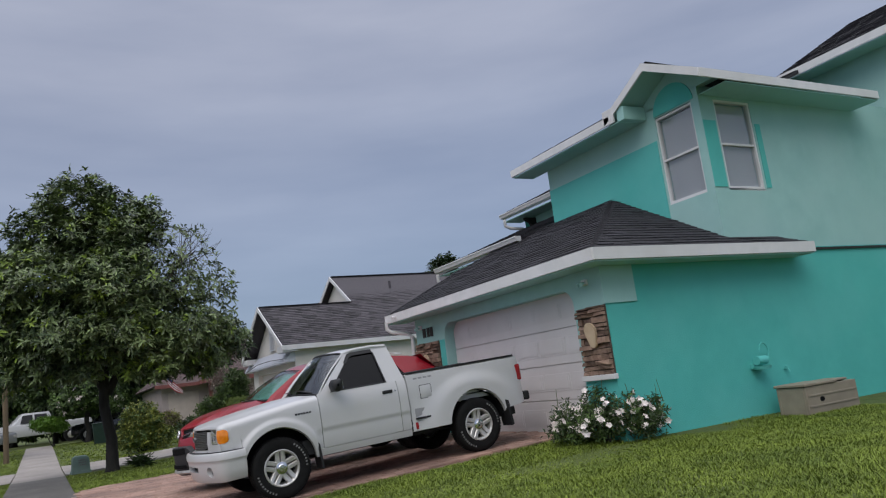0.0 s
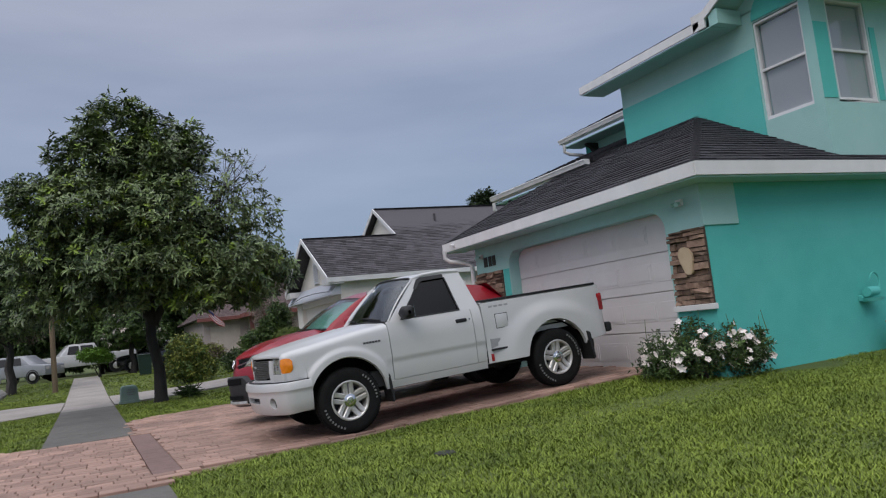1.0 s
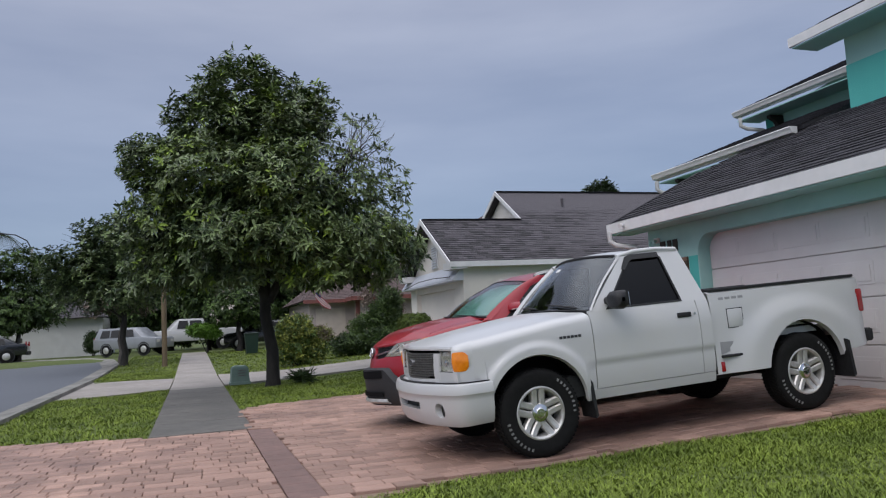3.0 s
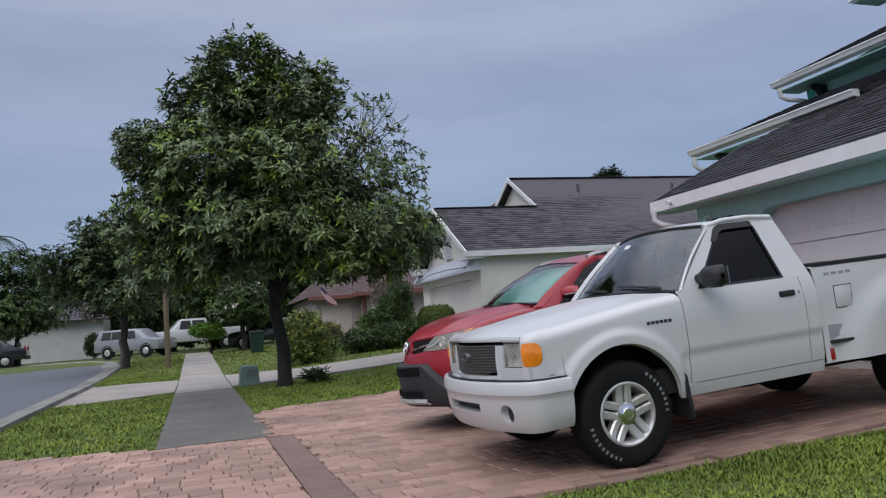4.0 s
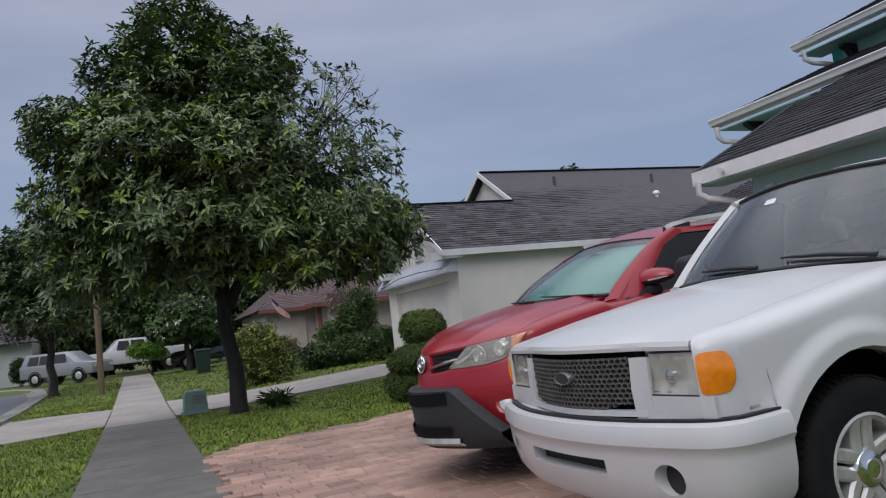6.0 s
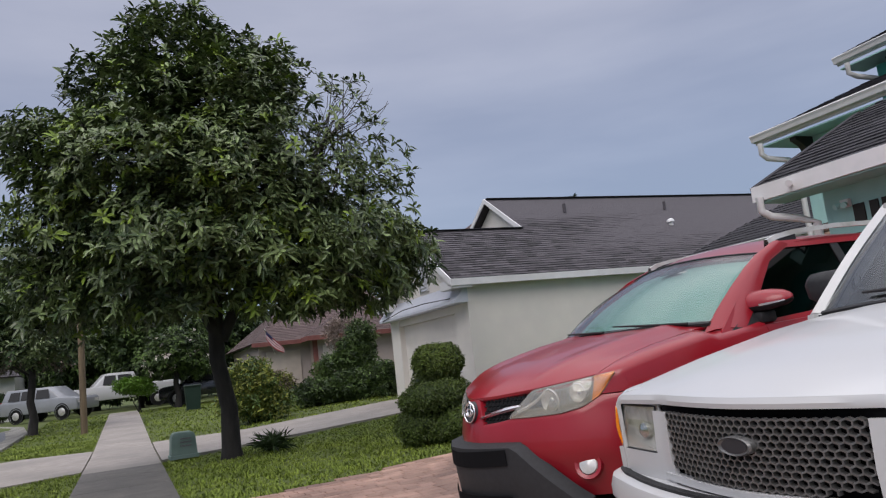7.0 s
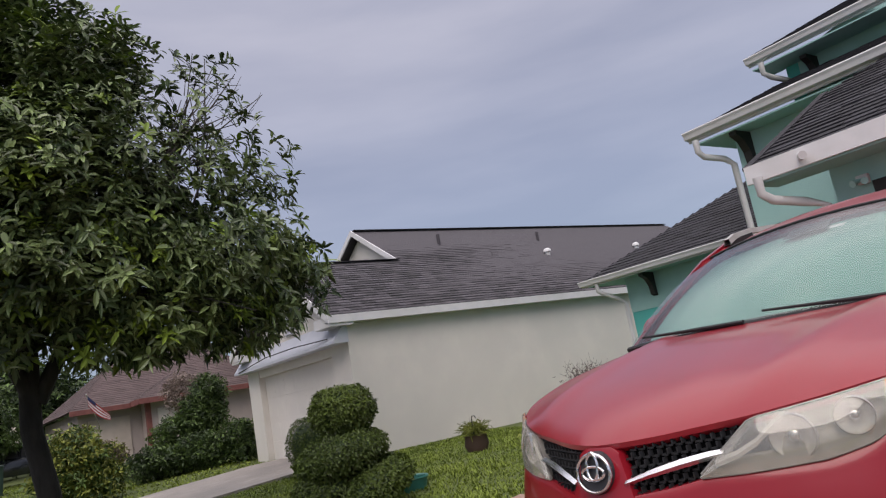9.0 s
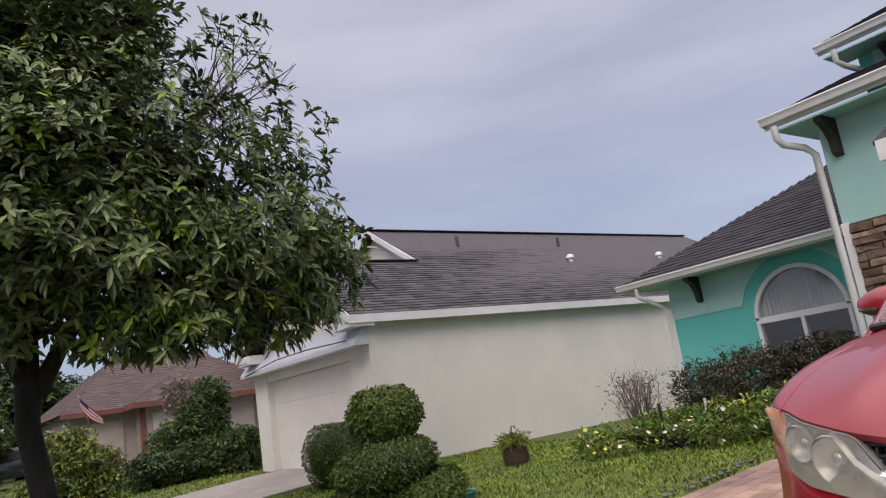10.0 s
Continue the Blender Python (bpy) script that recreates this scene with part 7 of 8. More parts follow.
bedp = shrub("flower_bed_plants", "leafy bed of small yellow and white flowers", "flowers", BED, 1700, 5, 0.085, 0.03, [LEAF_MID, LEAF_YEL, LEAF_BRIGHT], 32, base=(8.7, 17.8, 0.14), stems=14)
flowers(bedp, in_lobes(BED, 45, rng, 0.3), PETAL_Y, 0.03, rng)
flowers(bedp, in_lobes(BED, 70, rng, 0.3), PETAL, 0.032, rng, "blossom_white")
tw = thing("bare_shrub", "leafless grey-brown twiggy shrub by the wall", "shrub")
bm = bmesh.new()
for k in range(70):
    a = rng.uniform(0, 6.283)
    e = Vector((9.75 + 0.55 * math.cos(a) * rng.random(), 19.4 + 0.45 * math.sin(a) * rng.random(), rng.uniform(0.6, 1.15)))
    s = Vector((9.75, 19.4, 0.12))
    mid = s.lerp(e, 0.55) + Vector((rng.uniform(-0.05, 0.05), rng.uniform(-0.05, 0.05), 0.05))
    tube(bm, [s, mid, e], [0.009, 0.006, 0.003], 4)
    for q in range(3):
        e2 = e + Vector((rng.gauss(0, 0.09), rng.gauss(0, 0.09), rng.gauss(0.03, 0.08)))
        tube(bm, [mid.lerp(e, rng.uniform(0.3, 1)), e2], [0.004, 0.002], 3)
tagged(part("twig", bm, surface("pale_twig", (0.17, 0.13, 0.12), None, 9, 0.9), tw), kind="stuff")
v, f = leaf_soup([(9.75 + rng.gauss(0, 0.28), 19.4 + rng.gauss(0, 0.22), rng.uniform(0.55, 1.15)) for _ in range(90)], 0.03, 3, 0.06, 0.022, rng, 0.3)
soup("foliage", v, f, LEAF_RED, tw, kind="stuff")
yp = thing("garden_pot", "dark pot with a yellow-green grassy plant", "plant pot", at=pose(7.62, 19.95, 0.15))
part("pot", lathe(bmesh.new(), [(0.001, 0), (0.13, 0), (0.19, 0.12), (0.17, 0.24), (0.19, 0.27), (0.15, 0.27), (0.001, 0.22)], None, 20), surface("dark_clay_pot", (0.07, 0.04, 0.03), None, 8, 0.7, 0.2), yp, smooth=45)
v, f = leaf_soup([(rng.gauss(0, 0.08), rng.gauss(0, 0.08), 0.30 + rng.uniform(0, 0.1)) for _ in range(160)], 0.03, 5, 0.13, 0.014, rng, 0.4)
soup("plant", v, f, LEAF_YEL, yp, kind="stuff")
gh = thing("garden_hook", "thin dark shepherd's hook in the flower bed", "garden hook", at=pose(7.52, 19.85, 0.15))
part("hook", tube(bmesh.new(), [(0, 0, -0.1), (0, 0, 0.50), (0.02, 0, 0.56), (0.07, 0, 0.56), (0.08, 0, 0.52)], 0.008, 6), BLACKTRIM, gh)
for x, y, h, m in ((8.3, 17.9, 0.62, BLACKTRIM), (8.75, 17.55, 0.60, WHITE), (9.0, 17.3, 0.52, WHITE)):
    st = thing("garden_stake", "short upright stake in the flower bed", "stake", "bed stakes", at=pose(x, y, 0.14))
    part("stake", boxed(-0.014, 0.014, -0.014, 0.014, -0.1, h, 0.003), m, st)
for k in range(16):
    bm = bmesh.new()
    bmesh.ops.create_icosphere(bm, subdivisions=2, radius=0.026)
    for q in bm.verts:
        q.co = Vector((q.co.x * 1.3, q.co.y, q.co.z * 0.6)) * (1 + 0.35 * noise.noise(q.co * 14 + Vector((k, 0, 0))))
    st = part("edging_stone", bm, CONCRETE, None, smooth=50)
    st.location = (5.75 + 0.09 * k + rng.uniform(-0.03, 0.03), 16.0 + rng.uniform(-0.06, 0.10), ground_z(5.75 + 0.09 * k, 16) + 0.01)
    tagged(st, "small grey edging stone beside the flower bed", "stone", "edging stones")

# small plant at the foot of the street tree
pl = thing("fern_plant", "small dark spiky plant near the tree trunk", "plant")
v, f = leaf_soup([(2.62 + rng.gauss(0, 0.10), 21.1 + rng.gauss(0, 0.10), 0.06 + rng.random() * 0.12) for _ in range(40)], 0.02, 7, 0.30, 0.03, rng, 0.6)
soup("fronds", v, f, LEAF_DARK, pl, kind="stuff")

# bushes in front of the far house
shrub("round_bush", "rounded yellow-green bush beside the driveway", "bush", [(3.55, 29.0, 1.15, 0.85, 0.8, 0.75), (3.9, 29.1, 0.6, 0.85, 0.8, 0.6), (3.2, 29, 0.6, 0.7, 0.7, 0.55)], 2600, 5, 0.13, 0.05, [LEAF_YEL, LEAF_MID], 41)
shrub("hedge_shrub", "dark green shrubs along the driveway edge", "shrub", [(5.8, 31.0, 0.6, 0.9, 0.8, 0.5), (6.9, 30.6, 0.7, 0.9, 0.8, 0.6), (7.7, 30.2, 0.8, 0.6, 0.7, 0.7)], 2600, 5, 0.14, 0.055, [LEAF_MID, LEAF_DARK], 42)
shrub("tall_shrub", "tall mixed green shrub by the cream house", "shrub", [(7.5, 32.4, 1.6, 0.8, 0.9, 0.9), (7.7, 32.2, 2.3, 0.6, 0.7, 0.6), (6.8, 32.6, 1.2, 0.8, 0.8, 0.7)], 2400, 5, 0.15, 0.05, [LEAF_MID, LEAF_DARK, LEAF_MID], 43)
shrub("dry_shrub", "pinkish grey dry-leaved shrub behind the bushes", "shrub", [(7.6, 34.2, 2.5, 0.8, 0.8, 0.7), (8.3, 34.5, 2.1, 0.7, 0.8, 0.8)], 1500, 5, 0.12, 0.035, [LEAF_GREY], 44)
shrub("tan_shrub", "small brownish shrub by the far driveway", "shrub", [(5.0, 33.0, 0.95, 0.6, 0.6, 0.5)], 800, 5, 0.12, 0.04, [LEAF_GREY, LEAF_YEL], 45)

# trees farther along the street
def far_tree(name, label, x, y, lobes, count, mats, seed, leaf=0.22, bark=BARK, trunk=0.13, fork=1.5):
    b = ground_z(x, y)
    return tree(name, label, (x, y, b), [(x + a, y + c, b + d, e, g, h) for a, c, d, e, g, h in lobes], count, 6, leaf, leaf * 0.42, mats, trunk, (x, y, b + fork), seed, bark, 10, 0.6)


far_tree("verge_tree", "rounded dark green tree on the verge", -2.4, 36.5, [(-0.4, 0, 5.0, 1.7, 1.7, 1.3), (-0.3, 0, 4.3, 1.7, 1.7, 1.3), (-2.2, 0, 4.0, 1.2, 1.3, 1.0), (-1.2, 0.2, 3.6, 1.5, 1.6, 1.1), (1.0, 0, 3.7, 1.4, 1.6, 1.2), (-2.0, 0, 3.0, 1.0, 1.2, 0.8), (0.2, -0.3, 2.9, 1.9, 1.6, 0.8), (1.4, 0, 2.7, 0.9, 1.1, 0.6)], 3600, [(LEAF, 0.6), (LEAF_DARK, 0.4)], 51)
far_tree("crape_myrtle", "multi-stemmed tree with thin brownish foliage", -2.9, 41.0, [(0, 0, 2.7, 1.3, 1.2, 0.6), (0.9, 0, 2.5, 0.9, 1.0, 0.5), (-1.0, 0, 2.5, 0.8, 1.0, 0.5)], 900, [(LEAF_GREY, 0.45), (LEAF_DARK, 0.55)], 52, 0.18, BARK2, 0.10, 1.3)
far_tree("corner_tree", "spreading green tree at the bend", -9.3, 52.5, [(-0.4, 0, 2.4, 2.6, 2.0, 1.0), (0.2, 0, 3.4, 2.5, 2.0, 1.5), (1.3, 0, 2.8, 1.6, 1.6, 1.1), (-1.6, 0, 3.0, 1.8, 1.8, 1.4), (0.2, 0, 5.4, 1.9, 1.7, 1.4), (-1.8, 0, 4.8, 1.7, 1.6, 1.3)], 3400, [(LEAF_MID, 0.6), (LEAF_DARK, 0.4)], 53, 0.26)
far_tree("yard_tree", "mid green garden tree behind the parked cars", 1.2, 52.0, [(0, 0, 3.4, 2.0, 1.8, 1.5), (1.8, 0, 3.0, 1.6, 1.6, 1.3), (-1.6, 0, 4.2, 1.8, 1.8, 1.5), (0.3, 0, 5.2, 1.9, 1.8, 1.2)], 2800, [(LEAF_MID, 0.7), (LEAF_DARK, 0.3)], 54, 0.28)
far_tree("yard_tree", "white-flecked garden tree beside the sidewalk", 2.6, 44.5, [(0, 0, 2.6, 1.4, 1.3, 1.1), (0.9, 0.2, 2.0, 1.2, 1.2, 0.9), (-0.8, 0, 2.0, 1.0, 1.1, 0.8)], 2000, [(LEAF_MID, 0.6), (LEAF_DARK, 0.35), (PETAL, 0.05)], 55, 0.2)
shrub("clipped_bush", "bright green clipped bush by the sidewalk", "bush", [(0.75, 44.3, 1.55, 0.95, 0.8, 0.42), (1.2, 44.4, 1.4, 0.6, 0.7, 0.4)], 1300, 5, 0.14, 0.06, [LEAF_BRIGHT], 56, base=(1.0, 44.3, 0.4))
shrub("boxed_hedge", "dark clipped hedge beside the white wall", "hedge", [(-5.35, 52.5, 1.25, 0.6, 0.6, 0.75)], 900, 5, 0.14, 0.06, [LEAF_DARK], 57, base=(-5.35, 52.5, 0.5))
for k, (x, y, h, w) in enumerate(((-18, 66, 8.0, 5), (-11, 72, 7.5, 5), (-4.5, 64, 7.8, 4.6), (4, 66, 9.0, 5), (11, 72, 7.5, 4.6), (-27, 60, 8, 5), (17, 62, 7.0, 4), (-36, 52, 8, 5), (26, 74, 7, 4.5), (-1.2, 59, 7.0, 3.8), (6.5, 60, 7.6, 4.2), (2.6, 57, 6.6, 3.6))):
    far_tree("distant_tree", "dark green tree mass beyond the houses", x, y, [(0, 0, h * 0.62, w * 0.62, 2.6, h * 0.30), (w * 0.4, 0, h * 0.40, w * 0.55, 2.4, h * 0.30), (-w * 0.4, 0, h * 0.42, w * 0.55, 2.4, h * 0.30), (0, 0, h * 0.2, w * 0.8, 2.2, h * 0.2)], 1900, [(LEAF_DARK, 0.6), (LEAF_MID, 0.4)], 60 + k, 0.42, BARK, 0.2, 2.0)
far_tree("roofline_tree", "feathery treetop showing above the grey roof", 27.5, 48.5, [(0, 0, 9.3, 1.3, 1.3, 0.9), (-0.4, 0, 8.4, 1.5, 1.3, 0.8)], 500, [(LEAF_DARK, 1.0)], 81, 0.35, BARK, 0.2, 5.5)

# palm beyond the bend
pm = thing("palm_tree", "tall palm with drooping fronds beyond the bend", "palm tree")
pb = Vector((-15.0, 70, 0.6))
part("trunk", tube(bmesh.new(), [pb, pb + Vector((0.1, 0, 5)), pb + Vector((0.3, 0, 9.6))], [0.24, 0.18, 0.16], 10), BARK2, pm, smooth=60)
for k in range(15):
    a = 6.283 * k / 15
    d = Vector((math.cos(a), math.sin(a), 0))
    up0 = rng.uniform(0.4, 1.1)
    spine = [pb + Vector((0.3, 0, 9.6)) + d * (2.6 * t) + Vector((0, 0, up0 * 2.0 * t - 2.6 * t * t)) for t in steps_between(0, 1, 10)]
    verts, faces = [], []
    for p, q in zip(spine, spine[1:]):
        for s in (-1, 1):
            for h in (0.0, 0.5):
                c = p.lerp(q, h)
                side = d.cross(Vector((0, 0, 1))) * s
                tip = c + side * 0.62 + d * 0.35 - Vector((0, 0, 0.32))
                i = len(verts)
                verts += [c, c + d * 0.05, tip, c + Vector((0, 0, 0.02))]
                faces += [(i, i + 1, i + 2), (i, i + 2, i + 3)]
    soup("frond", verts, faces, LEAF_DARK, pm)

# ---- street furniture and the cars along the bend ----
pole = thing("utility_pole", "weathered wooden pole on the grass verge", "pole")
part("post", tube(bmesh.new(), [(-0.78, 34.2, 0.0), (-0.78, 34.2, 3.2), (-0.76, 34.2, 6.4)], [0.10, 0.095, 0.085], 12), POLEWOOD, pole, smooth=60)
lamp = thing("street_lamp", "grey street lamp with a curved arm", "street lamp")
part("post", tube(bmesh.new(), [(-10.0, 60, 0.4), (-10.0, 60, 7.9)], [0.13, 0.09], 10), surface("lamp_concrete", (0.38, 0.38, 0.37), None, 8, 0.8), lamp, smooth=60)
part("arm", tube(bmesh.new(), [(-10.0, 60, 7.8), (-10.3, 60, 8.4), (-11.0, 60, 8.8), (-11.8, 60, 8.9)], 0.04, 8), BLACKPL, lamp, smooth=60)
part("head", boxed(-12.3, -11.7, 59.88, 60.12, 8.82, 8.95, 0.04), GREYPL, lamp)

ub = thing("utility_box", "weathered pale green utility box on the lawn", "utility box", at=pose(1.30, 22.3, 0.0, 0, 0, 3))
bm = skin([[(x * w, y * d, z) for x, y in ((-1, -1), (1, -1), (1, 1), (-1, 1), (-1, -1))] for z, w, d in ((0.0, 0.24, 0.20), (0.06, 0.235, 0.195), (0.062, 0.215, 0.18), (0.36, 0.195, 0.165), (0.42, 0.17, 0.14), (0.445, 0.12, 0.10), (0.45, 0.001, 0.001))])
part("cover", bm, PLASTIC_GREEN, ub, smooth=40)
for z in (0.20, 0.26, 0.32):
    part("label_bar", boxed(-0.06, 0.12, -0.192 + 0.05 * (z - 0.2), -0.172, z, z + 0.025), LETTER, ub)

# hose reel and the storage crate by the side wall
hr = thing("hose_reel", "teal-painted hose reel on the side wall", "hose reel", at=pose(9.82, 7.80, 0.90))
part("bracket", boxed(-0.12, 0.12, -0.06, 0.0, -0.12, -0.04, 0.01), TEAL, hr)
part("spool", tube(bmesh.new(), [(-0.10, -0.12, 0.0), (0.10, -0.12, 0.0)], 0.065, 16), TEAL, hr, smooth=40)
part("tray", lathe(bmesh.new(), [(0.001, 0), (0.12, 0), (0.14, 0.05), (0.13, 0.05), (0.11, 0.012), (0.001, 0.012)], pose(0, -0.12, -0.13), 18), TEAL, hr)
part("hose", tube(bmesh.new(), [Vector((0.06, -0.12, 0)) + Vector((0.10 * math.cos(a) + 0.04, 0, 0.13 * math.sin(a) + 0.12)) for a in steps_between(-1.2, 3.0, 14)], 0.013, 6), TEAL, hr, smooth=60)
tap = thing("wall_tap", "small painted tap on the side wall", "tap", at=pose(10.45, 7.80, 0.72))
part("spout", tube(bmesh.new(), [(0, 0, 0), (0, -0.07, 0), (0, -0.09, -0.05)], 0.014, 8), TEAL, tap)
part("handle", lathe(bmesh.new(), [(0.001, 0.05), (0.03, 0.045), (0.03, 0.035), (0.001, 0.03)], pose(0, -0.06, 0), 12), TEAL, tap)
cr = thing("storage_crate", "worn beige plastic storage box on the grass", "storage box", at=pose(10.42, 7.30, 0.06) @ Matrix.Diagonal((1.26, 1.0, 0.88, 1)))
for x0, x1, y0, y1, n in ((-0.46, 0.46, -0.24, -0.20, "front_panel"), (-0.46, 0.46, 0.20, 0.24, "back_panel"), (-0.46, -0.42, -0.20, 0.20, "side_panel"), (0.42, 0.46, -0.20, 0.20, "side_panel")):
    part(n, boxed(x0, x1, y0, y1, 0.0, 0.46, 0.008), PLASTIC_BEIGE, cr)
part("lid", boxed(-0.48, 0.10, -0.26, 0.26, 0.465, 0.51, 0.012), PLASTIC_BEIGE, cr)
part("lid", boxed(0.12, 0.48, -0.10, 0.26, 0.465, 0.50, 0.012), PLASTIC_BEIGE, cr)
# near-black block fills the crate, standing for the shade within
part("inside", boxed(-0.42, 0.42, -0.20, 0.20, 0.02, 0.30), DARK, cr)
for z in (0.13, 0.30):
    part("rib", boxed(-0.44, 0.44, -0.25, -0.24, z, z + 0.03, 0.004), PLASTIC_BEIGE, cr)
# dark disc on the panel paints the hole's shade
part("vent_hole", tube(bmesh.new(), [(-0.2, -0.246, 0.24), (-0.2, -0.238, 0.24)], 0.04, 14), DARK, cr)
# lamps and camera under the garage eave
for y, nm in ((8.13, "wall_light"), (13.34, "flood_light")):
    fl = thing(nm, "small pale flood light fixed to the garage wall", "light fixture", at=pose(7.11, y, 2.27))
    part("base", boxed(-0.03, 0.015, -0.05, 0.05, -0.04, 0.04, 0.006), WHITE, fl)
    for s in (-1, 1):
        part("lamp_head", tube(bmesh.new(), [(-0.03, 0, 0), (-0.05, 0.03 * s, -0.01), (-0.11, 0.05 * s, -0.03)], [0.01, 0.02, 0.03], 12), MINT, fl, smooth=50)
sc = thing("security_camera", "small white camera on the garage fascia", "camera", at=pose(6.70, 13.6, 2.55))
part("mount", boxed(-0.02, 0.02, -0.02, 0.02, -0.03, 0.03, 0.005), WHITE, sc)
part("housing", tube(bmesh.new(), [(-0.02, 0, 0), (-0.05, -0.03, 0), (-0.12, -0.08, -0.02)], [0.015, 0.03, 0.035], 12), WHITE, sc, smooth=50)
mh = thing("valve_cover", "round dark valve cover set in the lawn", "valve cover", at=pose(3.06, 7.1, ground_z(3.06, 7.1)))
part("lid", lathe(bmesh.new(), [(0.001, -0.006), (0.09, -0.006), (0.10, -0.012), (0.10, -0.06)], None, 20), BLACKPL, mh)

# flag on the far house
FLAGRED = surface("red_flag_cloth", (0.40, 0.03, 0.04), None, 10, 0.8)
fg = thing("flag", "striped red and white flag on a short pole", "flag")
part("staff", tube(bmesh.new(), [(7.2, 45.05, 2.3), (6.3, 42.3, 3.4)], 0.02, 6), WHITE, fg)
for k in range(7):
    bm = skin([[(6.35 + 0.85 * t, 42.3 + 0.5 * t, 3.30 - 0.80 * t - 0.065 * (k + j) * (0.6 + 0.4 * math.sin(3 * t + 0.5))) for j in (0, 1)] for t in steps_between(0, 1, 8)])
    part("stripe", thicken(bm, 0.004), FLAGRED if k % 2 == 0 else WHITE, fg)
part("canton", thicken(skin([[(6.345 + 0.30 * t, 42.285 + 0.17 * t, 3.31 - 0.29 * t - z) for z in (0, 0.14)] for t in steps_between(0, 1, 3)]), 0.004), surface("navy_cloth", (0.03, 0.04, 0.12), None, 9, 0.9), fg)

# houses beyond
wh = thing("white_house", "white garage wall and roof beyond the bend", "house")
gz0 = ground_z(-8, 58)
part("wall", boxed(-13.5, -5.4, 58, 66, gz0 - 0.3, gz0 + 2.5), surface("far_white_wall", (0.62, 0.62, 0.61), None, 2, 0.8, stain=(0.55, 0.55, 0.54)), wh)
roof_plane(wh, [(-14, 57.5, gz0 + 2.5), (-5, 57.5, gz0 + 2.5), (-7.5, 62, gz0 + 4.4), (-11.5, 62, gz0 + 4.4)], SHINGLE2, course=0.3, tab=0.6, seed=41)
rh = thing("distant_house", "distant house with a reddish roof peak", "house")
part("wall", boxed(14.5, 21.0, 39.2, 48, 0.2, 5.8), PINK, rh)
roof_plane(rh, [(14.0, 38.8, 5.8), (21.4, 38.8, 5.8), (17.7, 42.5, 8.15)], SHINGLE3, course=0.3, tab=0.6, seed=42)
roof_plane(rh, [(14.0, 46.5, 5.8), (14.0, 38.8, 5.8), (17.7, 42.5, 8.15)], SHINGLE3, course=0.3, tab=0.6, seed=43)
th = thing("tan_house", "tan house with brown roof behind the street tree", "house")
part("wall", boxed(10.5, 15, 52, 60, 0.3, 4.4), PINK, th)
roof_plane(th, [(10.0, 51.5, 4.4), (15.5, 51.5, 4.4), (15.5, 55, 6.2), (10, 55, 6.2)], SHINGLE3, course=0.3, tab=0.6, seed=44)


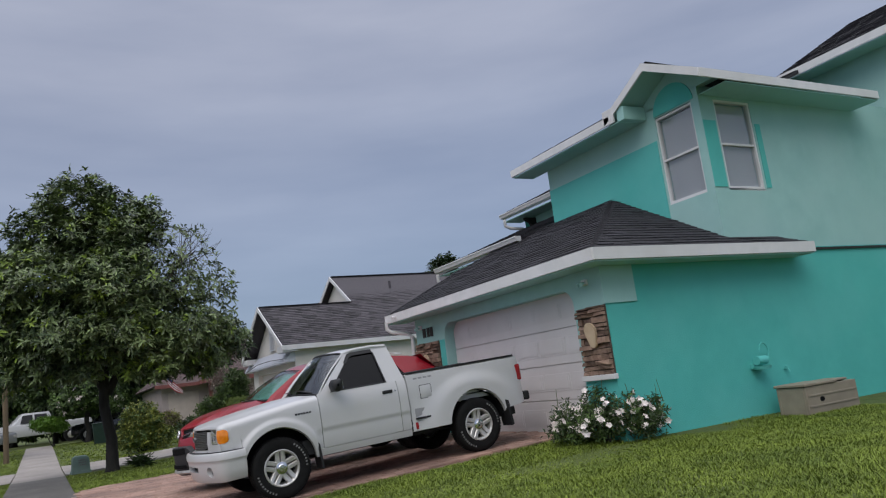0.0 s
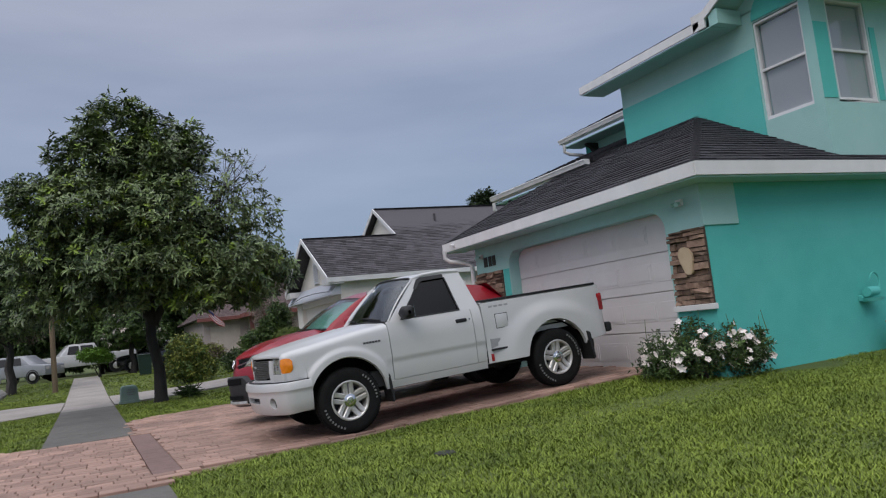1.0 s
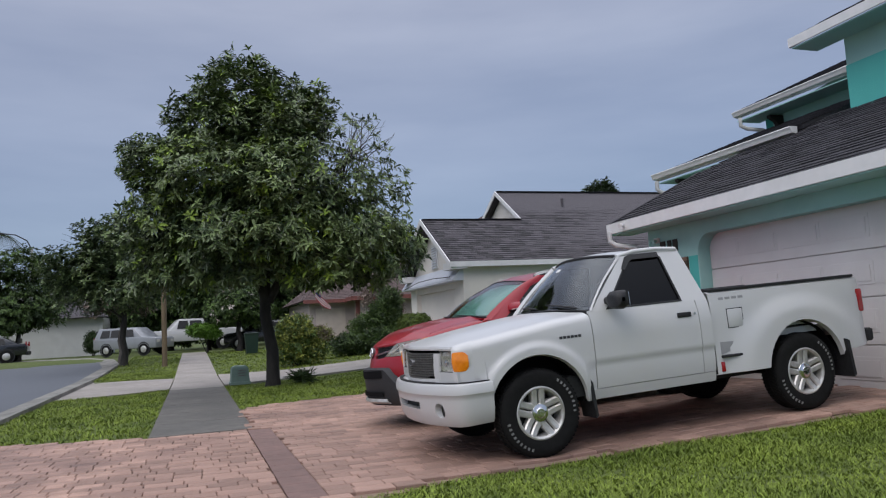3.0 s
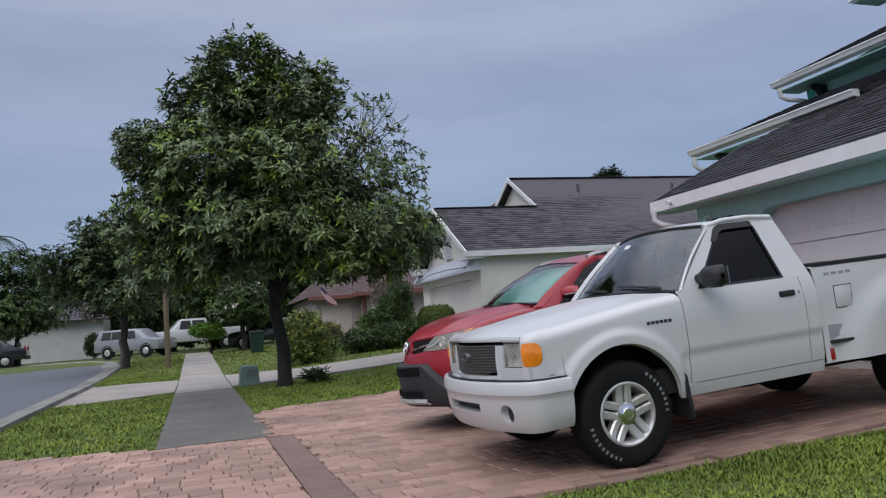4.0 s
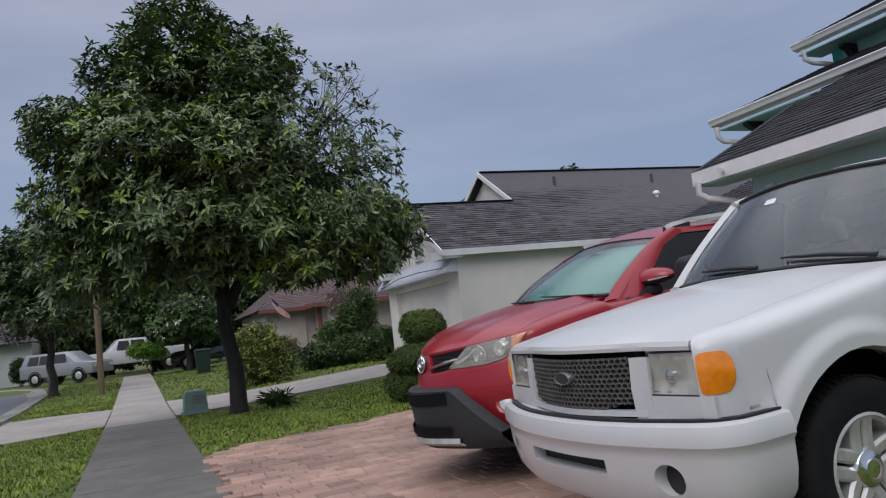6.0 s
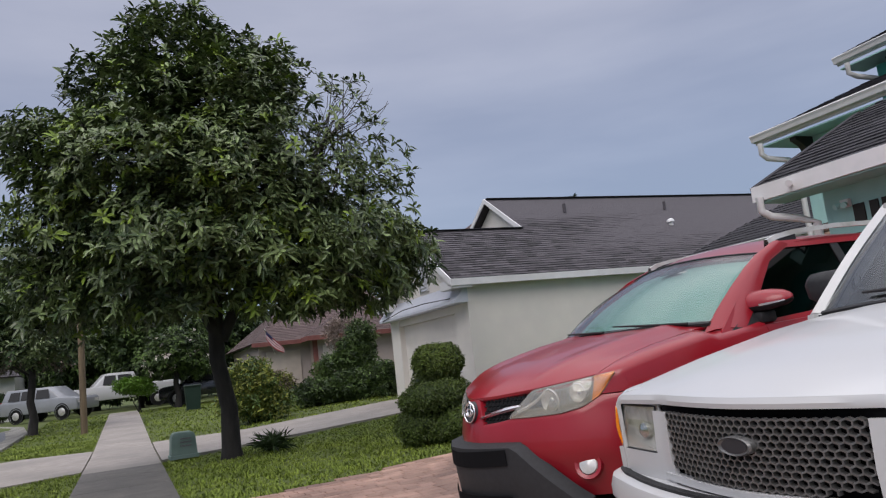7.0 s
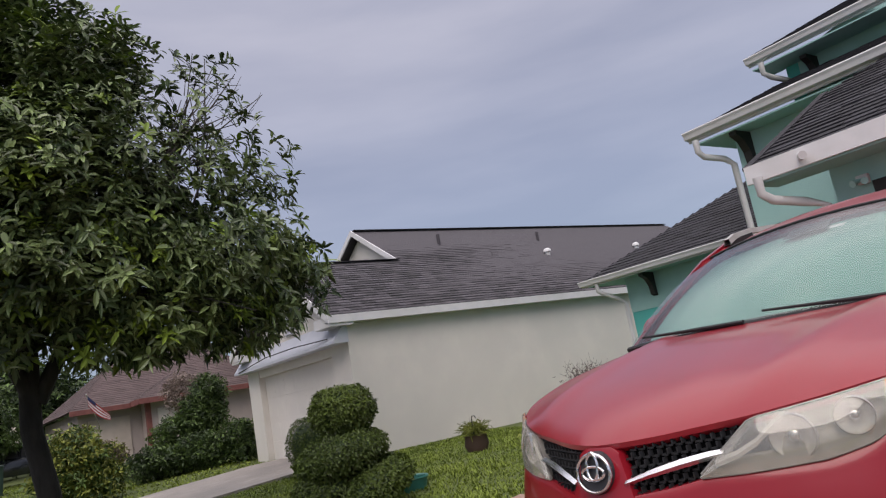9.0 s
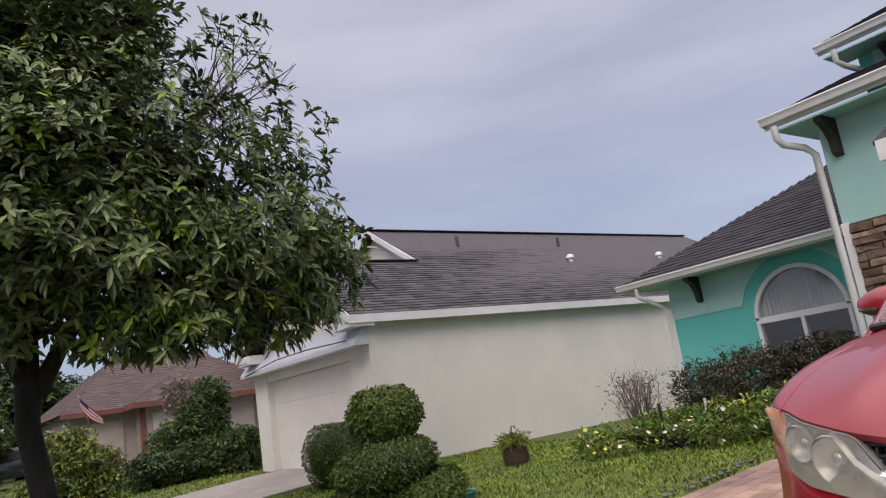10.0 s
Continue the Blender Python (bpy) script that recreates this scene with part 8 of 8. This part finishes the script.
def far_car(name, label, category, at, outline, cabin, material, length, width, wheels, glassy):
    """A car seen small: body and cabin from their side outlines, with glass, lamps and wheels."""
    c = thing(name, label, category, "parked cars at the bend", at=at)
    w = width / 2
    bm = prism(bmesh.new(), [(x, -w, z) for x, z in outline], (0, width, 0))
    bmesh.ops.bevel(bm, geom=bm.edges[:], offset=0.05, segments=2, profile=0.5, affect="EDGES")
    part("body", bm, material, c, smooth=40)
    bm = bmesh.new()
    a = [bm.verts.new((x, -w * (0.93 - 0.16 * k), z)) for k, (x, z) in zip((0, 1, 1, 0), cabin)]
    b = [bm.verts.new((x, w * (0.93 - 0.16 * k), z)) for k, (x, z) in zip((0, 1, 1, 0), cabin)]
    bm.faces.new(a)
    bm.faces.new(b[::-1])
    for i in range(4):
        bm.faces.new((a[i], b[i], b[(i + 1) % 4], a[(i + 1) % 4]))
    bmesh.ops.recalc_face_normals(bm, faces=bm.faces[:])
    bmesh.ops.bevel(bm, geom=bm.edges[:], offset=0.04, segments=2, profile=0.5, affect="EDGES")
    part("cabin", bm, material, c, smooth=40)
    for s in (-1, 1):
        for x0, x1 in glassy:
            (xa, za), (xb, zb), (xc, zc), (xd, zd) = cabin
            lo, hi = za + 0.05, zb - 0.09
            def pt(x, t):
                xx = x
                return (xx, s * (w * (0.93 - 0.16 * t) + 0.035), lo + (hi - lo) * t)
            part("window", skin([[pt(x0, 0.02), pt(x0 + (0.14 if x0 == glassy[0][0] else 0.0), 0.95)], [pt(x1, 0.02), pt(x1 - (0.1 if x1 == glassy[-1][1] else 0), 0.95)]]), BLACKPL, c)
    for x in wheels:
        for s in (-1, 1):
            part("wheel", lathe(bmesh.new(), [(0.001, 0.115), (0.2, 0.11), (0.21, 0.125), (0.33, 0.12), (0.35, 0.08), (0.35, -0.1), (0.001, -0.1)], pose(x, s * (w - 0.1), 0.35, 90 * (1 if s < 0 else -1)), 20), RUBBER, c, smooth=40)
            part("rim", lathe(bmesh.new(), [(0.001, 0.135), (0.06, 0.135), (0.19, 0.118), (0.2, 0.112)], pose(x, s * (w - 0.1), 0.35, 90 * (1 if s < 0 else -1)), 14), ALLOY, c, smooth=30)
            part("arch", lathe(bmesh.new(), [(0.36, 0.005), (0.42, 0.006), (0.42, -0.02)], pose(x, s * w, 0.36, 90 * (1 if s < 0 else -1)), 20), BLACKPL, c)
    for s in (-1, 1):
        part("tail_lamp", boxed(length - 0.05, length + 0.02, s * w * 0.86 - 0.07, s * w * 0.86 + 0.07, 0.85, 1.12, 0.015), REDLENS, c)
        part("head_lamp", boxed(-0.01, 0.06, s * w * 0.75 - 0.14, s * w * 0.75 + 0.14, 0.72, 0.88, 0.015), REFLECT, c)
    part("rear_glass", boxed(cabin[3][0] - 0.10, cabin[3][0] + 0.005, -w * 0.7, w * 0.7, cabin[0][1] + 0.10, cabin[1][1] - 0.12), BLACKPL, c)
    part("bumper", boxed(length - 0.05, length + 0.08, -w * 0.95, w * 0.95, 0.38, 0.58, 0.03), GREYPL, c)
    return c


SILVER = surface("silver_paint", (0.25, 0.26, 0.28), (0.22, 0.23, 0.25), 3, 0.3, coat=0.6)
NAVY = surface("dark_car_paint", (0.014, 0.016, 0.02), None, 3, 0.25, coat=0.8)
zc = ground_z(-2.6, 46)
far_car("parked_suv", "silver boxy SUV parked across the bend", "car", pose(-1.15, 46.6, zc + 0.02, 0, 0, 146) @ Matrix.Scale(0.9, 4), [(0, 0.40), (0.0, 0.95), (0.12, 1.03), (1.1, 1.08), (4.38, 1.08), (4.42, 0.95), (4.40, 0.40)], [(1.0, 1.05), (1.75, 1.66), (4.15, 1.66), (4.38, 1.05)], SILVER, 4.40, 1.76, (0.85, 3.48), ((1.55, 2.35), (2.45, 3.2), (3.3, 3.95)))
far_car("parked_pickup", "silver-white pickup parked beyond the sidewalk", "pickup truck", pose(-2.5, 51.0, zc + 0.1, 0, 0, 10), [(0, 0.5), (0.0, 1.05), (0.2, 1.16), (1.4, 1.22), (5.5, 1.22), (5.6, 1.1), (5.55, 0.55)], [(1.35, 1.2), (1.95, 1.85), (3.3, 1.85), (3.5, 1.2)], CARWHITE, 5.55, 1.95, (0.95, 4.4), ((1.75, 2.4), (2.5, 3.25)))
far_car("parked_sedan", "dark sedan parked at the far kerb", "car", pose(-13.0, 50.2, ground_z(-10, 50) - 0.05, 0, 0, 5), [(0, 0.35), (0.0, 0.75), (0.2, 0.85), (1.2, 0.98), (4.5, 1.02), (4.6, 0.8), (4.55, 0.4)], [(1.1, 0.95), (1.9, 1.43), (3.4, 1.43), (4.2, 0.98)], NAVY, 4.55, 1.8, (0.85, 3.6), ((1.75, 2.55), (2.65, 3.55)))
far_car("parked_car", "dark car half hidden behind the tree trunk", "car", pose(2.0, 46.2, ground_z(2, 46) + 0.0, 0, 0, -12), [(0, 0.35), (0.0, 0.8), (0.2, 0.9), (1.2, 1.0), (4.3, 1.05), (4.4, 0.8), (4.35, 0.4)], [(1.0, 1.0), (1.7, 1.5), (3.6, 1.5), (4.2, 1.0)], NAVY, 4.35, 1.8, (0.8, 3.5), ((1.6, 2.4), (2.5, 3.6)))
bn = thing("wheelie_bin", "dark green wheeled bin by the sidewalk", "bin", at=pose(2.9, 40.2, ground_z(2.9, 40.2)))
part("body", skin([[(x * w, y * w, z) for x, y in ((-1, -1), (1, -1), (1, 1), (-1, 1), (-1, -1))] for z, w in ((0.0, 0.25), (0.9, 0.31))]), surface("dark_green_bin", (0.012, 0.034, 0.024), None, 8, 0.5), bn)
part("lid", boxed(-0.33, 0.33, -0.34, 0.33, 0.9, 0.98, 0.03), surface("bin_lid", (0.012, 0.03, 0.022), None, 8, 0.5), bn)

# ---- paver driveway ----
def near_edge(x):
    return float(np.interp(x, [0.8, 1.3, 2.2, 3.0, 7.2], [8.42, 8.76, 9.0, 9.08, 8.82]))


def far_edge(x):
    return float(np.interp(x, [0.9, 1.5, 3.7, 4.5, 5.5, 7.3], [15.95, 16.35, 16.9, 16.6, 15.85, 15.85]))


drive = tagged(part("paver_driveway", prism(bmesh.new(), [(0.93, 8.5, -0.02), (2.2, 9.0, -0.02), (3.0, 9.08, -0.015), (7.34, 8.82, 0.185), (7.34, 15.85, 0.185), (5.5, 15.85, 0.10), (4.5, 16.6, 0.05), (3.6, 16.85, 0.01), (3.0, 16.75, -0.015), (0.93, 15.95, -0.02)], (0, 0, -0.08)), SAND),
               "driveway of reddish clay pavers, damp and stained", "driveway", kind="structure")
part("bed", boxed(-0.29, 0.93, 8.14, 13.2, -0.1, -0.02), SAND, drive)
part("bed", prism(bmesh.new(), [(-0.29, 8.15, -0.02), (-2.58, 7.1, -0.02), (-2.58, 14.1, -0.02), (-0.29, 13.2, -0.02)], (0, 0, -0.08)), SAND, drive)


def paver_top(x, y):
    return ground_z(x, max(y, 8.8)) + 0.006


def paver_mesh(w, d):
    bm = bmesh.new()
    c, h = 0.006, 0.05
    lo = [bm.verts.new((sx * w / 2, sy * d / 2, -h)) for sx, sy in ((-1, -1), (1, -1), (1, 1), (-1, 1))]
    md = [bm.verts.new((sx * w / 2, sy * d / 2, -c)) for sx, sy in ((-1, -1), (1, -1), (1, 1), (-1, 1))]
    hi = [bm.verts.new((sx * (w / 2 - c), sy * (d / 2 - c), 0)) for sx, sy in ((-1, -1), (1, -1), (1, 1), (-1, 1))]
    for a, b in ((lo, md), (md, hi)):
        for k in range(4):
            bm.faces.new((a[k], a[(k + 1) % 4], b[(k + 1) % 4], b[k]))
    bm.faces.new(hi)
    return mesh_of("paver", bm, PAVER)


rng = random.Random(11)
WID = (0.15, 0.23, 0.30)
MESHES = {w: paver_mesh(w - 0.006, 0.146) for w in WID}
laid = []
row, y = 0, 7.05
while y < 17.0:
    x = -2.56 + rng.uniform(-0.1, 0.0)
    while x < 7.3:
        w = rng.choices(WID, (3, 5, 2))[0]
        cx, cy = x + w / 2, y + 0.075
        x += w
        if cx < -0.29:
            ok = np.interp(cx, [-2.58, -0.29], [7.15, 8.2]) < cy < np.interp(cx, [-2.58, -0.29], [14.05, 13.15])
        elif cx < 0.93:
            ok = 8.2 < cy < 13.2
        else:
            ok = near_edge(cx) + 0.06 < cy < far_edge(cx) - 0.06 and cx < 7.3
        if ok:
            x0, x1 = cx - w / 2, cx + w / 2
            if 8.8 < cy < 13.2 and x0 < 1.122 and x1 > 0.848:
                x0, x1 = (x0, 0.848) if cx < 0.985 else (1.122, x1)
            w = round(x1 - x0, 2)
            if w > 0.05:
                laid.append(((x0 + x1) / 2, cy, w))
    row, y = row + 1, y + 0.152
near = sorted(laid, key=lambda p: (p[0] - 1.4) ** 2 + (p[1] - 10.3) ** 2)
for cx, cy, w in near[:300]:
    if w not in MESHES:
        MESHES[w] = paver_mesh(w - 0.006, 0.146)
    o = new("paver", MESHES[w])
    o.parent = drive
    o.location = (cx, cy, paver_top(cx, cy) + rng.uniform(-0.003, 0.003))
    o.rotation_euler = (rng.uniform(-0.012, 0.012), -0.05 * (3 < cx < 7) + rng.uniform(-0.012, 0.012), rng.uniform(-0.012, 0.012))
verts, faces = [], []
for cx, cy, w in near[300:]:
    k, d, c = len(verts), 0.146, 0.006
    z = [paver_top(cx + a * w / 2, cy) + rng.uniform(-0.003, 0.003) for a in (-1, 1, 1, -1)]
    for i, (a, b) in enumerate(((-1, -1), (1, -1), (1, 1), (-1, 1))):
        verts.append((cx + a * (w / 2 - 0.003), cy + b * d / 2, z[i] - 0.03))
    for i, (a, b) in enumerate(((-1, -1), (1, -1), (1, 1), (-1, 1))):
        verts.append((cx + a * (w / 2 - 0.003), cy + b * d / 2, z[i] - c))
    for i, (a, b) in enumerate(((-1, -1), (1, -1), (1, 1), (-1, 1))):
        verts.append((cx + a * (w / 2 - 0.003 - c), cy + b * (d / 2 - c), z[i]))
    for o in (0, 4):
        for i in range(4):
            faces.append((k + o + i, k + o + (i + 1) % 4, k + o + 4 + (i + 1) % 4, k + o + 4 + i))
    faces.append((k + 8, k + 9, k + 10, k + 11))
soup("paver_field", verts, faces, PAVER_J, drive, kind="stuff")
bandm = None
y = 8.82
while y < 12.95:
    bm = boxed(0.853, 1.117, y + 0.003, y + 0.297, -0.05, 0.006, 0.004)
    part("band_paver", bm, BANDP, drive)
    y += 0.30

# ---- grass ----
def on_lawn(x, y):
    if -0.30 < x < 0.95:
        return False
    if x <= -0.30:
        if x < -2.62:
            return False
        a = np.interp(x, [-2.58, -0.29], [7.1, 8.15])
        b = np.interp(x, [-2.58, -0.29], [14.1, 13.2])
        if a < y < b:
            return False
        a = np.interp(x, [-2.6, -0.3], [21.4, 22.3])
        b = np.interp(x, [-2.6, -0.3], [28.2, 27.2])
        return not a < y < b
    if y > near_edge(x) and y < far_edge(x) + 0.02:
        return x > 7.3 and y > 13.7
    if y > 22.3 + max(0.0, x - 0.95) * 0.3 and y < 27.4:
        return False
    if x > 7.1 and 7.78 < y < 13.6:
        return False
    return True


def blades(count, x0, x1, y0, y1, height, width, seed, name, label):
    rng = np.random.default_rng(seed)
    verts, faces = [], []
    n = 0
    while n < count:
        x, y = rng.uniform(x0, x1), rng.uniform(y0, y1)
        n += 1
        if not on_lawn(x, y):
            continue
        patch = 0.75 + 0.5 * noise.noise(Vector((x * 0.9, y * 0.9, 3.1)))
        z = ground_z(x, y) - 0.04
        for _ in range(3):
            a, lean = rng.uniform(0, 6.283), rng.uniform(0.3, 1.6)
            h, w = height * rng.uniform(0.6, 1.2) * patch, width * rng.uniform(0.7, 1.3)
            px, py = x + rng.normal(0, 0.02), y + rng.normal(0, 0.02)
            dx, dy = math.cos(a), math.sin(a)
            k = len(verts)
            verts += [(px - dy * w, py + dx * w, z), (px + dy * w, py - dx * w, z), (px + dx * h * lean * 0.4 + dy * w * 0.7, py + dy * h * lean * 0.4 - dx * w * 0.7, z + h * 0.6),
                      (px + dx * h * lean * 0.4 - dy * w * 0.7, py + dy * h * lean * 0.4 + dx * w * 0.7, z + h * 0.6), (px + dx * h * lean, py + dy * h * lean, z + h)]
            faces += [(k, k + 1, k + 2, k + 3), (k + 3, k + 2, k + 4)]
    return tagged(soup(name, verts, faces, GRASS), label, "grass", kind="stuff")


blades(110000, 0.9, 11.0, 1.6, 9.1, 0.052, 0.0052, 1, "lawn_grass", "mown green lawn grass on the low bank")
blades(30000, 0.9, 10.5, 15.9, 24.5, 0.06, 0.007, 2, "lawn_grass", "mown green grass round the street tree")
blades(14000, -2.65, -0.28, 13.0, 31, 0.062, 0.007, 3, "verge_grass", "mown grass verge between kerb and sidewalk")
blades(12000, -2.8, 8, 26.5, 46, 0.07, 0.012, 4, "verge_grass", "mown grass beyond the neighbour's drive")
blades(8000, -2.65, 1.2, 4.0, 8.2, 0.06, 0.006, 5, "verge_grass", "mown grass beside the sidewalk")
